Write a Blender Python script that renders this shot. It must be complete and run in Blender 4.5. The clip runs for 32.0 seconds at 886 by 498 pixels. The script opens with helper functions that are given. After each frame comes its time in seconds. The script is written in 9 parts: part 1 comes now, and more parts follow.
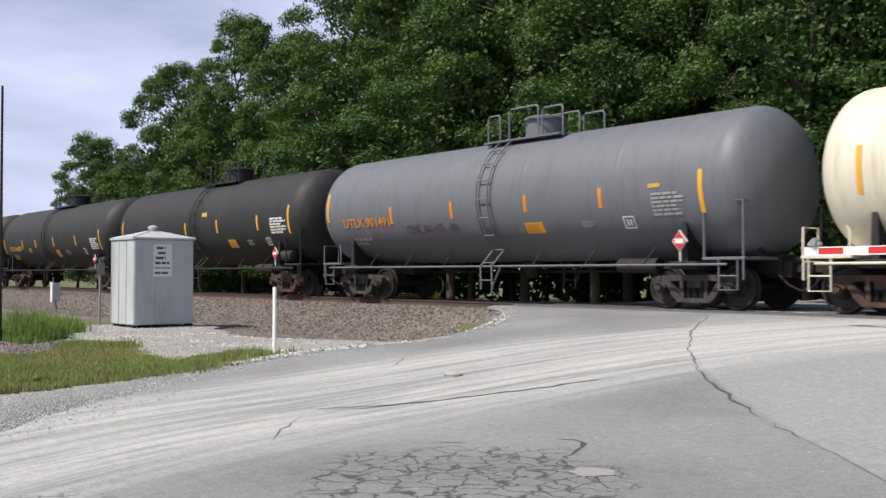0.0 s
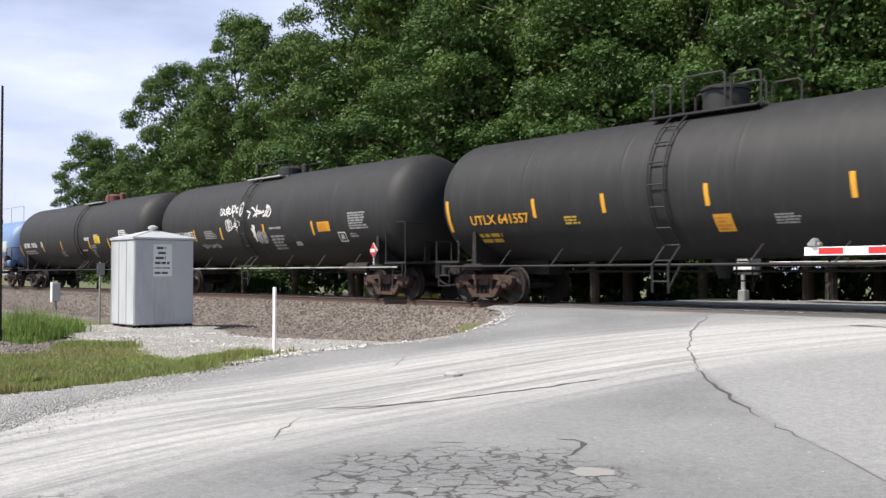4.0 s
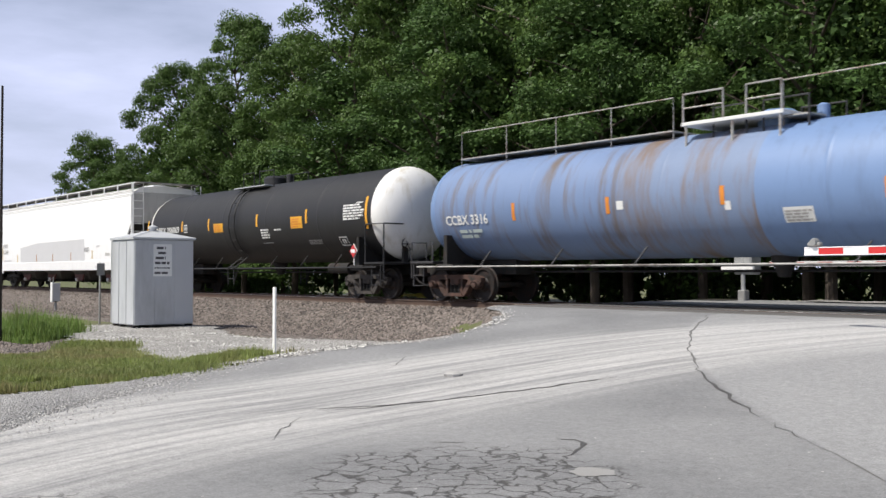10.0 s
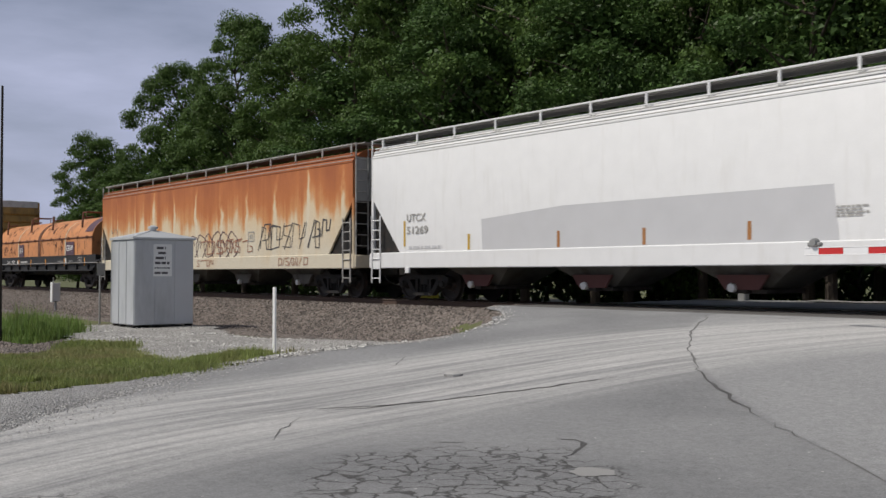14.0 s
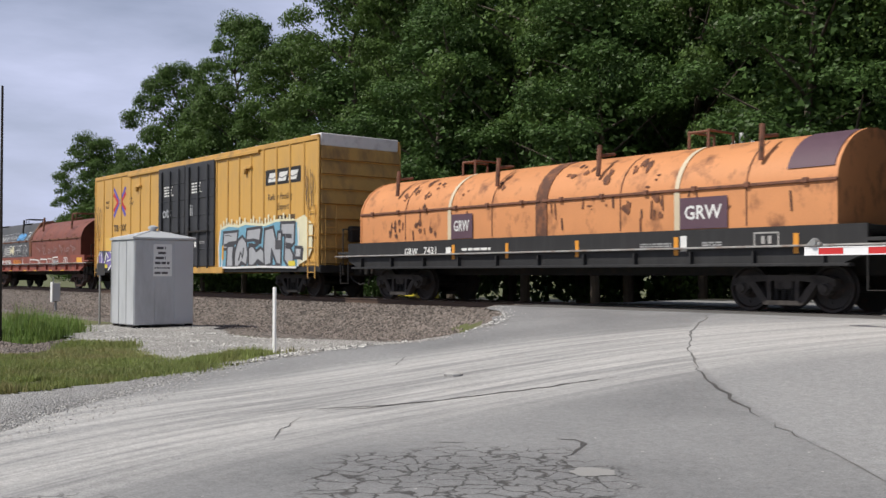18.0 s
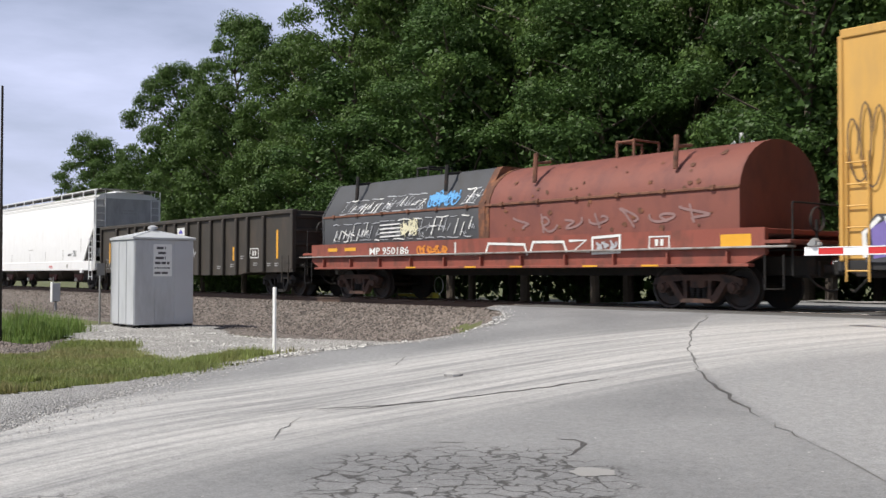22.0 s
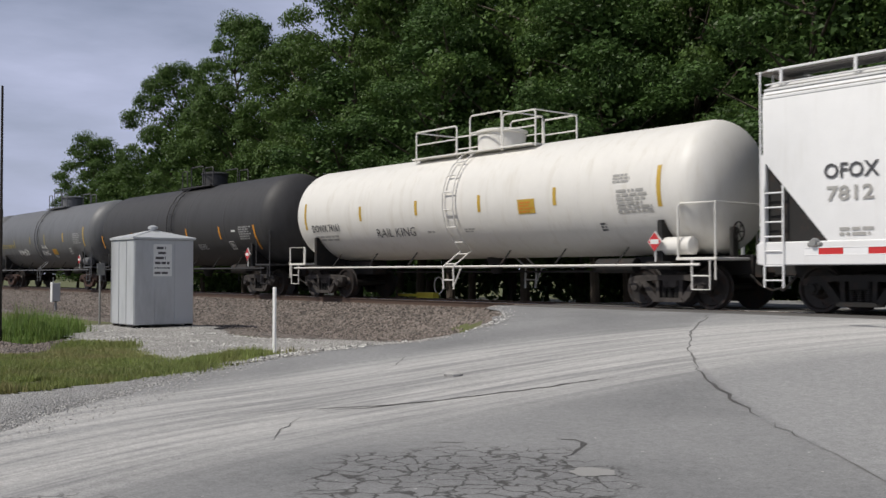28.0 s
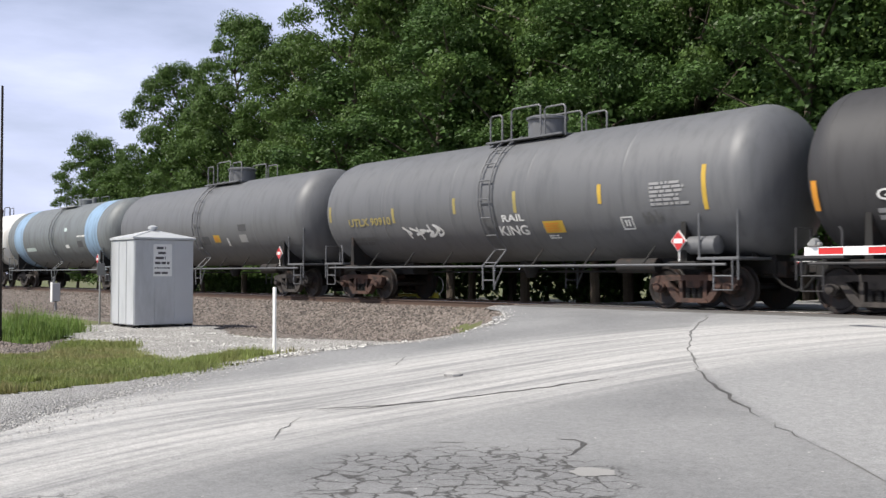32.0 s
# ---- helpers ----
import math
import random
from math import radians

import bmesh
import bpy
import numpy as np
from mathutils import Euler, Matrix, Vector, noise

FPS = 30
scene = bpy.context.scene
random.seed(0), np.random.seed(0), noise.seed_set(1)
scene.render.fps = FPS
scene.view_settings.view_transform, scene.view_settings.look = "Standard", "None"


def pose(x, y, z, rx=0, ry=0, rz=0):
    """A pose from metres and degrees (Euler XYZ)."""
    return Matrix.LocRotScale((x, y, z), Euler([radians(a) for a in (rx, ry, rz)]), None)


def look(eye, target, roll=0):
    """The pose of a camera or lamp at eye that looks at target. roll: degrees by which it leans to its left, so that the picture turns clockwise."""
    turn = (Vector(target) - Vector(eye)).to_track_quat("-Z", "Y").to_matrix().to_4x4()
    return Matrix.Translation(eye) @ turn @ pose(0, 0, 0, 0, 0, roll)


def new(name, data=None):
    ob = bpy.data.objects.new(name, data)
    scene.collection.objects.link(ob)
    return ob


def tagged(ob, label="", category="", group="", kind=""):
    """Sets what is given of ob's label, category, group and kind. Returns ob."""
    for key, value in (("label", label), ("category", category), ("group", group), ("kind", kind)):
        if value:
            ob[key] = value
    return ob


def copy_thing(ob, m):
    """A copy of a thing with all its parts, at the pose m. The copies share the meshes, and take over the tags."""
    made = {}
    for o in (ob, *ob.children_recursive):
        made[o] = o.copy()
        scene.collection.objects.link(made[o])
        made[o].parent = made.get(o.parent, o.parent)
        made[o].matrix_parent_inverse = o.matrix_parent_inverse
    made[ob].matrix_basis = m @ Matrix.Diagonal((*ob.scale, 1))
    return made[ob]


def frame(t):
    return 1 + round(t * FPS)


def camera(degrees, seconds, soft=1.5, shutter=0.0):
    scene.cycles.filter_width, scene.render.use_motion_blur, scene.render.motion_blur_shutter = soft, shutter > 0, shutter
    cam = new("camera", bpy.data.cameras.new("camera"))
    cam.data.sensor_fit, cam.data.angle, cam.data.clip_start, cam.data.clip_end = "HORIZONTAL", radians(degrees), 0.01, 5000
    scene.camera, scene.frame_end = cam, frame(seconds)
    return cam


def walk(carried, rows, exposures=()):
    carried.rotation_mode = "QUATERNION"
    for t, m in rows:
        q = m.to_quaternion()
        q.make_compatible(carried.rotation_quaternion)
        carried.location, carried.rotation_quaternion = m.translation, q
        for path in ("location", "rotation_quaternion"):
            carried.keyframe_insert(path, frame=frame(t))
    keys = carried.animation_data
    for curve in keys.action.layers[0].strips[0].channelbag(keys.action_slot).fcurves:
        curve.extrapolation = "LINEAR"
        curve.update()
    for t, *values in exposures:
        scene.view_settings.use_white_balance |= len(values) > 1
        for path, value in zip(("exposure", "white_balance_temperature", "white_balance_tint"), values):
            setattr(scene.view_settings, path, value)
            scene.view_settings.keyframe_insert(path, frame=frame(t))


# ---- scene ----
SECONDS = 32.0
cam = camera(47.31, SECONDS, soft=1.45, shutter=0.16)
EYE = (0.0, -18.5, 0.74)
VIEW = look(EYE, (EYE[0] - 0.77396 * 100, EYE[1] + 0.63321 * 100, EYE[2] + 2.458))
walk(cam, [(0.0, VIEW), (SECONDS, VIEW)], exposures=[
    (0.0, 0.2), (1.0, 0.39), (2.0, 0.45), (3.0, 0.49), (8.0, 0.49), (9.0, 0.28), (10.0, 0.2), (11.0, 0.22), (12.0, 0.22), (13.0, -0.34), (14.0, -0.53),
    (17.0, -0.21), (18.0, -0.11), (20.0, -0.11), (21.5, -0.01), (22.5, 0.3), (23.0, 0.45), (24.0, 0.37), (25.0, -0.03), (27.5, -0.43), (28.0, -0.41),
    (29.0, -0.12), (30.0, 0.24), (31.0, 0.34), (SECONDS, 0.34)])

# ---- light ----
SUN_AZ, SUN_EL = radians(195), radians(52)   # the sun's place: azimuth from +y clockwise
world = bpy.data.worlds.new("sky")
scene.world = world
world.use_nodes = True
wn, wl = world.node_tree.nodes, world.node_tree.links
wn.clear()
w_out = wn.new("ShaderNodeOutputWorld")
w_bg = wn.new("ShaderNodeBackground")
w_bg.inputs["Strength"].default_value = 0.066
w_sky = wn.new("ShaderNodeTexSky")
w_sky.sky_type = "NISHITA"
w_sky.sun_disc = False
w_sky.sun_elevation, w_sky.sun_rotation = SUN_EL, SUN_AZ
w_sky.dust_density = 2.0
w_co = wn.new("ShaderNodeTexCoord")
w_map = wn.new("ShaderNodeMapping")
w_map.inputs["Scale"].default_value = (1.5, 1.5, 6.0)
w_noise = wn.new("ShaderNodeTexNoise")
w_noise.inputs["Scale"].default_value = 1.7
w_noise.inputs["Detail"].default_value = 7
w_noise.inputs["Roughness"].default_value = 0.55
w_ramp = wn.new("ShaderNodeValToRGB")
w_ramp.color_ramp.elements[0].position, w_ramp.color_ramp.elements[0].color = 0.34, (0.42, 0.42, 0.42, 1)
w_ramp.color_ramp.elements[1].position, w_ramp.color_ramp.elements[1].color = 0.64, (0.97, 0.97, 0.97, 1)
w_mix = wn.new("ShaderNodeMix")
w_mix.data_type = "RGBA"
w_mix.inputs[7].default_value = (10.0, 10.8, 14.6, 1)
wl.new(w_co.outputs["Generated"], w_map.inputs["Vector"])
wl.new(w_map.outputs[0], w_noise.inputs["Vector"])
wl.new(w_noise.outputs["Fac"], w_ramp.inputs["Fac"])
w_sep = wn.new("ShaderNodeSeparateXYZ")
w_high = wn.new("ShaderNodeMapRange")            # haze and cloud thicken towards the horizon
w_high.inputs[1].default_value, w_high.inputs[2].default_value, w_high.inputs[3].default_value, w_high.inputs[4].default_value = 0.18, 0.60, 1.0, 0.10
w_fac = wn.new("ShaderNodeMath")
w_fac.operation = "MULTIPLY"
wl.new(w_co.outputs["Generated"], w_sep.inputs[0])
wl.new(w_sep.outputs[2], w_high.inputs[0])
wl.new(w_ramp.outputs["Color"], w_fac.inputs[0])
wl.new(w_high.outputs[0], w_fac.inputs[1])
wl.new(w_fac.outputs[0], w_mix.inputs[0])
wl.new(w_sky.outputs["Color"], w_mix.inputs[6])
wl.new(w_mix.outputs[2], w_bg.inputs["Color"])
wl.new(w_bg.outputs[0], w_out.inputs["Surface"])

sun_data = bpy.data.lights.new("sun", "SUN")
sun_data.energy, sun_data.angle, sun_data.color = 4.3, radians(1.2), (1.0, 0.955, 0.88)
sun = new("sun", sun_data)
sun_dir = Vector((math.sin(SUN_AZ) * math.cos(SUN_EL), math.cos(SUN_AZ) * math.cos(SUN_EL), math.sin(SUN_EL)))
sun.matrix_world = look(sun_dir * 60, (0, 0, 0))


# ---- materials ----
def surface(name, color, rough=0.6, metal=0.0, vary=0.15, scale=2.0, grain=40.0, bump=0.15, stain=None, stain_amount=0.4,
            stain_scale=(1.0, 1.0, 0.25), stain_size=2.5, island=0.0, coat=0.0, per_object=0.0, translucent=0.0, gloss_vary=0.25, spec=0.5):
    """A painted or raw surface: broad and fine variation, stains or runs in a second colour, fine relief."""
    m = bpy.data.materials.new(name)
    m.use_nodes = True
    n, l = m.node_tree.nodes, m.node_tree.links
    b = n["Principled BSDF"]
    co = n.new("ShaderNodeTexCoord")
    big = n.new("ShaderNodeTexNoise")
    big.inputs["Scale"].default_value, big.inputs["Detail"].default_value = scale, 5
    l.new(co.outputs["Object"], big.inputs["Vector"])
    fine = n.new("ShaderNodeTexNoise")
    fine.inputs["Scale"].default_value, fine.inputs["Detail"].default_value = grain, 3
    l.new(co.outputs["Object"], fine.inputs["Vector"])
    val = n.new("ShaderNodeMath")
    val.operation = "MULTIPLY_ADD"
    l.new(big.outputs["Fac"], val.inputs[0])
    val.inputs[1].default_value, val.inputs[2].default_value = 2 * vary, 1 - vary
    val2 = n.new("ShaderNodeMath")
    val2.operation = "MULTIPLY_ADD"
    l.new(fine.outputs["Fac"], val2.inputs[0])
    val2.inputs[1].default_value, val2.inputs[2].default_value = vary, 1 - vary / 2
    mul = n.new("ShaderNodeMath")
    mul.operation = "MULTIPLY"
    l.new(val.outputs[0], mul.inputs[0])
    l.new(val2.outputs[0], mul.inputs[1])
    last = mul.outputs[0]
    if island or per_object:
        if island:
            src = n.new("ShaderNodeNewGeometry").outputs["Random Per Island"]
        else:
            src = n.new("ShaderNodeObjectInfo").outputs["Random"]
        isl = n.new("ShaderNodeMath")
        isl.operation = "MULTIPLY_ADD"
        l.new(src, isl.inputs[0])
        k = island or per_object
        isl.inputs[1].default_value, isl.inputs[2].default_value = 2 * k, 1 - k
        both = n.new("ShaderNodeMath")
        both.operation = "MULTIPLY"
        l.new(last, both.inputs[0])
        l.new(isl.outputs[0], both.inputs[1])
        last = both.outputs[0]
    tint = n.new("ShaderNodeMix")
    tint.data_type, tint.blend_type = "RGBA", "MULTIPLY"
    tint.inputs[0].default_value = 1.0
    tint.inputs[6].default_value = (*color, 1)
    l.new(last, tint.inputs[7])
    out = tint.outputs[2]
    if stain:
        mp = n.new("ShaderNodeMapping")
        mp.inputs["Scale"].default_value = stain_scale
        l.new(co.outputs["Object"], mp.inputs["Vector"])
        st = n.new("ShaderNodeTexNoise")
        st.inputs["Scale"].default_value, st.inputs["Detail"].default_value, st.inputs["Roughness"].default_value = stain_size, 7, 0.62
        l.new(mp.outputs[0], st.inputs["Vector"])
        rp = n.new("ShaderNodeValToRGB")
        edge = 0.62 - 0.3 * stain_amount
        rp.color_ramp.elements[0].position, rp.color_ramp.elements[1].position = edge - 0.05, edge + 0.16
        l.new(st.outputs["Fac"], rp.inputs["Fac"])
        mx = n.new("ShaderNodeMix")
        mx.data_type = "RGBA"
        l.new(rp.outputs["Color"], mx.inputs[0])
        l.new(out, mx.inputs[6])
        mx.inputs[7].default_value = (*stain, 1)
        out = mx.outputs[2]
    l.new(out, b.inputs["Base Color"])
    rr = n.new("ShaderNodeMath")
    rr.operation = "MULTIPLY_ADD"
    l.new(big.outputs["Fac"], rr.inputs[0])
    rr.inputs[1].default_value, rr.inputs[2].default_value = gloss_vary, rough - gloss_vary / 2
    l.new(rr.outputs[0], b.inputs["Roughness"])
    b.inputs["Metallic"].default_value = metal
    b.inputs["Coat Weight"].default_value = coat
    b.inputs["Specular IOR Level"].default_value = spec
    if bump:
        bp = n.new("ShaderNodeBump")
        bp.inputs["Strength"].default_value, bp.inputs["Distance"].default_value = bump, 0.02
        l.new(fine.outputs["Fac"], bp.inputs["Height"])
        l.new(bp.outputs[0], b.inputs["Normal"])
    if translucent:
        tr = n.new("ShaderNodeBsdfTranslucent")
        l.new(out, tr.inputs["Color"])
        add = n.new("ShaderNodeMixShader")
        add.inputs[0].default_value = translucent
        l.new(b.outputs[0], add.inputs[1])
        l.new(tr.outputs[0], add.inputs[2])
        l.new(add.outputs[0], n["Material Output"].inputs["Surface"])
    return m


GRIME = (0.022, 0.019, 0.017)
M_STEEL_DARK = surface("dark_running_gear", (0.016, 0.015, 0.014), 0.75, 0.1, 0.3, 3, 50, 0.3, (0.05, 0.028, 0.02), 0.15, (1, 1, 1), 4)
M_BOGIE_RUST = surface("rusty_running_gear", (0.085, 0.046, 0.034), 0.8, 0.1, 0.3, 3, 50, 0.3, GRIME, 0.4, (1, 1, 1), 4)
M_BOGIE_GREY = surface("dusty_cast_steel", (0.058, 0.050, 0.045), 0.8, 0.1, 0.3, 3, 50, 0.3, GRIME, 0.4, (1, 1, 1), 4)
M_WHEEL = surface("wheel_steel", (0.028, 0.024, 0.022), 0.6, 0.3, 0.25, 5, 60, 0.2, (0.06, 0.03, 0.02), 0.2, (1, 1, 1), 5)
M_YELLOW = surface("reflective_yellow", (0.72, 0.36, 0.03), 0.45, 0, 0.12, 4, 60, 0.05)
M_ORANGE_MARK = surface("orange_marking", (0.62, 0.22, 0.03), 0.5, 0, 0.2, 4, 60, 0.05)
M_WHITE_MARK = surface("white_marking", (0.70, 0.70, 0.68), 0.55, 0, 0.12, 6, 60, 0.05)
M_GREY_MARK = surface("faded_marking", (0.30, 0.30, 0.30), 0.6, 0, 0.2, 6, 60, 0.05)
M_DARK_MARK = surface("dark_marking", (0.07, 0.07, 0.075), 0.6, 0, 0.2, 6, 60, 0.05)
M_RED = surface("red_marking", (0.50, 0.03, 0.035), 0.5, 0, 0.12, 6, 60, 0.05)
M_BLUE_MARK = surface("blue_marking", (0.10, 0.32, 0.62), 0.55, 0, 0.15, 6, 60, 0.05)
M_TEAL_MARK = surface("teal_marking", (0.22, 0.48, 0.52), 0.55, 0, 0.15, 6, 60, 0.05)
M_PURPLE_MARK = surface("violet_marking", (0.17, 0.13, 0.36), 0.55, 0, 0.15, 6, 60, 0.05)
M_SILVER_MARK = surface("silver_spray", (0.42, 0.43, 0.45), 0.5, 0.2, 0.15, 6, 60, 0.05)


def tank_paint(name, color, rough=0.42, amount=0.3, stain=None):
    return surface(name, color, rough, 0, 0.06, 2.6, 30, 0.05, stain or tuple(c * 0.55 + 0.01 for c in color), amount, (1.6, 1.0, 0.22), 2.6, gloss_vary=0.07)


# ---- geometry helpers ----
class Geo:
    """Vertices and faces of one mesh."""

    def __init__(self):
        self.v, self.f = [], []

    def add(self, vs, fs):
        k = len(self.v)
        self.v += [tuple(p) for p in vs]
        self.f += [tuple(i + k for i in q) for q in fs]
        return self

    def box(self, x0, x1, y0, y1, z0, z1, b=0.0, m=None):
        if b <= 0:
            vs = [(x, y, z) for x in (x0, x1) for y in (y0, y1) for z in (z0, z1)]
            fs = [(0, 1, 3, 2), (4, 6, 7, 5), (0, 4, 5, 1), (2, 3, 7, 6), (0, 2, 6, 4), (1, 5, 7, 3)]
        else:
            lo, hi, vs, ix = (x0, y0, z0), (x1, y1, z1), [], {}
            for c in range(8):
                s = ((c >> 2) & 1, (c >> 1) & 1, c & 1)
                for a in range(3):
                    p = [(hi if s[i] else lo)[i] + (0 if i == a else (-b if s[i] else b)) for i in range(3)]
                    ix[s, a] = len(vs)
                    vs.append(p)
            fs = []
            for a in range(3):
                o = [i for i in range(3) if i != a]
                for side in (0, 1):
                    q = []
                    for u, w in ((0, 0), (1, 0), (1, 1), (0, 1)):
                        s = [0, 0, 0]
                        s[a], s[o[0]], s[o[1]] = side, u, w
                        q.append(ix[tuple(s), a])
                    fs.append(tuple(q))
                for u in (0, 1):
                    for w in (0, 1):
                        s0, s1 = [0, 0, 0], [0, 0, 0]
                        s0[o[0]] = s1[o[0]] = u
                        s0[o[1]] = s1[o[1]] = w
                        s0[a], s1[a] = 0, 1
                        s0, s1 = tuple(s0), tuple(s1)
                        fs.append((ix[s0, o[0]], ix[s1, o[0]], ix[s1, o[1]], ix[s0, o[1]]))
            for c in range(8):
                s = ((c >> 2) & 1, (c >> 1) & 1, c & 1)
                fs.append((ix[s, 0], ix[s, 1], ix[s, 2]))
        if m is not None:
            vs = [m @ Vector(p) for p in vs]
        return self.add(vs, fs)

    def rod(self, p, q, r, n=8, r2=None):
        p, q = Vector(p), Vector(q)
        d = q - p
        if d.length < 1e-6:
            return self
        turn = d.to_track_quat("Z", "Y").to_matrix()
        r2 = r if r2 is None else r2
        ring = [(math.cos(2 * math.pi * i / n), math.sin(2 * math.pi * i / n)) for i in range(n)]
        vs = [p + turn @ Vector((a * r, b * r, 0)) for a, b in ring] + [q + turn @ Vector((a * r2, b * r2, 0)) for a, b in ring]
        fs = [(i, (i + 1) % n, n + (i + 1) % n, n + i) for i in range(n)] + [tuple(range(n))[::-1], tuple(range(n, 2 * n))]
        return self.add(vs, fs)

    def path(self, pts, r, n=6):
        """One bent tube through pts."""
        p = [Vector(q) for q in pts]
        vs, m, last = [], len(p), None
        for i, q in enumerate(p):
            d = (p[min(i + 1, m - 1)] - p[max(i - 1, 0)]).normalized()
            u = d.orthogonal().normalized() if last is None else (last - d * last.dot(d)).normalized()
            w, last = d.cross(u), u
            vs += [q + u * (r * math.cos(2 * math.pi * k / n)) + w * (r * math.sin(2 * math.pi * k / n)) for k in range(n)]
        fs = [(j * n + k, j * n + (k + 1) % n, (j + 1) * n + (k + 1) % n, (j + 1) * n + k) for j in range(m - 1) for k in range(n)]
        return self.add(vs, fs + [tuple(range(n))[::-1], tuple(range((m - 1) * n, m * n))])

    def turned(self, profile, axis="x", at=(0, 0, 0), n=24, close=True):
        """A profile of (along, radius) turned round an axis."""
        vs, fs = [], []
        for s, r in profile:
            for i in range(n):
                a = 2 * math.pi * i / n
                u, w = r * math.cos(a), r * math.sin(a)
                vs.append({"x": (s, u, w), "y": (w, s, u), "z": (u, w, s)}[axis])
        for j in range(len(profile) - 1):
            for i in range(n):
                k = (i + 1) % n
                fs.append((j * n + i, j * n + k, (j + 1) * n + k, (j + 1) * n + i))
        if close:
            fs.append(tuple(range(n))[::-1])
            fs.append(tuple(range((len(profile) - 1) * n, len(profile) * n)))
        return self.add([(p[0] + at[0], p[1] + at[1], p[2] + at[2]) for p in vs], fs)

    def slab(self, outline, y0, y1):
        """An outline of (x, z) pushed from y0 to y1."""
        n = len(outline)
        vs = [(x, y0, z) for x, z in outline] + [(x, y1, z) for x, z in outline]
        return self.add(vs, [tuple(range(n)), tuple(range(n, 2 * n))[::-1]] + [(i, n + i, n + (i + 1) % n, (i + 1) % n) for i in range(n)])

    def run(self, outline, x0, x1):
        """An outline of (y, z) pushed from x0 to x1."""
        n = len(outline)
        vs = [(x0, y, z) for y, z in outline] + [(x1, y, z) for y, z in outline]
        return self.add(vs, [tuple(range(n)), tuple(range(n, 2 * n))[::-1]] + [(i, n + i, n + (i + 1) % n, (i + 1) % n) for i in range(n)])

    def mesh(self, name, material, smooth=True):
        me = bpy.data.meshes.new(name)
        me.from_pydata(self.v, [], self.f)
        if smooth:
            me.shade_smooth()
            me.set_sharp_from_angle(angle=radians(38))
        me.materials.append(material)
        return me


def part(name, geo, material, parent=None, label="", smooth=True):
    me = geo if isinstance(geo, bpy.types.Mesh) else geo.mesh(name, material, smooth)
    ob = new(name, me)
    if parent is not None:
        ob.parent = parent
    if label:
        ob["label"] = label
    return ob


def thing(name, label, category, group="", m=None):
    ob = tagged(new(name), label, category, group)
    if m is not None:
        ob.matrix_basis = m
    return ob


# decals: flat shapes laid on a side; side(x, z, off) gives the place on it
SHIFT = [0.0]


def round_side(r, zc):
    def side(x, z, off=0.008):
        rr = r + off
        return (x + SHIFT[0], -math.sqrt(max(rr * rr - (z - zc) ** 2, 0.01)), z)
    return side


def flat_side(y):
    def side(x, z, off=0.008):
        return (x + SHIFT[0], y - off, z)
    return side


def patch(side, x0, x1, z0, z1, off=0.008, geo=None, n=None, lean=0.0):
    geo = geo or Geo()
    n = n or max(1, int((z1 - z0) / 0.12))
    vs = []
    for i in range(n + 1):
        z = z0 + (z1 - z0) * i / n
        s = lean * i / n
        vs += [side(x0 + s, z, off), side(x1 + s, z, off)]
    return geo.add(vs, [(2 * i, 2 * i + 1, 2 * i + 3, 2 * i + 2) for i in range(n)])


def bars(side, x0, x1, z0, z1, n, off=0.008, geo=None, seed=1, gap=0.45):
    """Lines of small writing as plain bars."""
    rnd = random.Random(seed)
    geo = geo or Geo()
    h = (z1 - z0) / n
    for i in range(n):
        z = z1 - (i + 1) * h
        x, end = x0, x1 - (x1 - x0) * rnd.uniform(0, 0.3)
        while x < end:
            w = min(rnd.uniform(0.5, 2.2) * h * 1.5, end - x)
            patch(side, x, x + w, z, z + h * (1 - gap), off, geo, 1)
            x += w + h * 0.45
    return geo


def ribbon(side, pts, w, off=0.01, geo=None):
    """A painted stroke through points (x, z)."""
    geo = geo or Geo()
    line = [pts[0]]
    for (xa, za), (xb, zb) in zip(pts, pts[1:]):
        k = max(1, int(abs(zb - za) / 0.2))
        line += [(xa + (xb - xa) * i / k, za + (zb - za) * i / k) for i in range(1, k + 1)]
    way = []
    for (xa, za), (xb, zb) in zip(line, line[1:]):
        d = math.hypot(xb - xa, zb - za) or 1e-6
        way.append(((xb - xa) / d, (zb - za) / d))
    vs = []
    for i, (x, z) in enumerate(line):
        a, b = way[max(0, i - 1)], way[min(len(way) - 1, i)]
        nx, nz = -(a[1] + b[1]), a[0] + b[0]
        d = math.hypot(nx, nz)
        if d < 0.5:                              # a sharp turn keeps the way in
            nx, nz, d = -a[1], a[0], 1.0
        half = w / 2 * min(1.5, 2 / d if d > 0.5 else 1.0)
        nx, nz = nx / d * half, nz / d * half
        e = -0.3 * w if i == 0 else 0.3 * w if i == len(line) - 1 else 0.0
        x, z = x + b[0] * e, z + b[1] * e
        vs += [side(x + nx, z + nz, off), side(x - nx, z - nz, off)]
    geo.add(vs, [(2 * i, 2 * i + 1, 2 * i + 3, 2 * i + 2) for i in range(len(line) - 1)])
    return geo


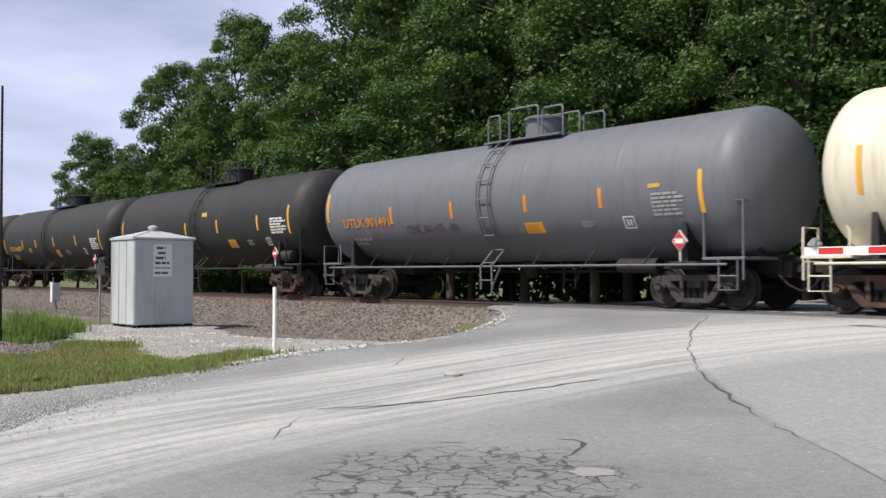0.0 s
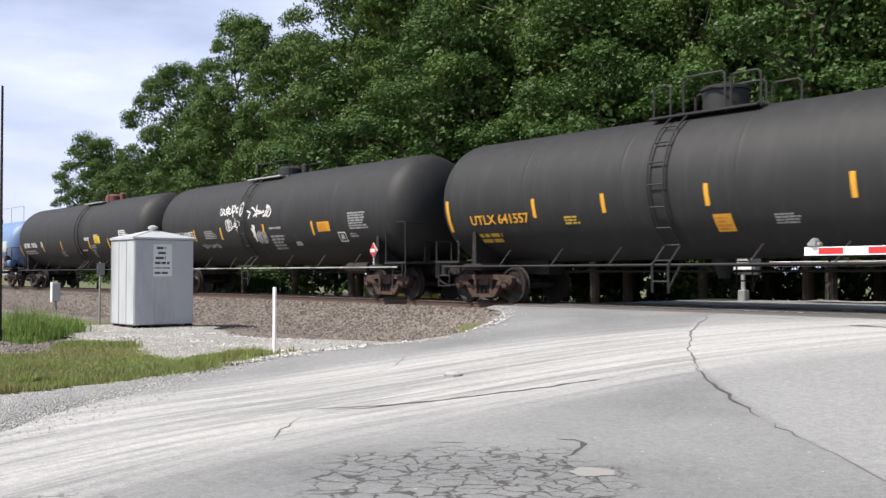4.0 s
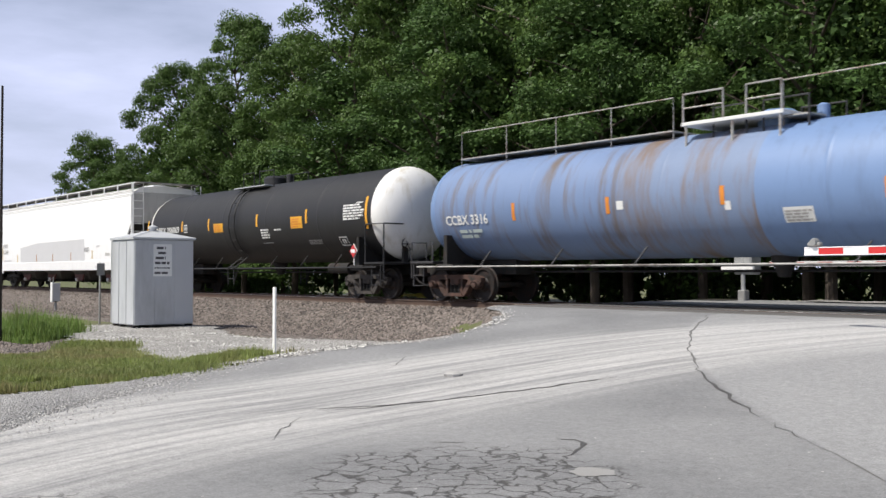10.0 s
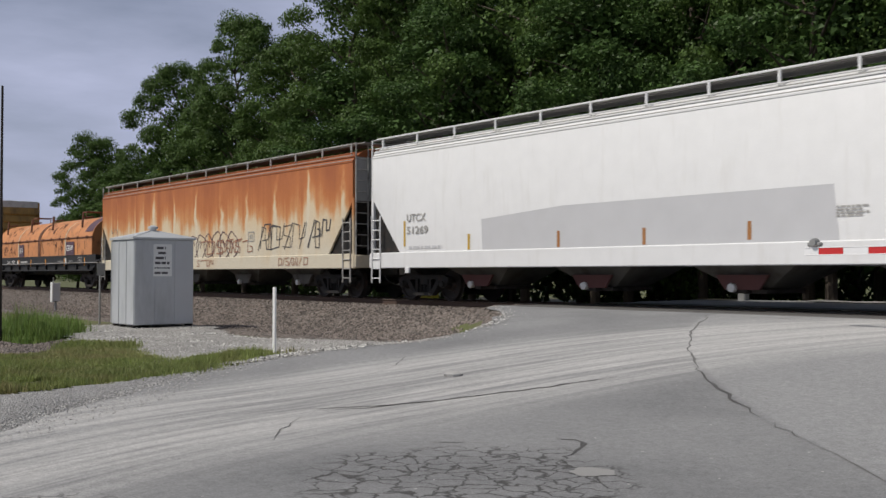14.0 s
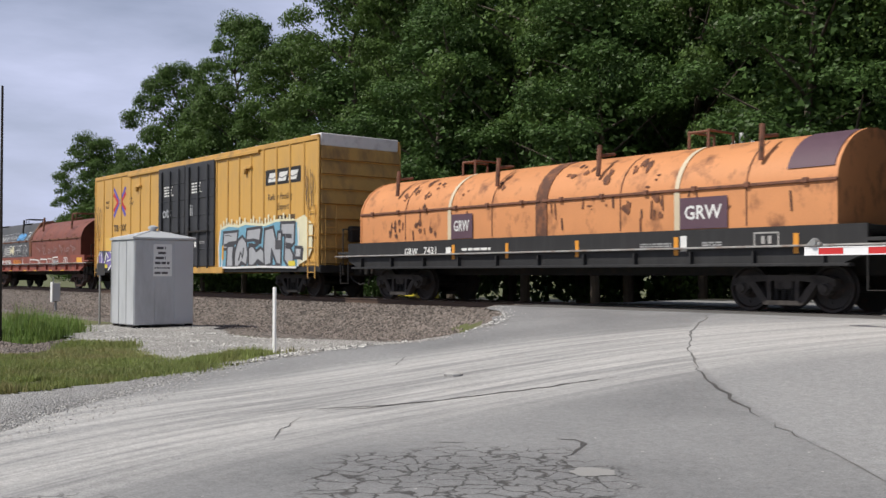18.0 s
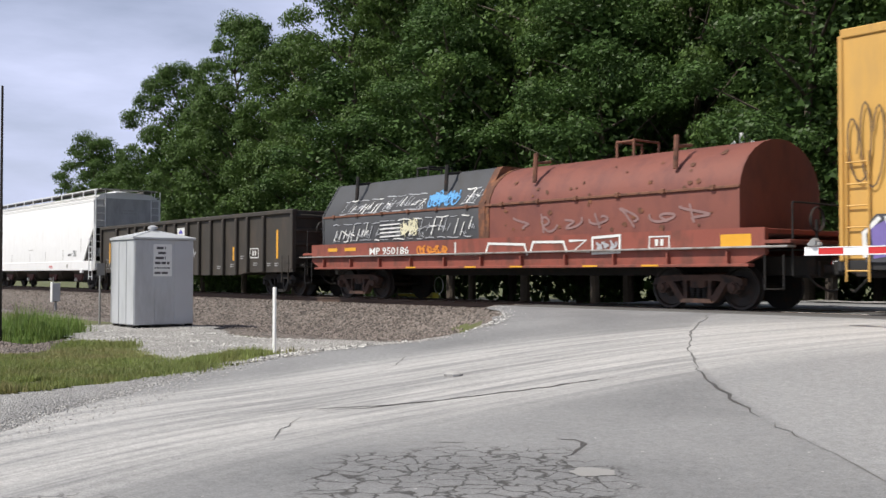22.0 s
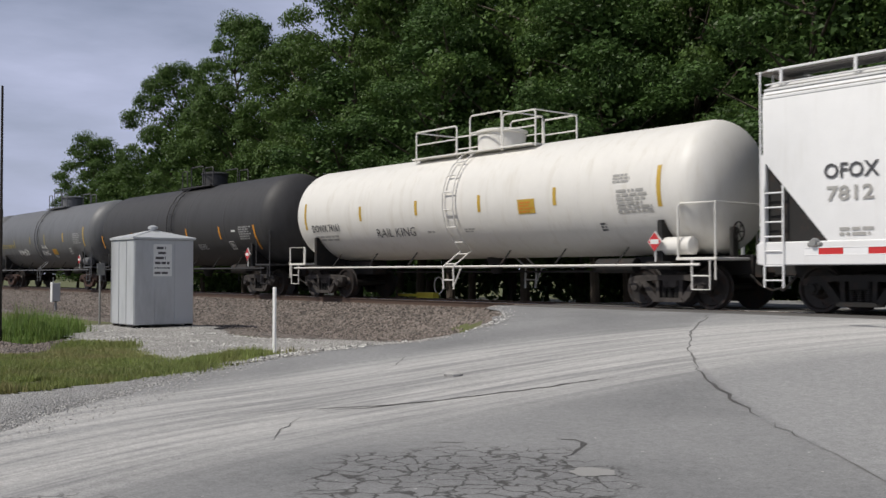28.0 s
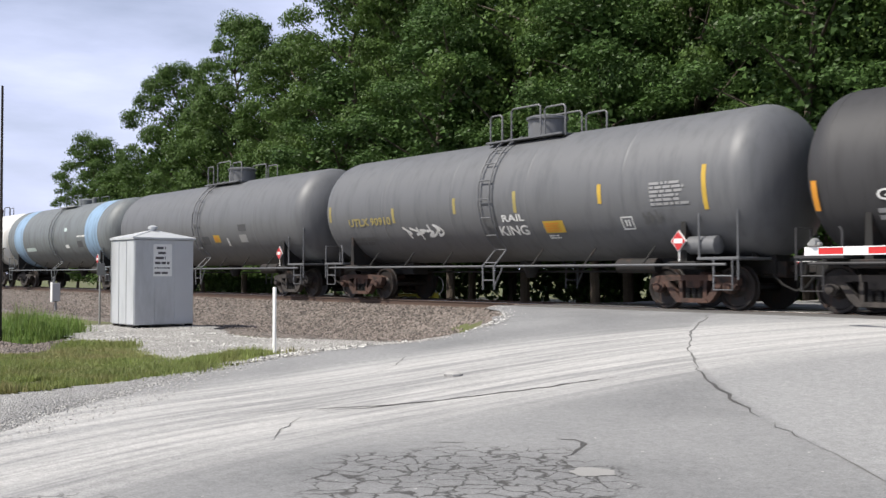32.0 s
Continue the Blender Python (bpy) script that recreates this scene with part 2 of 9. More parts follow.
def letters(side, text, x, z, size, off=0.016, bold=0.0, width=1.0, geo=None, slant=0.0):
    """Writing laid on a side; x, z: its lower left corner; size: the height of a capital."""
    cu = bpy.data.curves.new("writing", "FONT")
    cu.body, cu.size, cu.resolution_u, cu.shear, cu.offset = text, 1.0, 2, slant, bold
    ob = bpy.data.objects.new("writing", cu)
    me = bpy.data.meshes.new_from_object(ob)
    geo = geo or Geo()
    k = size / 0.69
    geo.add([side(x + p.co.x * k * width, z + p.co.y * k, off) for p in me.vertices], [tuple(q.vertices) for q in me.polygons])
    bpy.data.objects.remove(ob)
    bpy.data.meshes.remove(me)
    bpy.data.curves.remove(cu)
    return geo


# ---- rolling stock ----
WHEEL_R = 0.457
WHEELS = []          # every wheelset with its car
CARS = []            # cars with their places along the train
SHARED = {}

# bogie centres of each wagon along the train, rear and front, at the start
BOGIES = [(-8.95, 3.22), (-25.24, -13.05), (-41.79, -29.61), (-58.88, -46.00), (-77.18, -63.16), (-95.36, -81.26), (-117.56, -99.42), (-135.78, -121.68), (-156.41, -139.94),
          (-177.14, -160.98), (-194.41, -182.07), (-214.44, -200.31), (-232.80, -220.35), (-250.75, -237.49), (-270.18, -254.86), (-288.07, -274.44), (-304.72, -292.24), (-320.91, -308.73), (-337.18, -324.98), (-353.48, -341.28), (-369.78, -357.58)]
JOINTS = [5.2] + [(a[0] + b[1]) / 2 for a, b in zip(BOGIES, BOGIES[1:])] + [-372.0]


# how far the painted markings of each wagon stand off its middle
PAINT_SHIFT = (0.18, 0.18, 0.55, 0.38, 0.16, 0.05, 0.48, 0.30, 0.33, 0.08, 0.24, 0.0, 0.23, 0.0, 0.20, 0.03, 0.40, 0.24, 0.18, 0.18, 0.18)


def span():
    """Length over the pulling faces and half the bogie spacing of the wagon that is built next."""
    k = len(CARS)
    SHIFT[0] = PAINT_SHIFT[k]
    return JOINTS[k] - JOINTS[k + 1], (BOGIES[k][1] - BOGIES[k][0]) / 2


def shared(key, make, material):
    if key not in SHARED:
        SHARED[key] = make().mesh(key[0] if isinstance(key, tuple) else key, material)
    return SHARED[key]


def wheelset_geo():
    g = Geo()
    g.turned([(-1.02, 0.075), (-0.86, 0.085), (0.86, 0.085), (1.02, 0.075)], "y", n=12)
    for s in (-1, 1):
        prof = [(0.675, 0.10), (0.675, 0.40), (0.680, 0.482), (0.705, 0.482), (0.715, WHEEL_R), (0.82, WHEEL_R - 0.008), (0.82, 0.40),
                (0.775, 0.37), (0.765, 0.20), (0.84, 0.14), (0.84, 0.09)]
        g.turned([(s * a, r) for a, r in prof], "y", n=28)
        for k in range(4):
            a = k * math.pi / 2 + 0.4
            g.rod((0.28 * math.cos(a), s * 0.765, 0.28 * math.sin(a)), (0.28 * math.cos(a), s * 0.785, 0.28 * math.sin(a)), 0.03, 6)
    return g


def side_frame_geo():
    g = Geo()
    y0, y1 = -1.07, -0.90
    # top chord that bows over the boxes, two legs, lower spring seat
    top = [(-1.10, 0.50), (-1.10, 0.64), (-0.90, 0.70), (-0.55, 0.72), (0.55, 0.72), (0.90, 0.70), (1.10, 0.64), (1.10, 0.50), (0.98, 0.56),
           (0.78, 0.56), (0.45, 0.60), (-0.45, 0.60), (-0.78, 0.56), (-0.98, 0.56)]
    g.slab(top, y0, y1)
    for s in (-1, 1):
        leg = [(s * 0.76, 0.58), (s * 0.60, 0.58), (s * 0.33, 0.24), (s * 0.20, 0.19), (s * 0.20, 0.13), (s * 0.40, 0.14), (s * 0.52, 0.24)]
        g.slab(leg if s > 0 else leg[::-1], y0, y1)
        col = [(s * 0.36, 0.62), (s * 0.27, 0.62), (s * 0.25, 0.22), (s * 0.34, 0.22)]
        g.slab(col if s > 0 else col[::-1], y0 + 0.01, y1 - 0.01)
        g.box(min(s * 1.05, s * 0.99), max(s * 1.05, s * 0.99), y0, y1, 0.42, 0.62, 0.01)
        g.box(min(s * 0.80, s * 0.73), max(s * 0.80, s * 0.73), y0, y1, 0.44, 0.62, 0.01)
    g.slab([(-0.40, 0.14), (0.40, 0.14), (0.34, 0.23), (-0.34, 0.23)], y0 - 0.03, y1 + 0.02)
    return g


def springs_geo():
    g = Geo()
    prof = []
    for k in range(7):
        z = 0.23 + 0.038 * k
        prof += [(z, 0.055), (z + 0.010, 0.075), (z + 0.020, 0.055)]
    g.turned(prof, "z", (0, -0.985, 0), n=10)
    return g


def add_bogies(car, half, material, keep=True):
    """Two bogies whose centres stand half a spacing from the middle."""
    for x in (-half, half):
        key = material.name
        bol = part("bogie", shared(("bogie", key), lambda: Geo().box(-0.2, 0.2, -1.05, 1.05, 0.44, 0.66, 0.03).box(-0.33, 0.33, -0.4, 0.4, 0.62, 0.78, 0.03)
                                   .rod((0, 0, 0.7), (0, 0, 0.86), 0.2, 16).box(-0.62, 0.62, -0.62, -0.52, 0.40, 0.50, 0.02).box(-0.62, 0.62, 0.52, 0.62, 0.40, 0.50, 0.02), material),
                   material, car)
        bol.location.x = x
        near = shared(("side_frame", key), side_frame_geo, material)
        spr = shared(("spring", key), springs_geo, M_STEEL_DARK)
        cap = shared(("bearing_cap", key), lambda: Geo().turned([(-1.16, 0.05), (-1.15, 0.085), (-1.09, 0.095), (-1.08, 0.125), (-0.9, 0.125)], "y", n=14), material)
        for turn in (0, math.pi):
            f = part("side_frame", near, material, bol)
            f.rotation_euler.z = turn
            for dx in (-0.16, 0.0, 0.16):
                s = part("spring", spr, M_STEEL_DARK, bol)
                s.rotation_euler.z, s.location.x = turn, dx
        for dx in (-0.889, 0.889):
            w = part("wheelset", shared("wheelset", wheelset_geo, M_WHEEL), M_WHEEL, bol)
            w.location = (dx, 0, WHEEL_R)
            WHEELS.append((w, dx, len(CARS)))
            for turn in (0, math.pi):
                c = part("bearing_cap", cap, material, bol)
                c.location = (dx, 0, WHEEL_R)
                c.rotation_euler.z = turn


def add_coupler(car, x_face, material=None):
    """Draft gear, coupler and hoses at both ends; x_face: half the length over the pulling faces."""
    for s in (-1, 1):
        g = Geo().box(-0.95, -0.35, -0.22, 0.22, 0.66, 1.0, 0.02).box(-0.36, -0.10, -0.09, 0.09, 0.76, 0.92, 0.02)
        g.box(-0.14, 0.07, -0.16, 0.03, 0.70, 0.98, 0.03).box(-0.12, 0.03, 0.03, 0.15, 0.72, 0.96, 0.03).box(0.0, 0.09, -0.02, 0.1, 0.74, 0.94, 0.02)
        c = part("coupler", g, M_STEEL_DARK, car)
        c.location.x = s * x_face
        c.rotation_euler.z = 0 if s > 0 else math.pi
        h = Geo().path([(s * (x_face - 0.5), -0.45, 0.72), (s * (x_face - 0.3), -0.42, 0.52), (s * (x_face - 0.1), -0.3, 0.40), (s * (x_face + 0.02), -0.22, 0.44)], 0.025)
        part("air_hose", h, M_STEEL_DARK, car)


def add_ladder(name, pts, w, r, rungs, material, car):
    """A ladder whose middle line runs through pts; w: its width along x. Each rung is a piece of its own."""
    lad = part(name, Geo().path([(p[0] - w / 2, p[1], p[2]) for p in pts], r), material, car)
    part("stile", Geo().path([(p[0] + w / 2, p[1], p[2]) for p in pts], r), material, lad)
    total = [0.0]
    for a, b in zip(pts, pts[1:]):
        total.append(total[-1] + (Vector(b) - Vector(a)).length)
    bar = shared(("rung", w, r, material.name), lambda: Geo().rod((-w / 2, 0, 0), (w / 2, 0, 0), r * 0.8, 6), material)
    for k in range(rungs):
        d = total[-1] * (k + 0.5) / rungs
        for i in range(len(pts) - 1):
            if total[i] <= d <= total[i + 1]:
                part("rung", bar, material, lad).location = Vector(pts[i]).lerp(Vector(pts[i + 1]), (d - total[i]) / (total[i + 1] - total[i]))
                break
    return lad


def tank_car(paint, label, shell=(7.1, 0.0), r=1.59, zc=2.65, gear=None, trim=None, head_left=None, head_right=None, bands=(), ladder_x=0.0, dome="round",
             walk_rail=False, marks=None, placard=True, end_rail=True, sill_z=0.93, top_rail=False, dome_paint=None, cylinder=None, light_rail=False, ladder=True):
    """A tank wagon; shell: half its straight part and its middle; bands: (x0, x1, paint) along the shell."""
    gear, trim = gear or M_BOGIE_GREY, trim or paint
    car = thing("tank_wagon", label, "railway wagon", "wagons of the freight train")
    length, hb = span()
    S, tc = shell                               # half the straight shell, and its middle
    d = r * 0.52
    T = S + d
    side = round_side(r, zc)
    seams = [-S, -S * 0.62, -S * 0.2, S * 0.2, S * 0.62, S]
    cuts = sorted({-S, S, *(b for q in bands for b in q[:2])})
    for a, b in zip(cuts, cuts[1:]):
        mat = paint
        for x0, x1, m in bands:
            if a >= x0 - 1e-6 and b <= x1 + 1e-6:
                mat = m
        prof = [(a, r)]
        for s in seams:
            if a < s - 0.05 and s + 0.05 < b:
                prof += [(s - 0.07, r), (s - 0.03, r), (s - 0.015, r + 0.005), (s + 0.015, r + 0.005), (s + 0.03, r), (s + 0.07, r)]
        prof.append((b, r))
        part("shell", Geo().turned(prof, "x", (tc, 0, zc), 64, False), mat, car)
    for s, m in ((-1, head_left or paint), (1, head_right or paint)):
        prof = [(s * (S + d * math.sin(a)), max(r * math.cos(a) ** 0.9, 0.01)) for a in [i * math.pi / 2 / 12 for i in range(13)]]
        part("head", Geo().turned([(s * (S - 0.03), r + 0.004), (s * S, r + 0.004)] + prof[1:], "x", (tc, 0, zc), 64, True), m, car)
    # saddles, stub sills, jackets
    for s in (-1, 1):
        x = s * hb
        g = Geo()
        g.slab([(x - 0.08, 0.98), (x + 0.08, 0.98), (x + 0.055, zc - r * 0.5), (x - 0.055, zc - r * 0.5)], -1.36, 1.36)
        g.box(x - 0.34, x + 0.34, -1.42, 1.42, 0.84, 1.0, 0.02)
        part("bolster_saddle", g, M_STEEL_DARK, car)
        x0, x1 = sorted((s * (hb - 1.6), s * (length / 2 - 0.55)))
        part("stub_sill", Geo().box(x0, x1, -0.28, 0.28, 0.72, 1.14, 0.02), M_STEEL_DARK, car)
        # end platform
        px0, px1 = sorted((s * (length / 2 - 1.62), s * (length / 2 - 0.62)))
        part("end_platform", Geo().box(px0, px1, -1.45, 1.45, 1.02, 1.08, 0.01), trim, car)
        if end_rail:
            xe, xi = s * (length / 2 - 0.66), s * (length / 2 - 1.58)
            top = 2.2 if s > 0 else 1.6
            for sy in (-1, 1):
                g = Geo().path([(xi, sy * 1.42, 1.05), (xi, sy * 1.42, top - 0.08), (xi + s * 0.06, sy * 1.42, top)], 0.024)
                if s > 0:
                    g.path([(xi + s * 0.06, sy * 1.42, top), (xe, sy * 1.42, top), (xe, sy * 1.42, 0.62)], 0.024)
                part("end_railing", g, trim, car)
                if s < 0:
                    part("grab_iron", Geo().path([(xe, sy * 1.42, 0.62), (xe, sy * 1.42, top), (xe, sy * 0.9, top), (xe, sy * 0.9, 1.05)], 0.022), trim, car)
            if s > 0:
                part("end_crossbar", Geo().path([(xe, -1.42, top), (xe, 1.42, top)], 0.022), trim, car)
        for sy in (-1, 1):
            xs = s * (length / 2 - 1.0)
            part("stirrup_step", Geo().path([(xs - 0.22, sy * 1.44, 1.05), (xs - 0.22, sy * 1.44, 0.42), (xs + 0.22, sy * 1.44, 0.42), (xs + 0.22, sy * 1.44, 1.05)], 0.02)
                 .rod((xs - 0.22, sy * 1.44, 0.7), (xs + 0.22, sy * 1.44, 0.7), 0.018, 6), trim, car)
    # long side rails and their brackets
    for sy in (-1, 1):
        g = Geo().rod((-hb - 1.1, sy * 1.46, sill_z), (hb + 1.1, sy * 1.46, sill_z), 0.020 if light_rail else 0.026, 8)
        part("side_rail", g, M_WHITE_RAIL if light_rail else trim, car)
        for k in range(-3, 4):
            if k:
                x = k * hb / 3.6
                part("rail_bracket", Geo().rod((x, sy * 1.46, sill_z), (x + 0.22, sy * 1.28, sill_z + 0.40), 0.022, 6), M_STEEL_DARK if not light_rail else trim, car)
    # manway housing, platform and side ladders
    if dome == "round":
        dm = dome_paint or paint
        wide = 1.3 if walk_rail else 1.0
        g = Geo().turned([(zc + r - 0.1, 0.50 * wide), (zc + r + 0.42, 0.50 * wide), (zc + r + 0.44, 0.54 * wide), (zc + r + 0.50, 0.54 * wide), (zc + r + 0.54, 0.45 * wide)], "z", (ladder_x + (0.45 if walk_rail else 0.60), 0, 0), 24)
        part("manway_housing", g, dm, car)
        z0, z1 = zc + r * 0.985, zc + r + (0.88 if walk_rail else 0.62)
        runs = ((ladder_x - 0.75, ladder_x - 0.30, 0.0), (ladder_x + 0.05, ladder_x + 1.10, 0.10), (ladder_x + 1.25, ladder_x + 1.95, 0.0))
        if walk_rail:
            runs = ((ladder_x - 2.35, ladder_x - 0.55, -0.18), (ladder_x, ladder_x + 1.25, 0.02), (ladder_x + 1.3, ladder_x + 2.5, -0.1))
            for x, dz in ((runs[0][0], -0.18), (runs[1][1], 0.02), (runs[2][1], -0.1)):
                part("end_crossbar", Geo().path([(x, -0.75, z1 + dz), (x, 0.75, z1 + dz)], 0.022), trim, car)
        for x0, x1, dz in runs:
            for sy in (-0.75, 0.75):
                part("platform_railing", Geo().path([(x0, sy, z0 - 0.12), (x0, sy, z1 + dz - 0.06), (x0 + 0.06, sy, z1 + dz), (x1 - 0.06, sy, z1 + dz), (x1, sy, z1 + dz - 0.06), (x1, sy, z0 - 0.12)], 0.024), trim, car)
                if walk_rail:
                    part("middle_rail", Geo().path([(x0, sy, (z0 + z1 + dz) / 2), (x1, sy, (z0 + z1 + dz) / 2)], 0.02), trim, car)
        for sy in (-1, 1):
            part("platform", Geo().box(runs[0][0] - 0.05, runs[2][1], sy * 0.68 - 0.2, sy * 0.68 + 0.2, zc + r * 0.93, zc + r * 0.96, 0.005), trim, car)
    elif dome == "low":
        part("manway_housing", Geo().turned([(zc + r - 0.1, 0.42), (zc + r + 0.22, 0.42), (zc + r + 0.30, 0.3)], "z", (ladder_x + 0.5, 0, 0), 20), dome_paint or paint, car)
        part("valve", Geo().turned([(zc + r - 0.05, 0.12), (zc + r + 0.28, 0.12), (zc + r + 0.32, 0.07)], "z", (ladder_x + 1.5, 0, 0), 12), dome_paint or paint, car)
        for x0, x1 in ((ladder_x - 0.6, ladder_x + 0.2), (ladder_x + 0.6, ladder_x + 1.6)):
            for sy in (-0.7, 0.7):
                part("platform_railing", Geo().path([(x0, sy, zc + r * 0.85), (x0, sy, zc + r + 0.42), (x1, sy, zc + r + 0.42), (x1, sy, zc + r * 0.85)], 0.022), trim, car)
        if top_rail:
            part("platform", Geo().box(ladder_x - 1.25, ladder_x + 1.2, -0.95, 0.6, zc + r + 0.07, zc + r + 0.15, 0.01), M_WHITE_MARK, car, "white dome platform")
            for x0, x1 in ((ladder_x - 1.2, ladder_x - 0.2), (ladder_x + 0.35, ladder_x + 1.15)):
                part("platform_railing", Geo().path([(x0, -0.93, zc + r + 0.1), (x0, -0.93, zc + r + 0.75), (x1, -0.93, zc + r + 0.75), (x1, -0.93, zc + r + 0.1)], 0.024).rod((x0, -0.93, zc + r + 0.45), (x1, -0.93, zc + r + 0.45), 0.018, 6), M_GALV_TRIM, car)
            for x in (ladder_x - 1.15, ladder_x, ladder_x + 1.1):
                part("platform_leg", Geo().rod((x, -0.9, zc + r * 0.62), (x, -0.9, zc + r + 0.08), 0.03, 6), M_GALV_TRIM, car)
        else:
            part("platform", Geo().box(ladder_x - 0.9, ladder_x + 1.4, -0.95, -0.5, zc + r * 0.90, zc + r * 0.93, 0.005), M_SILVER_MARK, car)
    for sy in (-1, 1) if ladder else ():
        pts = [(ladder_x, sy * 1.5, 0.34), (ladder_x, sy * 1.52, sill_z)]
        for k in range(9):
            a = math.asin(max(-1, min(1, (sill_z + 0.5 - zc) / r))) + (math.radians(72) - math.asin(max(-1, min(1, (sill_z + 0.5 - zc) / r)))) * k / 8
            pts.append((ladder_x, sy * (r + 0.10) * math.cos(a), zc + (r + 0.10) * math.sin(a)))
        add_ladder("ladder", pts, 0.42, 0.024, 10, trim, car)
        part("ladder_brace", Geo().path([(ladder_x + 0.2, sy * 1.5, 0.4), (ladder_x + 0.5, sy * 1.47, sill_z)], 0.02), trim, car)
    if top_rail:
        for x0, x1 in ((-S + 0.3, ladder_x - 1.7), (ladder_x + 1.0, S + 0.35)):
            for sy in (-0.62,):
                zt = zc + r + 0.78
                part("walkway_railing", Geo().path([(tc + x0, sy, zc + r * 0.9), (tc + x0, sy, zt), (tc + x1, sy, zt), (tc + x1, sy, zc + r * 0.9)], 0.015), M_GALV_TRIM, car)
                n = 4
                for k in range(1, n):
                    x = tc + x0 + (x1 - x0) * k / n
                    part("rail_post", Geo().rod((x, sy, zc + r * 0.88), (x, sy, zt), 0.013, 6), M_GALV_TRIM, car)
            part("top_walkway", Geo().box(tc + x0, tc + x1, -0.66, 0.66, zc + r + 0.03, zc + r + 0.07, 0.008) if x0 < 0 else Geo().box(tc + x0, tc + x0 + 0.6, -0.66, 0.66, zc + r + 0.03, zc + r + 0.07, 0.008), M_GALV_TRIM, car)
    # bottom outlet and brake gear
    part("bottom_outlet", Geo().turned([(zc - r - 0.42, 0.12), (zc - r - 0.3, 0.16), (zc - r - 0.1, 0.25), (zc - r + 0.1, 0.3)], "z", (0.2, 0, 0), 14), M_STEEL_DARK, car)
    g = Geo().rod((hb - 1.0, -0.9, 0.92), (hb - 2.1, -0.9, 0.92), 0.17, 14)
    part("brake_cylinder", g, M_STEEL_DARK, car)
    part("brake_rod", Geo().rod((-hb, 0.3, 0.8), (hb, 0.3, 0.8), 0.03, 6), M_STEEL_DARK, car)
    if cylinder:
        part("air_reservoir", Geo().turned([(hb - 0.15, 0.06), (hb - 0.1, 0.19), (hb + 0.75, 0.19), (hb + 0.8, 0.06)], "x", (0, -1.2, 1.33), 16), cylinder, car)
    wx, wz = length / 2 - 0.74, 1.62
    wheel = Geo().turned([(-0.02, 0.19), (0.0, 0.215), (0.02, 0.19)], "x", (wx, -0.5, wz), 18, False)
    for k in range(3):
        a = k * math.pi / 3
        wheel.rod((wx, -0.5 - 0.2 * math.cos(a), wz - 0.2 * math.sin(a)), (wx, -0.5 + 0.2 * math.cos(a), wz + 0.2 * math.sin(a)), 0.012, 5)
    part("brake_wheel", wheel.rod((wx - 0.1, -0.5, wz), (wx, -0.5, wz), 0.03, 8).box(wx - 0.16, wx - 0.07, -0.6, -0.4, 1.06, wz + 0.1, 0.015), M_STEEL_DARK, car)
    if placard:
        x = hb - 0.02
        SHIFT[0] = 0.0
        fl = flat_side(-1.50)
        post = part("placard_holder", Geo().rod((x, -1.47, 1.0), (x, -1.47, 1.2), 0.02, 6).slab([(x - 0.20, 1.42), (x, 1.19), (x + 0.20, 1.42), (x, 1.65)], -1.49, -1.475), M_WHITE_MARK, car)
        geo = Geo().add([fl(x - 0.175, 1.42), fl(x, 1.215), fl(x + 0.175, 1.42), fl(x, 1.625)], [(0, 1, 2, 3)])
        part("placard", geo, M_RED, post, "red and white diamond hazard placard")
        part("placard_band", patch(fl, x - 0.11, x + 0.11, 1.37, 1.47, 0.012), M_WHITE_MARK, post)
        SHIFT[0] = PAINT_SHIFT[len(CARS)]
    if marks:
        marks(car, side, T, S, hb)
    add_bogies(car, hb, gear)
    add_coupler(car, length / 2)
    CARS.append(car)
    return car


def frame_mark(car, side, x, z, w=0.36, h=0.34, mat=None):
    g = Geo()
    t = 0.03
    patch(side, x, x + w, z, z + t, 0.012, g, 1), patch(side, x, x + w, z + h - t, z + h, 0.012, g, 1)
    patch(side, x, x + t, z, z + h, 0.012, g), patch(side, x + w - t, x + w, z, z + h, 0.012, g)
    patch(side, x + w * 0.3, x + w * 0.44, z + h * 0.25, z + h * 0.75, 0.012, g, 1), patch(side, x + w * 0.56, x + w * 0.7, z + h * 0.25, z + h * 0.75, 0.012, g, 1)
    part("service_stencil", g, mat or M_WHITE_MARK, car)


def writing(car, side, text, x, z, size, mat, width=1.0, bold=0.02, name="lettering", slant=0.0):
    part(name, letters(side, text, x, z, size, 0.016, bold, width, None, slant), mat, car, "", False)


def warning_panel(car, side, x, z, w=0.62, h=0.3, mat=None, seed=5):
    p = part("warning_panel", patch(side, x, x + w, z, z + h, 0.010), mat or M_YELLOW, car)
    tagged(part("panel_lines", bars(side, x + 0.05, x + w - 0.05, z + 0.03, z + h - 0.03, 4, 0.016, None, seed), M_ORANGE_MARK, p), "lines of small orange print", "", "", "stuff")


M_FAINT_RED = surface("faint_red_spray", (0.36, 0.17, 0.11), 0.65, 0, 0.3, 5, 50, 0.05)
M_CREAM_SPRAY = surface("dull_cream_spray", (0.60, 0.51, 0.36), 0.6, 0, 0.15, 3, 50, 0.05)
M_PLUM = surface("dull_plum_spray", (0.10, 0.055, 0.075), 0.6, 0, 0.2, 6, 60, 0.05)
M_DULL_YELLOW = surface("dull_yellow_marking", (0.52, 0.34, 0.05), 0.5, 0, 0.2, 4, 60, 0.05)
M_FADED_YELLOW = surface("faded_yellow_marking", (0.34, 0.28, 0.10), 0.6, 0, 0.25, 4, 60, 0.05)
M_LEMON = surface("lemon_marking", (0.70, 0.58, 0.06), 0.5, 0, 0.15, 4, 60, 0.05)
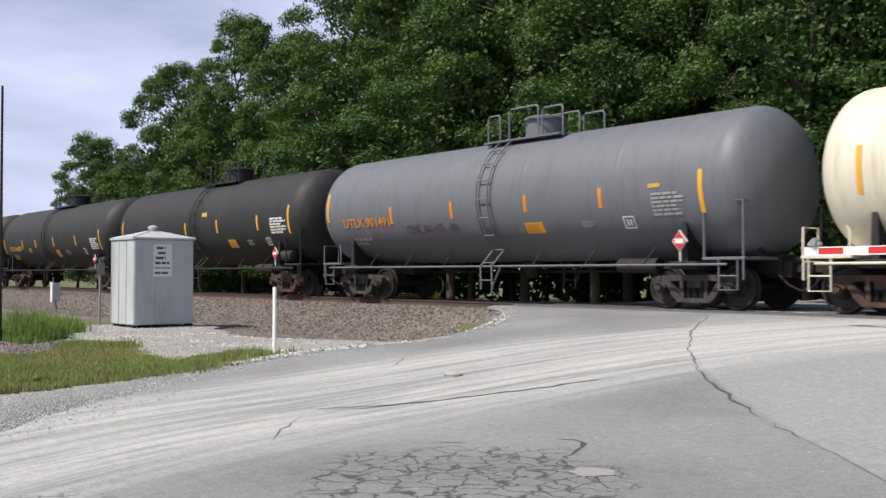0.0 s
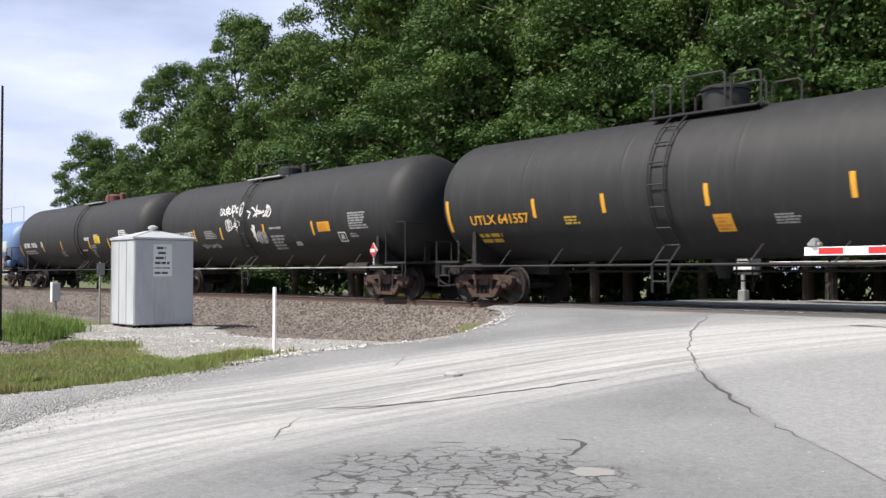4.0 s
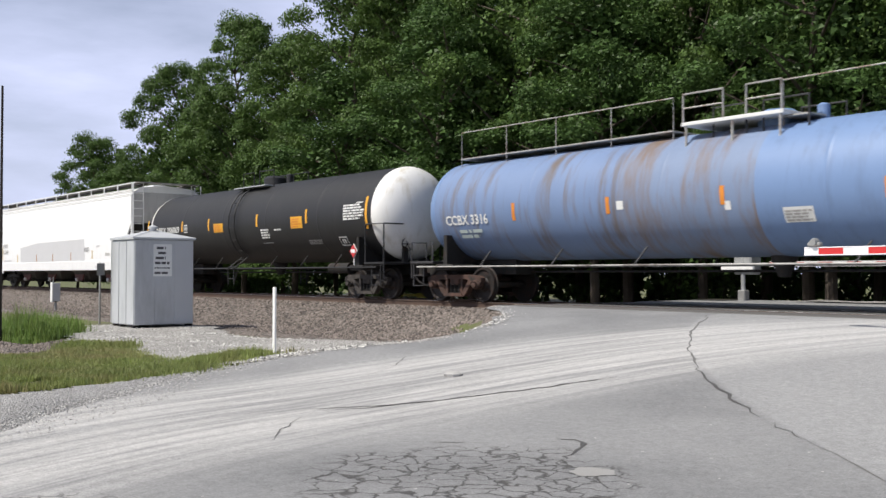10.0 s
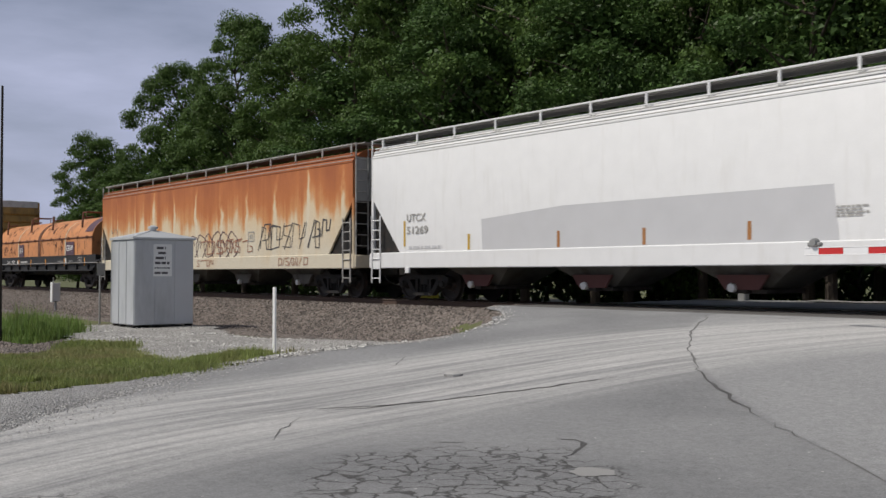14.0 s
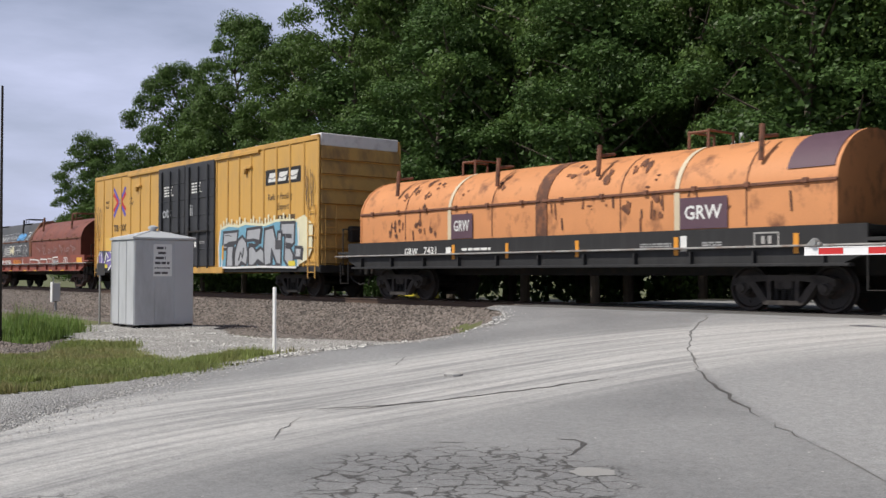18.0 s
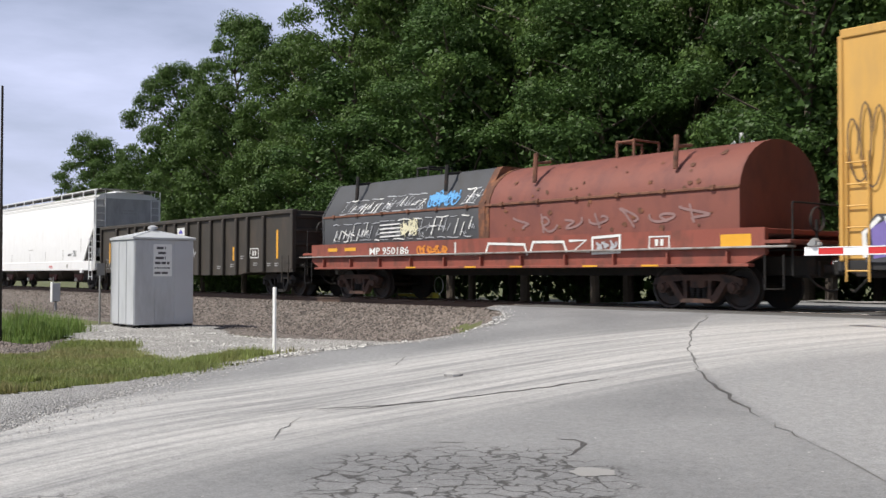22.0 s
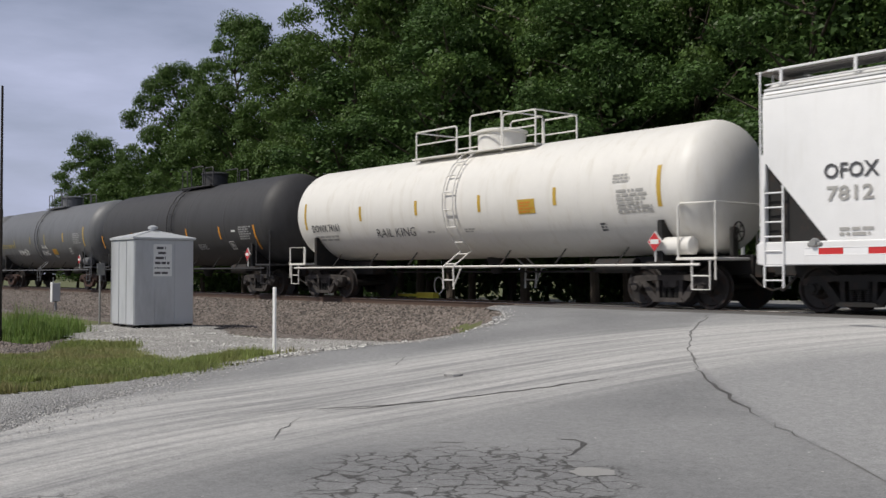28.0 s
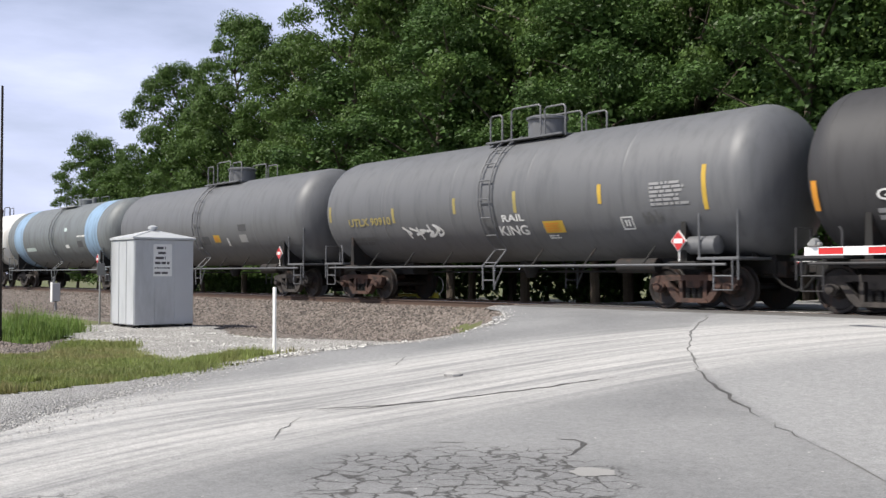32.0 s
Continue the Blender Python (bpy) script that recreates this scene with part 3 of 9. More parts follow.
M_AMBER = surface("amber_marking", (0.66, 0.28, 0.03), 0.5, 0, 0.15, 4, 60, 0.05)
M_PALE_MARK = surface("pale_green_white_panel", (0.50, 0.58, 0.56), 0.55, 0, 0.15, 5, 60, 0.05)
M_MID_GREY = surface("mid_grey_marking", (0.36, 0.35, 0.33), 0.6, 0, 0.2, 5, 60, 0.05)
M_DIM_MARK = surface("dim_marking", (0.11, 0.11, 0.11), 0.6, 0, 0.2, 5, 60, 0.05)
M_GALV_TRIM = surface("galvanised_walkway", (0.42, 0.41, 0.39), 0.5, 0.4, 0.15, 3, 50, 0.1, (0.2, 0.13, 0.09), 0.3, (1, 1, 1), 3)
M_WHITE_RAIL = surface("pale_worn_rail", (0.42, 0.41, 0.39), 0.6, 0, 0.2, 4, 50, 0.1, (0.1, 0.08, 0.07), 0.3, (1, 1, 1), 3)
P_BLACK = tank_paint("black_tank_paint", (0.0170, 0.0168, 0.0174), 0.66, 0.3, (0.026, 0.0255, 0.026))
P_BLACK2 = tank_paint("glossier_black_paint", (0.017, 0.017, 0.018), 0.55, 0.2, (0.024, 0.023, 0.023))
P_CHAR = tank_paint("charcoal_tank_paint", (0.040, 0.039, 0.041), 0.62, 0.3, (0.030, 0.029, 0.030))
P_GREY = tank_paint("grey_tank_paint", (0.135, 0.141, 0.158), 0.55, 0.25, (0.112, 0.116, 0.128))
P_GREY2 = tank_paint("dull_grey_tank_paint", (0.132, 0.135, 0.142), 0.52, 0.3, (0.104, 0.107, 0.112))
P_GREY3 = tank_paint("greenish_grey_tank_paint", (0.15, 0.165, 0.17), 0.55, 0.35, (0.11, 0.115, 0.118))
P_CREAM = tank_paint("cream_tank_paint", (0.66, 0.61, 0.49), 0.5, 0.2, (0.52, 0.46, 0.35))
P_IVORY = tank_paint("ivory_tank_paint", (0.74, 0.72, 0.675), 0.5, 0.15, (0.66, 0.63, 0.57))
P_BLUE = tank_paint("blue_tank_paint", (0.155, 0.240, 0.415), 0.5, 0.22, (0.13, 0.195, 0.33))
P_BLUE_RUSTY = surface("stained_blue_paint", (0.155, 0.222, 0.37), 0.55, 0, 0.12, 1, 30, 0.1, (0.14, 0.115, 0.10), 0.28, (1.9, 0.35, 0.22), 1.7)
P_BLUE_WORN = surface("rust_washed_blue_paint", (0.172, 0.228, 0.345), 0.6, 0, 0.15, 1, 30, 0.1, (0.18, 0.13, 0.10), 0.36, (1.5, 0.35, 0.25), 1.5)
P_PALEBLUE = tank_paint("pale_blue_paint", (0.24, 0.36, 0.50), 0.45, 0.3)
P_WHITE = tank_paint("white_tank_paint", (0.80, 0.79, 0.76), 0.45, 0.25, (0.62, 0.58, 0.50))


def scribble(car, side, pts_list, mat, w=0.07, name="graffiti"):
    for k, pts in enumerate(pts_list):
        part(name, ribbon(side, pts, w, 0.014 + 0.0003 * k), mat, car, "", False)


def tag_strokes(x, z, w, h, n, seed):
    """Loose looping spray lines inside a rectangle: they spell nothing."""
    rnd = random.Random(seed)
    out, step = [], w / n
    k = 0
    while k < n:
        run = min(n - k, rnd.choice((1, 2, 3)))
        turns, pts = run * rnd.uniform(0.9, 1.5), []
        ph, fat = rnd.uniform(0, 6.3), rnd.uniform(0.25, 0.5)
        for i in range(int(14 * turns) + 2):
            t = i / (14 * turns + 1)
            a = ph + 2 * math.pi * turns * t
            hh = h * (0.30 + 0.18 * math.sin(3.1 * t + ph))
            pts.append((x + step * (k + 0.2 + (run - 0.4) * t) + fat * step * math.cos(a), z + h * 0.5 + hh * math.sin(a * (1.0 if seed % 2 else 0.5))))
        out.append(pts)
        if rnd.random() < 0.5:
            xc = x + step * (k + run * 0.5)
            out.append([(xc - 0.3 * step, z + h * rnd.uniform(0.8, 1.0)), (xc + rnd.uniform(-0.3, 0.3) * step, z + h * rnd.uniform(0, 0.25))])
        k += run
    return out


def stripe(car, side, x, z0, z1, mat, w=0.11):
    part("reflector_stripe", patch(side, x - w / 2, x + w / 2, z0, z1), mat, car)


def spread_text(car, side, text, x0, x1, z, size, mat):
    """Writing that fills the run from x0 to x1."""
    g = letters(flat_side(0), text, 0, 0, 1.0, 0, 0.02)
    wide = max(p[0] for p in g.v) - SHIFT[0] or 1.0
    part("lettering", letters(side, text, x0, z, size, 0.018, 0.02, (x1 - x0) / wide / size), mat, car, "", False)


def print_bars(car, side, x0, x1, z0, z1, n, mat, seed):
    tagged(part("small_print" if n < 5 else "data_panel", bars(side, x0, x1, z0, z1, n, 0.012, None, seed, 0.35), mat, car), "lines of small stencilled print", "", "", "stuff")


def panel(car, side, x0, x1, z0, z1, mat):
    part("painted_panel", patch(side, x0, x1, z0, z1, 0.008), mat, car)


def marks_a(car, side, T, S, hb):
    stripe(car, side, -6.43, 2.15, 3.01, M_YELLOW)
    spread_text(car, side, "UTLX", -4.66, -4.48, 2.27, 0.18, M_YELLOW)


def marks_b(car, side, T, S, hb):
    stripe(car, side, -7.28, 2.31, 3.18, M_YELLOW)
    stripe(car, side, 6.48, 1.98, 2.86, M_YELLOW)
    stripe(car, side, -4.06, 2.14, 2.64, M_ORANGE_MARK)
    stripe(car, side, -1.4, 2.19, 2.63, M_ORANGE_MARK)
    stripe(car, side, 1.38, 2.23, 2.64, M_ORANGE_MARK)
    stripe(car, side, 3.78, 2.2, 2.66, M_ORANGE_MARK)
    spread_text(car, side, "UTLX 901491", -6.47, -4.16, 2.11, 0.25, M_ORANGE_MARK)
    print_bars(car, side, -6.28, -5.28, 1.59, 1.85, 2, M_GREY_MARK, 66)
    scribble(car, side, tag_strokes(-3.43, 1.85, 2.27, 0.23, 5, 3), M_PLUM, .03)
    warning_panel(car, side, 1.24, 1.72, 0.61, 0.26, M_YELLOW)
    print_bars(car, side, 3.1, 3.48, 1.81, 1.96, 4, M_GREY_MARK, 67)
    frame_mark(car, side, 4.33, 1.73, 0.32, 0.27)
    panel(car, side, 5.15, 5.47, 2.56, 2.65, M_DULL_YELLOW)
    print_bars(car, side, 5.21, 6.09, 1.97, 2.48, 6, M_GREY_MARK, 68)


def marks_c(car, side, T, S, hb):
    stripe(car, side, -7.32, 2.08, 2.96, M_YELLOW)
    stripe(car, side, 6.5, 2.06, 2.99, M_YELLOW)
    stripe(car, side, -4.2, 2.18, 2.63, M_YELLOW)
    stripe(car, side, -1.17, 2.23, 2.68, M_YELLOW)
    stripe(car, side, 1.44, 2.22, 2.7, M_YELLOW)
    stripe(car, side, 4.44, 2.23, 2.73, M_YELLOW)
    spread_text(car, side, "UTLX 901445", -6.63, -4.46, 1.96, 0.29, M_YELLOW)
    warning_panel(car, side, 2.07, 1.68, 0.56, 0.29, M_YELLOW)
    print_bars(car, side, 3.49, 3.88, 1.74, 1.94, 4, M_GREY_MARK, 67)
    frame_mark(car, side, 4.8, 1.71, 0.3, 0.26)
    print_bars(car, side, 5.31, 6.35, 2.09, 2.64, 6, M_WHITE_MARK, 68)
    panel(car, side, 0.23, 0.65, 2.86, 3.01, M_DULL_YELLOW)


def marks_d(car, side, T, S, hb):
    stripe(car, side, -7.63, 1.84, 2.64, M_YELLOW)
    stripe(car, side, 6.71, 1.84, 2.75, M_YELLOW)
    stripe(car, side, -4.44, 2.08, 2.53, M_YELLOW)
    stripe(car, side, -2.25, 2.1, 2.52, M_YELLOW)
    stripe(car, side, 0.51, 2.11, 2.56, M_YELLOW)
    stripe(car, side, 3.63, 2.09, 2.56, M_YELLOW)
    spread_text(car, side, "UTLX 641557", -6.79, -4.65, 1.99, 0.22, M_YELLOW)
    print_bars(car, side, -3.51, -3.01, 1.89, 2.1, 3, M_DULL_YELLOW, 68)
    print_bars(car, side, -6.64, -5.59, 1.54, 1.81, 2, M_DULL_YELLOW, 69)
    warning_panel(car, side, 0.56, 1.59, 0.43, 0.35, M_YELLOW)
    print_bars(car, side, 1.95, 2.51, 1.7, 1.91, 4, M_GREY_MARK, 70)
    frame_mark(car, side, 4.39, 1.68, 0.28, 0.27)
    print_bars(car, side, 5.55, 6.5, 1.89, 2.41, 6, M_WHITE_MARK, 71)


def marks_e(car, side, T, S, hb):
    stripe(car, side, -7.62, 1.87, 2.44, M_YELLOW)
    stripe(car, side, -4.79, 1.97, 2.4, M_YELLOW)
    stripe(car, side, -2.63, 1.98, 2.41, M_YELLOW)
    stripe(car, side, 0.48, 1.96, 2.42, M_YELLOW)
    stripe(car, side, 3.56, 1.97, 2.4, M_YELLOW)
    spread_text(car, side, "XOMX 110055", -7.0, -4.89, 2.11, 0.22, M_WHITE_MARK)
    print_bars(car, side, -7.03, -5.04, 1.84, 2.05, 2, M_GREY_MARK, 69)
    print_bars(car, side, -3.95, -3.04, 2.03, 2.34, 5, M_GREY_MARK, 70)
    scribble(car, side, tag_strokes(-4.43, 1.63, 1.47, 0.24, 5, 12), M_GREY_MARK, .04)
    scribble(car, side, tag_strokes(-2.56, 2.71, 1.66, 0.56, 6, 21), M_WHITE_MARK, .05)
    scribble(car, side, tag_strokes(-0.56, 2.61, 1.64, 0.46, 6, 22), M_WHITE_MARK, .05)
    scribble(car, side, tag_strokes(-2.16, 2.25, 1.04, 0.44, 4, 23), M_WHITE_MARK, .04)
    scribble(car, side, tag_strokes(-0.32, 1.72, 0.25, 0.82, 2, 24), M_WHITE_MARK, .07)
    scribble(car, side, tag_strokes(-0.14, 1.78, 0.74, 0.41, 4, 25), M_GREY_MARK, .06)
    print_bars(car, side, 0.88, 1.71, 2.23, 2.34, 1, M_GREY_MARK, 71)
    print_bars(car, side, 0.85, 1.75, 1.56, 2.06, 5, M_GREY_MARK, 72)
    panel(car, side, 2.27, 2.6, 1.66, 1.79, M_SILVER_MARK)
    warning_panel(car, side, 3.86, 2.06, 0.69, 0.3, M_YELLOW)
    frame_mark(car, side, 4.91, 1.72, 0.4, 0.29)
    print_bars(car, side, 5.62, 6.6, 2.08, 2.6, 7, M_GREY_MARK, 73)
    print_bars(car, side, 5.56, 5.98, 1.85, 1.99, 2, M_GREY_MARK, 74)


def marks_f(car, side, T, S, hb):
    stripe(car, side, -7.84, 1.72, 2.24, M_YELLOW)
    stripe(car, side, -4.19, 1.88, 2.34, M_YELLOW)
    stripe(car, side, -1.41, 1.9, 2.33, M_YELLOW)
    stripe(car, side, 2.37, 1.9, 2.31, M_YELLOW)
    stripe(car, side, 4.73, 1.89, 2.31, M_YELLOW)
    stripe(car, side, 7.0, 1.51, 2.34, M_YELLOW)
    spread_text(car, side, "XOMX 110050", -7.14, -5.03, 2.11, 0.24, M_WHITE_MARK)
    print_bars(car, side, -7.15, -4.83, 1.78, 2.01, 2, M_GREY_MARK, 70)
    frame_mark(car, side, -4.39, 2.12, 0.24, 0.25)
    print_bars(car, side, -1.78, -1.05, 1.61, 1.87, 4, M_GREY_MARK, 71)
    warning_panel(car, side, 3.08, 2.13, 0.71, 0.33, M_LEMON)
    print_bars(car, side, 3.08, 3.62, 2.49, 2.55, 1, M_WHITE_MARK, 72)
    print_bars(car, side, 1.87, 2.55, 2.29, 2.45, 2, M_WHITE_MARK, 73)
    print_bars(car, side, 1.23, 2.09, 1.82, 1.89, 1, M_WHITE_MARK, 74)
    print_bars(car, side, 2.53, 3.28, 1.92, 2.1, 2, M_GREY_MARK, 75)
    print_bars(car, side, 2.49, 2.93, 1.54, 1.89, 4, M_GREY_MARK, 76)
    frame_mark(car, side, 5.4, 1.61, 0.31, 0.27)
    print_bars(car, side, 6.07, 7.05, 2.16, 2.66, 6, M_WHITE_MARK, 77)
    print_bars(car, side, 6.01, 6.45, 2.04, 2.13, 1, M_GREY_MARK, 78)
    scribble(car, side, tag_strokes(4.99, 1.74, 0.36, 0.23, 3, 5), M_GREY_MARK, .03)
    panel(car, side, 6.23, 6.37, 1.71, 1.85, M_SILVER_MARK)
    print_bars(car, side, 5.39, 5.82, 1.5, 1.56, 1, M_GREY_MARK, 79)


def marks_g(car, side, T, S, hb):
    stripe(car, side, -6.92, 2.06, 2.49, M_ORANGE_MARK)
    stripe(car, side, -3.85, 2.08, 2.46, M_ORANGE_MARK)
    stripe(car, side, -0.82, 2.13, 2.51, M_ORANGE_MARK)
    stripe(car, side, 2.6, 2.07, 2.45, M_ORANGE_MARK)
    stripe(car, side, 5.81, 2.01, 2.41, M_ORANGE_MARK)
    stripe(car, side, 8.75, 1.69, 2.46, M_ORANGE_MARK)
    spread_text(car, side, "CCBX 3316", -9.55, -7.88, 2.03, 0.24, M_WHITE_MARK)
    print_bars(car, side, -9.08, -8.1, 1.68, 1.94, 2, M_PALE_MARK, 71)
    panel(car, side, -3.59, -3.4, 2.16, 2.35, M_WHITE_MARK)
    panel(car, side, -0.78, -0.64, 2.02, 2.2, M_WHITE_MARK)
    panel(car, side, 0.5, 1.13, 1.72, 2.01, M_WHITE_MARK)
    print_bars(car, side, 0.53, 1.11, 1.74, 1.97, 4, M_MID_GREY, 72)
    frame_mark(car, side, 6.88, 1.71, 0.36, 0.26)
    panel(car, side, 7.47, 8.82, 1.99, 2.6, M_PALE_MARK)
    print_bars(car, side, 7.62, 8.67, 2.01, 2.49, 7, M_WHITE_MARK, 73)
    panel(car, side, 8.27, 8.59, 1.68, 2.0, M_PURPLE_MARK)


def marks_h(car, side, T, S, hb):
    stripe(car, side, -8.45, 2.04, 2.94, M_YELLOW)
    stripe(car, side, -5.22, 2.37, 2.78, M_YELLOW)
    stripe(car, side, -2.95, 2.34, 2.79, M_YELLOW)
    stripe(car, side, 0.7, 2.36, 2.79, M_YELLOW)
    stripe(car, side, 3.92, 2.36, 2.81, M_YELLOW)
    stripe(car, side, 7.26, 2.07, 3.03, M_YELLOW)
    spread_text(car, side, "DPRX 256069", -7.67, -5.46, 2.36, 0.22, M_WHITE_MARK)
    print_bars(car, side, -7.58, -6.09, 1.96, 2.21, 2, M_GREY_MARK, 72)
    frame_mark(car, side, -5.03, 2.33, 0.28, 0.3)
    warning_panel(car, side, -2.54, 2.26, 0.73, 0.32, M_YELLOW)
    print_bars(car, side, 0.91, 1.51, 1.95, 2.29, 4, M_WHITE_MARK, 73)
    print_bars(car, side, 1.85, 2.47, 2.19, 2.27, 1, M_WHITE_MARK, 74)
    print_bars(car, side, 0.85, 1.65, 1.78, 1.83, 1, M_GREY_MARK, 75)
    warning_panel(car, side, 2.96, 2.22, 0.71, 0.38, M_YELLOW)
    print_bars(car, side, 3.79, 4.67, 1.69, 1.84, 3, M_GREY_MARK, 76)
    frame_mark(car, side, 5.57, 1.61, 0.44, 0.27)
    print_bars(car, side, 6.06, 7.19, 2.37, 2.86, 6, M_WHITE_MARK, 77)
    print_bars(car, side, 6.73, 7.19, 2.85, 2.91, 1, M_WHITE_MARK, 78)


def marks_p(car, side, T, S, hb):
    stripe(car, side, -7.3, 2.14, 2.96, M_DULL_YELLOW)
    stripe(car, side, -4.24, 2.3, 2.73, M_DULL_YELLOW)
    stripe(car, side, -1.55, 2.35, 2.75, M_DULL_YELLOW)
    stripe(car, side, 1.08, 2.32, 2.75, M_DULL_YELLOW)
    stripe(car, side, 3.77, 2.35, 2.77, M_DULL_YELLOW)
    stripe(car, side, 6.84, 2.17, 3.05, M_DULL_YELLOW)
    spread_text(car, side, "DOWX 74161", -6.98, -5.45, 2.05, 0.21, M_DARK_MARK)
    print_bars(car, side, -6.91, -5.51, 1.77, 1.96, 2, M_MID_GREY, 80)
    writing(car, side, "RAIL KING", -3.65, 1.80, 0.24, M_DARK_MARK, 1.15, 0.0, "graffiti", 0.25)
    print_bars(car, side, -1.24, -0.87, 1.85, 1.94, 1, M_MID_GREY, 81)
    print_bars(car, side, 0.34, 0.75, 1.83, 1.94, 2, M_MID_GREY, 82)
    warning_panel(car, side, 2.51, 2.2, 0.59, 0.35, M_DULL_YELLOW)
    print_bars(car, side, 5.56, 6.05, 2.75, 2.96, 3, M_MID_GREY, 83)
    print_bars(car, side, 5.67, 6.64, 2.08, 2.62, 6, M_MID_GREY, 84)
    print_bars(car, side, 5.03, 5.24, 1.71, 1.91, 3, M_DARK_MARK, 85)


def marks_q(car, side, T, S, hb):
    stripe(car, side, -7.57, 1.89, 2.44, M_AMBER)
    stripe(car, side, -4.23, 2.02, 2.46, M_AMBER)
    stripe(car, side, -1.71, 2.0, 2.41, M_AMBER)
    stripe(car, side, 1.04, 2.04, 2.47, M_AMBER)
    stripe(car, side, 3.76, 2.0, 2.45, M_AMBER)
    stripe(car, side, 6.34, 1.6, 2.43, M_AMBER)
    spread_text(car, side, "GATX 1556", -6.42, -4.54, 2.03, 0.19, M_WHITE_MARK)
    print_bars(car, side, -6.44, -5.09, 1.69, 1.93, 2, M_GREY_MARK, 81)
    frame_mark(car, side, -3.99, 2.02, 0.14, 0.21)
    print_bars(car, side, 0.41, 0.88, 1.7, 1.92, 4, M_WHITE_MARK, 82)
    print_bars(car, side, 1.71, 2.5, 1.66, 1.87, 4, M_GREY_MARK, 83)
    frame_mark(car, side, 4.29, 1.62, 0.34, 0.29)
    print_bars(car, side, 4.68, 5.06, 2.23, 2.33, 1, M_WHITE_MARK, 84)
    print_bars(car, side, 5.23, 6.19, 1.95, 2.43, 6, M_GREY_MARK, 85)
    print_bars(car, side, 4.85, 5.35, 1.52, 1.57, 1, M_GREY_MARK, 86)


def marks_r(car, side, T, S, hb):
    stripe(car, side, -7.2, 2.31, 2.77, M_FADED_YELLOW)
    stripe(car, side, -4.0, 2.17, 2.58, M_FADED_YELLOW)
    stripe(car, side, -1.31, 2.3, 2.71, M_FADED_YELLOW)
    stripe(car, side, 0.98, 2.23, 2.75, M_FADED_YELLOW)
    stripe(car, side, 3.73, 2.3, 2.73, M_DULL_YELLOW)
    stripe(car, side, 6.53, 2.04, 2.95, M_DULL_YELLOW)
    spread_text(car, side, "UTLX 90910", -6.24, -4.14, 2.14, 0.21, M_FADED_YELLOW)
    print_bars(car, side, -6.23, -5.03, 1.59, 1.85, 2, M_DIM_MARK, 82)
    scribble(car, side, tag_strokes(-3.63, 1.69, 1.68, 0.37, 5, 8), M_WHITE_MARK, .06)
    spread_text(car, side, "RAIL", 0.44, 1.24, 2.03, 0.16, M_WHITE_MARK)
    spread_text(car, side, "KING", 0.23, 1.27, 1.7, 0.22, M_WHITE_MARK)
    warning_panel(car, side, 1.82, 1.71, 0.65, 0.28, M_DULL_YELLOW)
    print_bars(car, side, 1.86, 2.23, 1.58, 1.68, 2, M_WHITE_MARK, 83)
    frame_mark(car, side, 4.23, 1.71, 0.33, 0.28)
    print_bars(car, side, 5.14, 6.14, 2.18, 2.7, 6, M_GREY_MARK, 84)
    scribble(car, side, tag_strokes(4.85, 1.79, 0.51, 0.31, 3, 4), M_DIM_MARK, .05)


def marks_s(car, side, T, S, hb):
    panel(car, side, 3.13, 3.7, 2.24, 2.47, M_DARK_MARK)
    panel(car, side, 3.1, 3.61, 1.85, 2.12, M_GREY_MARK)
    warning_panel(car, side, 1.13, 1.89, 0.47, 0.26, M_DULL_YELLOW)
    panel(car, side, 0.18, 0.75, 1.83, 2.12, M_DARK_MARK)
    frame_mark(car, side, 2.12, 1.75, 0.11, 0.27)


def marks_t(car, side, T, S, hb):
    panel(car, side, 3.36, 4.05, 2.01, 2.3, M_DARK_MARK)
    panel(car, side, 1.66, 2.13, 1.99, 2.15, M_WHITE_MARK)
    panel(car, side, -4.42, -2.91, 1.92, 2.1, M_PALE_MARK)
    print_bars(car, side, 3.44, 4.85, 2.48, 2.59, 1, M_WHITE_MARK, 84)
    panel(car, side, 1.69, 2.06, 2.8, 2.97, M_PALE_MARK)


M_TAN_MARK = surface("tan_marking", (0.36, 0.16, 0.05), 0.55, 0, 0.2, 5, 60, 0.05)


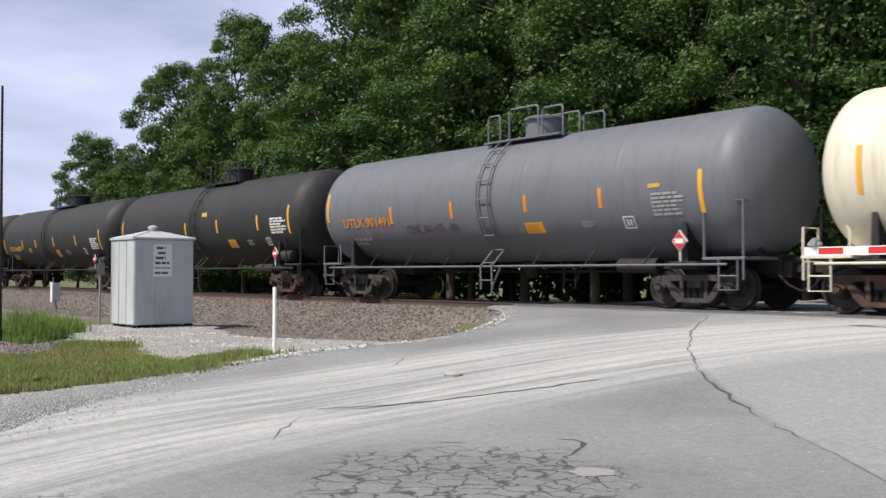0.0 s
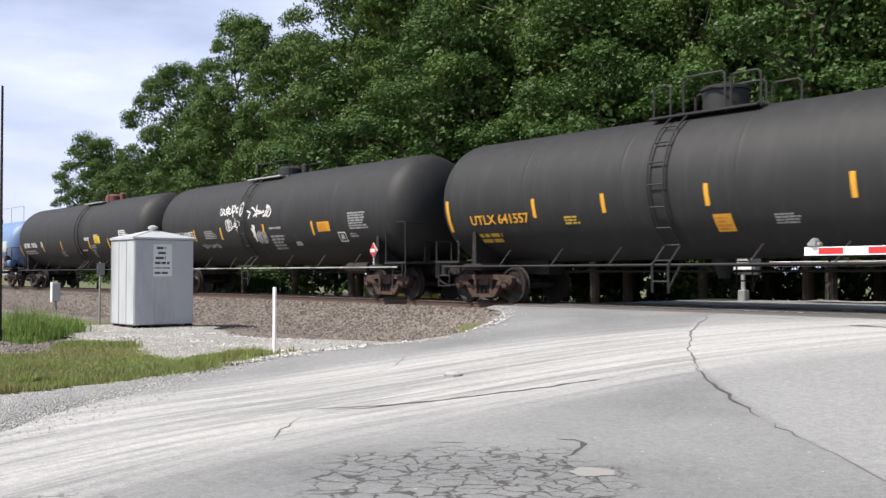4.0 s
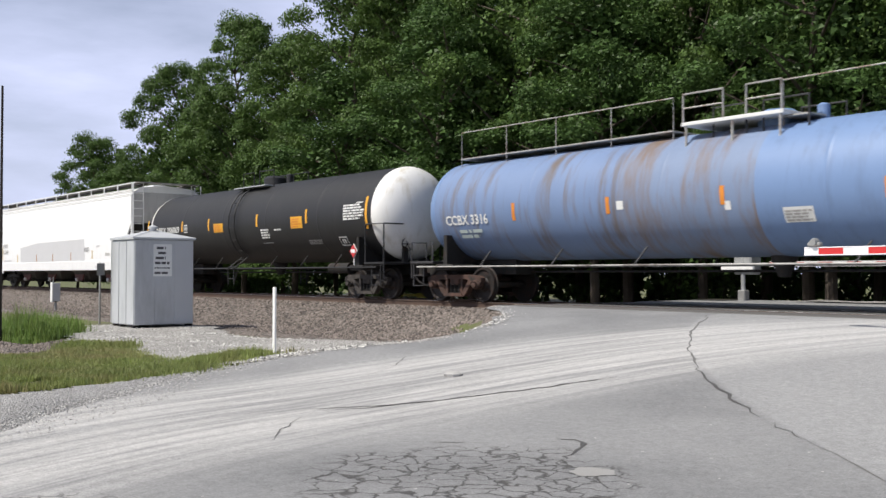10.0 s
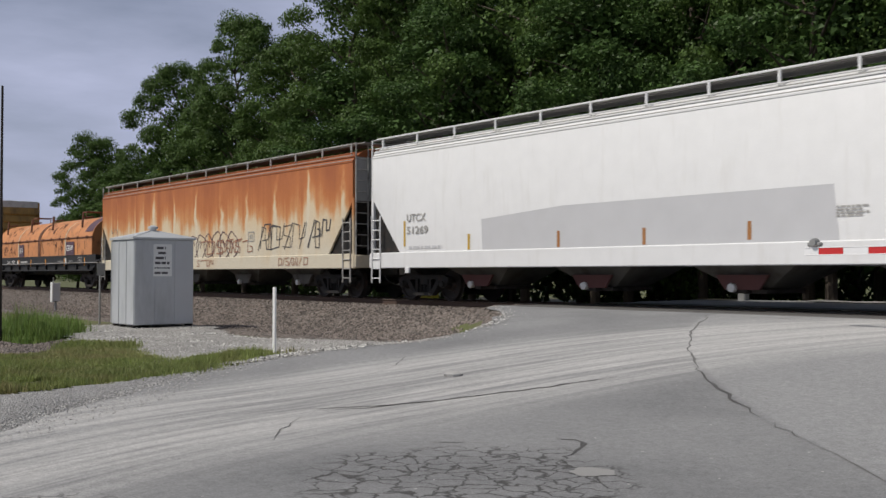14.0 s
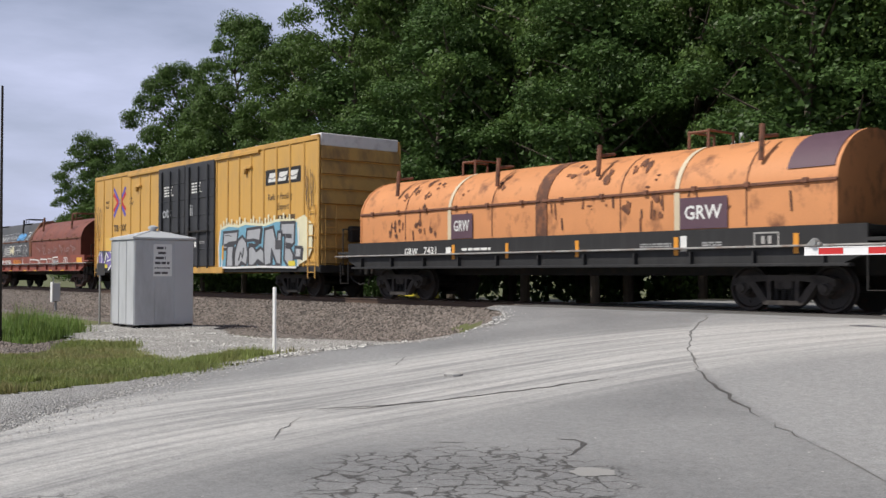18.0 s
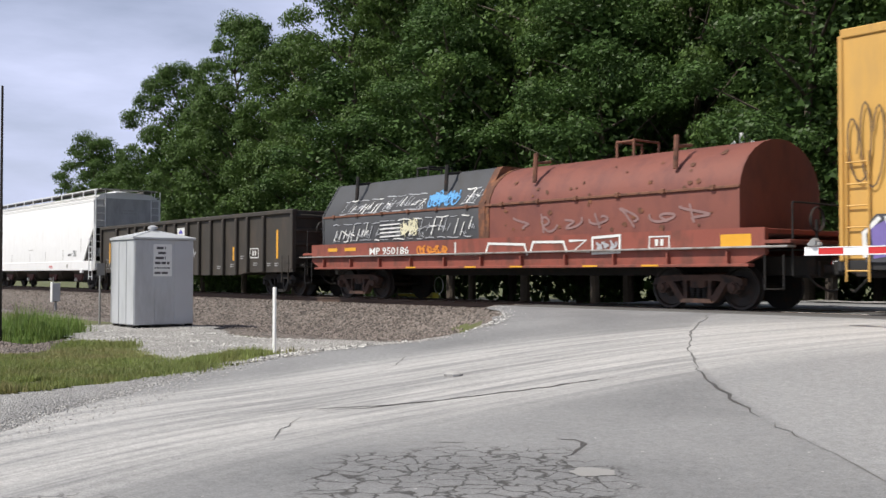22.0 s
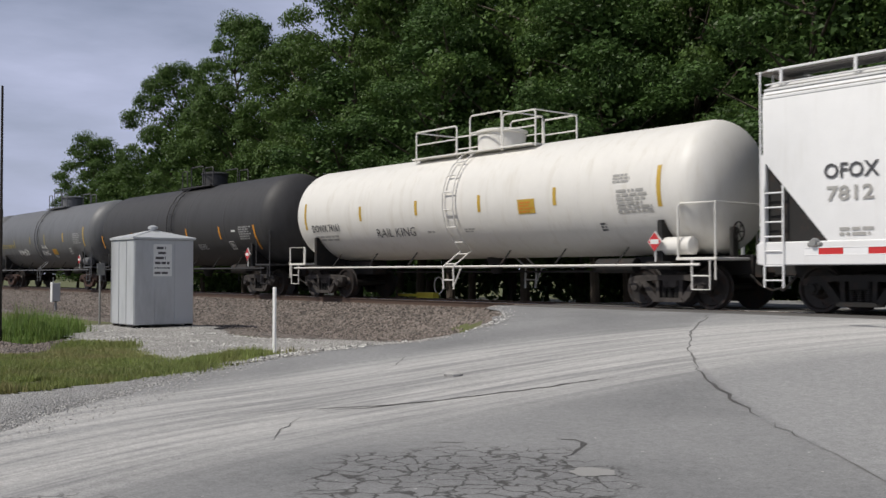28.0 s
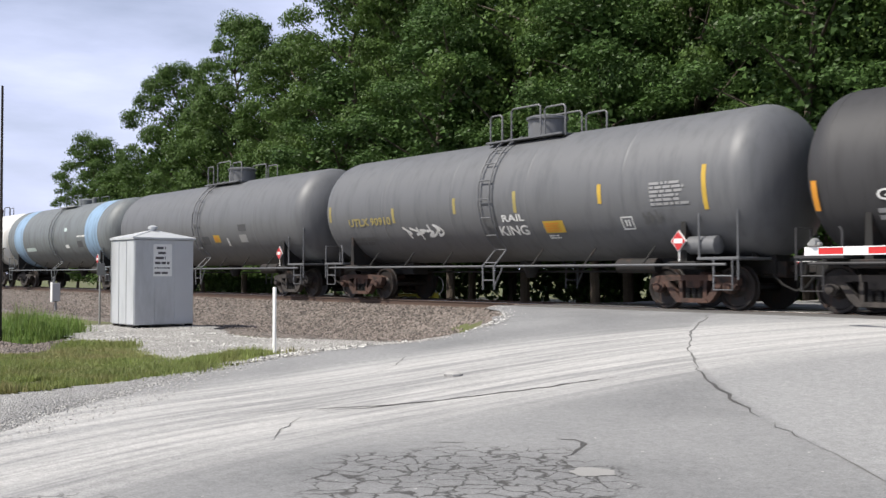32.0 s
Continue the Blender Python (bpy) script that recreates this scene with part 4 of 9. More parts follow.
def marks_i(car, side, B, z1):
    part("repainted_patch", Geo().add([side(-5.45, 1.34, 0.004), side(4.15, 1.34, 0.004), side(4.05, 2.36, 0.004), side(-2.68, 2.32, 0.004), side(-5.5, 2.12, 0.004)], [(0, 1, 2, 3, 4)]), M_PATCH_GREY, car, "light grey repainted patch")
    for x, a, b in ((-8.7, 1.5, 2.2), (-5.98, 1.36, 1.76), (-2.8, 1.36, 1.74), (-0.28, 1.36, 1.72), (2.3, 1.40, 1.76), (5.1, 1.42, 1.82)):
        stripe(car, side, x, a, b, M_DULL_YELLOW if x < -5.5 or x > 5 else M_TAN_MARK, 0.09)
    stripe(car, side, 8.1, 1.4, 2.3, M_DULL_YELLOW)
    print_bars(car, side, 4.1, 4.75, 1.76, 1.98, 4, M_MID_GREY, 4)
    print_bars(car, side, 5.6, 6.1, 1.95, 2.05, 2, M_PATCH_GREY, 5)
    print_bars(car, side, 6.7, 7.4, 1.56, 1.68, 2, M_MID_GREY, 6)
    frame_mark(car, side, 7.55, 1.68, 0.46, 0.28, M_DARK_MARK)
    spread_text(car, side, "UTCX", -8.6, -7.75, 2.18, 0.2, M_MID_GREY)
    spread_text(car, side, "51269", -8.6, -7.65, 1.84, 0.2, M_MID_GREY)
    print_bars(car, side, -8.5, -6.9, 1.42, 1.54, 1, M_PATCH_GREY, 7)
    low = flat_side(-1.63)
    print_bars(car, low, 5.6, 6.6, 0.98, 1.12, 2, M_PATCH_GREY, 8)
    for x in (-8.2, 8.1):
        part("end_fitting", Geo().box(x - 0.09, x + 0.09, -1.66, -1.60, 0.76, 0.92, 0.01), P_HOPPER, car)


def marks_j(car, side, B, z1):
    spread_text(car, side, "FPAX", -7.8, -6.98, 2.10, 0.24, M_DARK_MARK)
    spread_text(car, side, "200664", -7.75, -6.70, 1.80, 0.22, M_DARK_MARK)
    print_bars(car, side, -7.6, -6.8, 1.45, 1.66, 2, M_FADED_RED, 4)
    # spray-painted lamp on a plinth
    low = flat_side(-1.635)
    fill = ([(-6.5, 2.07), (-5.9, 1.88), (-5.48, 1.83), (-5.16, 1.86), (-4.98, 2.0), (-5.2, 1.67), (-5.42, 1.53), (-5.67, 1.58), (-6.06, 1.83)], [(-5.8, 1.90), (-5.67, 2.06), (-5.51, 2.12), (-5.29, 2.07), (-5.12, 1.92), (-5.5, 1.86)],
            [(-5.1, 1.80), (-4.92, 2.05), (-4.74, 2.14), (-4.53, 2.12), (-4.42, 1.51), (-4.62, 1.48), (-4.63, 1.92), (-4.77, 1.97)], [(-5.0, 1.56), (-4.92, 1.67), (-4.62, 1.64), (-4.60, 1.49)], [(-5.48, 1.5), (-5.23, 1.49), (-5.14, 1.36), (-5.61, 1.36)])
    for k, poly in enumerate(fill):
        part("graffiti_fill", Geo().add([side(x, z, 0.006 + 0.001 * k) for x, z in poly], [tuple(range(len(poly)))[::-1]]), M_CREAM_SPRAY, car)
    for pts, w in (([(-6.5, 2.09), (-6.2, 2.10), (-5.82, 1.90), (-5.5, 1.84), (-5.14, 1.87), (-4.94, 2.07), (-4.76, 2.18), (-4.53, 2.19), (-4.42, 2.08), (-4.36, 1.49)], 0.055), ([(-6.52, 2.08), (-6.06, 1.80), (-5.67, 1.55), (-5.42, 1.51), (-5.18, 1.66), (-4.98, 1.92)], 0.06),
                   ([(-5.8, 1.92), (-5.67, 2.08), (-5.51, 2.14), (-5.29, 2.10), (-5.09, 1.96)], 0.05), ([(-5.62, 2.17), (-5.42, 2.18)], 0.07), ([(-4.40, 2.05), (-4.33, 1.48), (-4.62, 1.45), (-5.0, 1.55), (-4.93, 1.68), (-4.82, 1.60)], 0.045),
                   ([(-4.98, 1.72), (-4.77, 1.95), (-4.63, 1.90), (-4.65, 1.62), (-4.83, 1.62)], 0.04), ([(-5.62, 1.37), (-5.48, 1.50)], 0.04), ([(-5.23, 1.50), (-5.12, 1.37)], 0.05)):
        part("graffiti_outline", ribbon(side, pts, w, 0.014), M_DARK_MARK, car, "", False)
    part("graffiti_plinth", patch(low, -5.92, -4.96, 1.13, 1.37, 0.003), M_DARK_MARK, car)
    part("graffiti_fill", patch(low, -5.86, -5.10, 1.17, 1.30, 0.006), M_CREAM_SPRAY, car)
    for k, (sd, x, z, w, h, n, m, t) in enumerate(((side, -4.22, 1.82, 0.55, 0.22, 3, M_DARK_MARK, 0.022), (side, -4.2, 1.50, 0.85, 0.26, 5, M_DARK_MARK, 0.024), (side, -9.0, 2.44, 0.72, 0.28, 3, M_DARK_MARK, 0.020), (side, -2.7, 1.55, 1.2, 0.6, 4, M_FAINT_RED, 0.03),
                                                   (side, -2.6, 1.62, 1.1, 0.5, 5, M_PLUM, 0.022), (low, -8.1, 1.13, 2.0, 0.20, 9, M_FAINT_RED, 0.022), (low, -4.8, 1.13, 0.35, 0.2, 2, M_FAINT_RED, 0.025), (low, -3.2, 1.14, 0.4, 0.18, 2, M_FAINT_RED, 0.022))):
        for st in tag_strokes(x, z, w, h, n, 50 + k):
            part("graffiti_stroke", ribbon(sd, st, t, 0.010 + 0.0007 * k), m, car, "", False)
    part("rust_streak", ribbon(side, [(-8.32, 2.55), (-8.25, 2.1), (-8.1, 1.6)], 0.09, 0.006), M_FAINT_RED, car)
    # overlapping bubble shapes in thin violet lines
    rnd = random.Random(4)
    for k in range(6):
        x, rr = -0.75 + k * 0.62, 0.34 + 0.08 * rnd.random()
        ph = rnd.uniform(0, 6)
        ring = [(x + rr * (1 + 0.16 * math.sin(2 * t + ph)) * math.cos(t), 1.74 + rr * 1.25 * (1 + 0.13 * math.sin(3 * t + ph)) * math.sin(t)) for t in [i * math.pi / 10 for i in range(21)]]
        part("graffiti_outline", ribbon(side, ring, 0.035, 0.010 + 0.001 * k), M_PLUM, car)
        inner = [(x + 0.3 * rr * math.cos(t + ph), 1.78 + 0.5 * rr * math.sin(t)) for t in [i * math.pi / 6 for i in range(8)]]
        part("graffiti_stroke", ribbon(side, inner, 0.03, 0.012), M_PLUM, car)
    part("yellow_sticker", patch(low, -1.75, -1.6, 1.08, 1.22, 0.006), M_YELLOW, car)
    # dense angular black strokes and smaller red ones towards the front end
    for k, (x, z, w, h, m, t) in enumerate(((4.2, 1.55, 3.4, 0.85, M_DARK_MARK, 0.035), (4.35, 1.6, 3.0, 0.75, M_DARK_MARK, 0.025), (7.8, 1.9, 0.6, 0.5, M_DARK_MARK, 0.05), (-0.2, 1.45, 3.2, 0.5, M_FAINT_RED, 0.04), (1.4, 1.5, 2.2, 0.4, M_FAINT_RED, 0.03))):
        for st in block_tag(x, z, w, h, 30 + k):
            part("graffiti_stroke", ribbon(side, st, t, 0.012 + 0.001 * k), m, car, "", False)
    for st in block_tag(5.6, 1.02, 1.6, 0.24, 44) + block_tag(-0.4, 1.02, 1.2, 0.22, 45):
        part("graffiti_stroke", ribbon(low, st, 0.025, 0.010), M_FAINT_RED, car, "", False)
    frame_mark(car, side, 3.5, 1.85, 0.42, 0.34, M_MID_GREY)


def marks_k(car, side, hoodside, B, z0, z1):
    hs = flat_side(-1.46)
    for x0, x1, x2 in ((-3.72, -3.58, -2.72), (3.68, 3.82, 4.98)):
        part("white_band", patch(hs, x0, x1, 1.64, 2.42, 0.012), M_CREAM_SPRAY, car)
        p = part("emblem_panel", patch(hs, x1, x2, 1.66, 2.30, 0.012), M_PLUM, car, "plum-coloured square emblem panel")
        spread_text(car, flat_side(-1.465), "GRW", x1 + 0.12, x2 - 0.12, 1.86, 0.27, M_WHITE_MARK)
    spread_text(car, side, "GRW", -5.55, -4.95, 1.26, 0.18, M_WHITE_MARK)
    spread_text(car, side, "7431", -4.70, -4.15, 1.28, 0.18, M_WHITE_MARK)
    print_bars(car, side, -3.1, -1.9, 1.34, 1.44, 1, M_WHITE_MARK, 3)
    print_bars(car, side, 2.8, 3.7, 1.30, 1.40, 2, M_GREY_MARK, 4)
    print_bars(car, side, 4.4, 5.0, 1.30, 1.40, 2, M_GREY_MARK, 5)
    panel(car, side, -3.75, -3.55, 1.24, 1.44, M_WHITE_MARK)
    panel(car, side, 3.86, 4.02, 1.20, 1.52, M_WHITE_MARK)
    for x in (-3.45, -1.39, 0.96, 3.75, 6.5):
        stripe(car, side, x, 1.12, 1.50, M_AMBER)
    frame_mark(car, side, 5.6, 1.24, 0.55, 0.3, M_MID_GREY)
    for x0, x1 in ((-3.72, -3.61), (3.68, 3.79)):
        part("white_band", patch(arched_hood, x0, x1, 2.40, 3.44, 0.016, None, 12), M_CREAM_SPRAY, car)
    part("end_patch", patch(arched_hood, 6.25, 7.22, 2.72, 3.46, 0.016, None, 10), M_PLUM, car, "dull plum repainted patch")
    for x in (-5.6, -2.0, 2.2, 5.4):
        part("hood_seam", patch(arched_hood, x - 0.015, x + 0.015, 1.68, 3.40, 0.010, None, 12), M_RUST_PATCH, car)
    rnd = random.Random(5)
    for k in range(30):
        xc = rnd.choice((rnd.uniform(-6.8, -0.5), rnd.uniform(0.4, 6.8), rnd.gauss(1.6, 0.8), rnd.gauss(-5.2, 0.5)))
        zc, flat = rnd.choice((rnd.uniform(1.75, 2.5), rnd.gauss(2.95, 0.2))), rnd.uniform(0.4, 2.2)
        if abs(xc) < 0.4:
            continue
        for q in range(rnd.randint(1, 4)):
            x, z, n, s = xc + rnd.gauss(0, 0.12), zc + rnd.gauss(0, 0.07), 11, rnd.uniform(0.02, 0.10)
            pts = [(x + s * rnd.uniform(0.45, 1.3) * math.cos(6.283 * i / n), z + s * flat * rnd.uniform(0.35, 1.2) * math.sin(6.283 * i / n)) for i in range(n)]
            part("rust_patch", Geo().add([arched_hood(px, min(pz, 3.4), 0.012 + 0.001 * q) for px, pz in pts], [tuple(range(n))]), M_RUST_PATCH, car, "", False)
    for k in range(22):
        x, z = rnd.uniform(-6.8, 6.8), rnd.uniform(1.9, 2.5)
        scribble(car, arched_hood, [[(x, z), (x + rnd.uniform(-0.04, 0.04), z - rnd.uniform(0.1, 0.4))]], M_RUST_PATCH, rnd.uniform(0.03, 0.07), "rust_run")


M_RUST_PATCH = surface("brown_rust_patch", (0.115, 0.05, 0.03), 0.85, 0, 0.35, 5, 40, 0.2, (0.25, 0.10, 0.045), 0.35, (1, 1, 1), 5)


def arched_hood(x, z, off=0.01):
    """A place on the near side of a rounded hood."""
    if z <= 2.37:
        return (x + SHIFT[0], -1.44 - off, z)
    a = math.asin(min(1.0, (z - 2.37) / 1.13))
    return (x + SHIFT[0], -(1.44 + off) * math.cos(a), 2.37 + (1.13 + off) * math.sin(a))


def angled_hood(x, z, off=0.01):
    """A place on the near side of a hood with a sloping upper part."""
    if z <= 2.52:
        return (x + SHIFT[0], -1.46 - off, z)
    return (x + SHIFT[0], -1.46 - off + (z - 2.52) * 0.62, z + off * 0.5)


def block_tag(x, z, w, h, seed):
    """Angular outlined spray shapes in a row: they spell nothing."""
    rnd = random.Random(seed)
    kinds = [[(0, 0), (0.05, 1), (0.5, 0.95), (0.55, 0.35), (0.9, 0.4), (1, 1)], [(0, 1), (0, 0), (0.8, 0.05), (0.75, 0.45), (0.3, 0.5)], [(0, 0), (0.4, 1), (0.85, 0.98), (1, 0), (0.65, 0.02), (0.55, 0.4), (0.3, 0.38)],
             [(0.9, 1), (0, 0.95), (0.05, 0.55), (0.85, 0.45), (0.9, 0), (0, 0.05)], [(0, 0), (0, 1), (0.9, 0.9), (0.9, 0.1), (0, 0)], [(0.1, 0.95), (1, 1)], [(0.2, 0), (0.6, 1)]]
    out = []
    end = x + w
    while x < end:
        lw = h * rnd.uniform(0.7, 1.3)
        out.append([(x + a * lw + 0.12 * b * h, z + b * h * rnd.uniform(0.94, 1.04)) for a, b in rnd.choice(kinds)])
        x += lw * rnd.uniform(0.95, 1.25)
    return out


def scrawl(x, z, w, h, seed):
    """Slanted stems, broken rules and short scrawls with their widths: they spell nothing."""
    rnd = random.Random(seed)
    out = []
    for zz in (z + 0.02, z + h):
        a = x
        while a < x + w:
            b = min(x + w, a + rnd.uniform(0.2, 0.6))
            out.append(([(a, zz + rnd.uniform(-0.02, 0.02)), ((a + b) / 2, zz + rnd.uniform(-0.025, 0.025)), (b, zz + rnd.uniform(-0.02, 0.02))], rnd.uniform(0.015, 0.035)))
            a = b + rnd.uniform(0.02, 0.25)
    a = x + 0.05
    while a < x + w:
        lo, hi = z + h * rnd.uniform(0, 0.4), z + h * rnd.uniform(0.6, 1.0)
        out.append(([(a, lo), (a + 0.10 + 0.2 * (hi - lo), hi)], rnd.uniform(0.015, 0.045)))
        if rnd.random() < 0.6:
            out.append(([(a + rnd.uniform(-0.1, 0.2), z + h * rnd.uniform(0.3, 0.7)), (a + rnd.uniform(0.1, 0.4), z + h * rnd.uniform(0.3, 0.7))], rnd.uniform(0.015, 0.04)))
        if rnd.random() < 0.5:
            p, q = a + rnd.uniform(0, 0.2), z + h * rnd.uniform(0.15, 0.6)
            out.append(([(p + 0.05 * i + rnd.uniform(-0.03, 0.03), q + (0.07 if i % 2 else -0.05) * rnd.uniform(0.4, 1.3)) for i in range(5)], 0.022))
        a += rnd.uniform(0.13, 0.36)
    return out


def marks_m(car, side, hoodside, B, z0, z1):
    hs = flat_side(-1.47)
    spread_text(car, side, "MP 950186", -5.2, -3.3, 1.30, 0.19, M_WHITE_MARK)
    scribble(car, side, tag_strokes(-2.9, 1.25, 1.3, 0.25, 5, 3), M_ORANGE_MARK, 0.05)
    line = [[(-1.3, 1.55), (-1.3, 1.25), (-0.3, 1.25)], [(-0.1, 1.25), (0.0, 1.5), (1.3, 1.45), (1.4, 1.2)], [(1.5, 1.25), (1.6, 1.5), (2.6, 1.48), (2.7, 1.25)], [(2.8, 1.5), (3.3, 1.5), (2.9, 1.25), (3.4, 1.25)], [(3.5, 1.2), (3.5, 1.55)], [(3.5, 1.2), (4.3, 1.22), (4.3, 1.58), (3.5, 1.55)]]
    scribble(car, side, line, M_WHITE_MARK, 0.06)
    scribble(car, side, tag_strokes(3.6, 1.28, 0.6, 0.2, 3, 4), M_SILVER_MARK, 0.05)
    for x0, x1 in ((-7.4, -6.9), (-6.5, -5.9)):
        panel(car, side, x0, x1, 1.42, 1.52, M_YELLOW)
    panel(car, side, 6.9, 7.6, 1.28, 1.52, M_YELLOW)
    low = flat_side(-1.60)
    for x in (-3.1, -0.6, 1.1, 3.5, 5.2):
        panel(car, low, x - 0.22, x + 0.22, 0.895, 0.935, M_YELLOW)
    frame_mark(car, side, 5.1, 1.26, 0.55, 0.28)
    # broken pale outlines and scrawls sprayed over the slate hood, in two rows
    for k, (x, z, w, h) in enumerate(((-6.8, 2.50, 1.9, 0.42), (-4.7, 2.50, 1.9, 0.46), (-1.15, 2.54, 0.55, 0.42), (-7.15, 1.70, 2.4, 0.52), (-4.7, 1.70, 2.0, 0.56), (-2.6, 1.70, 1.9, 0.56))):
        for st, t in scrawl(x, z, w, h, 60 + k):
            part("graffiti_stroke", ribbon(angled_hood, st, t, 0.02), M_WHITE_MARK if t > 0.03 else M_SILVER_MARK, car, "", False)
    for k in range(4):
        part("graffiti_stroke", ribbon(angled_hood, [(-4.7, 1.80 + 0.11 * k), (-3.75, 1.82 + 0.11 * k)], 0.04, 0.022), M_WHITE_MARK, car, "", False)
        for st in tag_strokes(-3.7, 1.78 + 0.05 * k, 0.75, 0.34, 4, 80 + k):
            part("graffiti_stroke", ribbon(angled_hood, st, 0.03, 0.024), M_CREAM_MARK, car, "", False)
    for k in range(3):
        for st in tag_strokes(-2.6, 2.54 + 0.05 * k, 1.25, 0.36, 5, 91 + k):
            part("graffiti_stroke", ribbon(angled_hood, st, 0.045, 0.024), M_BLUE_MARK, car, "", False)
    for k, x in enumerate((0.9, 1.7, 2.5, 3.4, 4.2, 5.2, 6.0)):
        for st in tag_strokes(x, 1.72, 0.6, 0.46, 1, 70 + k):
            part("graffiti_stroke", ribbon(arched_hood, st, 0.055, 0.014), M_FADED_ROSE, car, "", False)
    rnd = random.Random(9)
    for k in range(40):
        x, z, s = rnd.uniform(0.3, 6.8), rnd.uniform(1.7, 3.3), rnd.uniform(0.03, 0.09)
        pts = [(x + s * rnd.uniform(0.5, 1.3) * math.cos(6.283 * i / 8), z + s * rnd.uniform(0.4, 1.0) * math.sin(6.283 * i / 8)) for i in range(8)]
        part("rust_patch", Geo().add([arched_hood(px, pz, 0.012) for px, pz in pts], [tuple(range(8))]), M_RUST_PATCH, car, "", False)


M_FADED_ROSE = surface("faded_rose_spray", (0.25, 0.15, 0.14), 0.65, 0, 0.25, 3, 50, 0.05)


def marks_o(car, side, B, z1):
    spread_text(car, side, "OFOX", -8.2, -7.15, 2.46, 0.26, M_DARK_MARK)
    spread_text(car, side, "7812", -8.15, -7.25, 2.06, 0.25, M_MID_GREY)
    print_bars(car, side, -7.9, -7.2, 1.42, 1.6, 2, M_MID_GREY, 3)
    print_bars(car, side, -0.3, 0.5, 1.95, 2.02, 1, M_MID_GREY, 4)
    print_bars(car, side, 5.7, 6.3, 1.60, 1.72, 2, M_DARK_MARK, 5)
    frame_mark(car, side, 6.4, 1.58, 0.42, 0.26, M_DARK_MARK)
    for x, a, b in ((-6.4, 1.38, 1.75), (-3.2, 1.38, 1.8), (-0.1, 1.38, 1.8), (2.4, 1.38, 1.85), (5.0, 1.42, 1.9), (7.45, 1.75, 2.4)):
        stripe(car, side, x, a, b, M_MID_GREY, 0.05)
    low = flat_side(-1.63)
    for x, w in ((-5.2, 0.3), (3.05, 0.5)):
        p = part("red_plate", patch(low, x, x + w, 1.02, 1.14, 0.006), M_RED, car)
        part("plate_line", patch(low, x + 0.06, x + w - 0.06, 1.06, 1.10, 0.012), M_WHITE_MARK, p)
    part("shield_emblem", Geo().add([low(5.55, 1.20, 0.006), low(5.55, 1.08, 0.006), low(5.67, 0.98, 0.006), low(5.79, 1.08, 0.006), low(5.79, 1.20, 0.006)], [(0, 1, 2, 3, 4)]), M_MID_GREY, car)
    print_bars(car, low, -7.6, -6.0, 1.10, 1.16, 1, M_MID_GREY, 9)
    part("jacking_pad", Geo().box(7.7, 8.0, -1.68, -1.58, 0.78, 0.98, 0.02), P_HOPPER, car)


M_SLATE_BLUE = surface("slate_blue_marking", (0.10, 0.13, 0.24), 0.55, 0, 0.15, 5, 60, 0.05)
M_PATCH_GREY = surface("patch_grey", (0.56, 0.56, 0.57), 0.55, 0, 0.06, 2, 40, 0.05)
M_WALK = surface("roof_walk_grating", (0.16, 0.15, 0.14), 0.7, 0.3, 0.2, 3, 60, 0.3)
M_OXIDE_DOME = surface("oxide_dome_paint", (0.16, 0.06, 0.05), 0.7, 0, 0.2, 3, 40, 0.1)


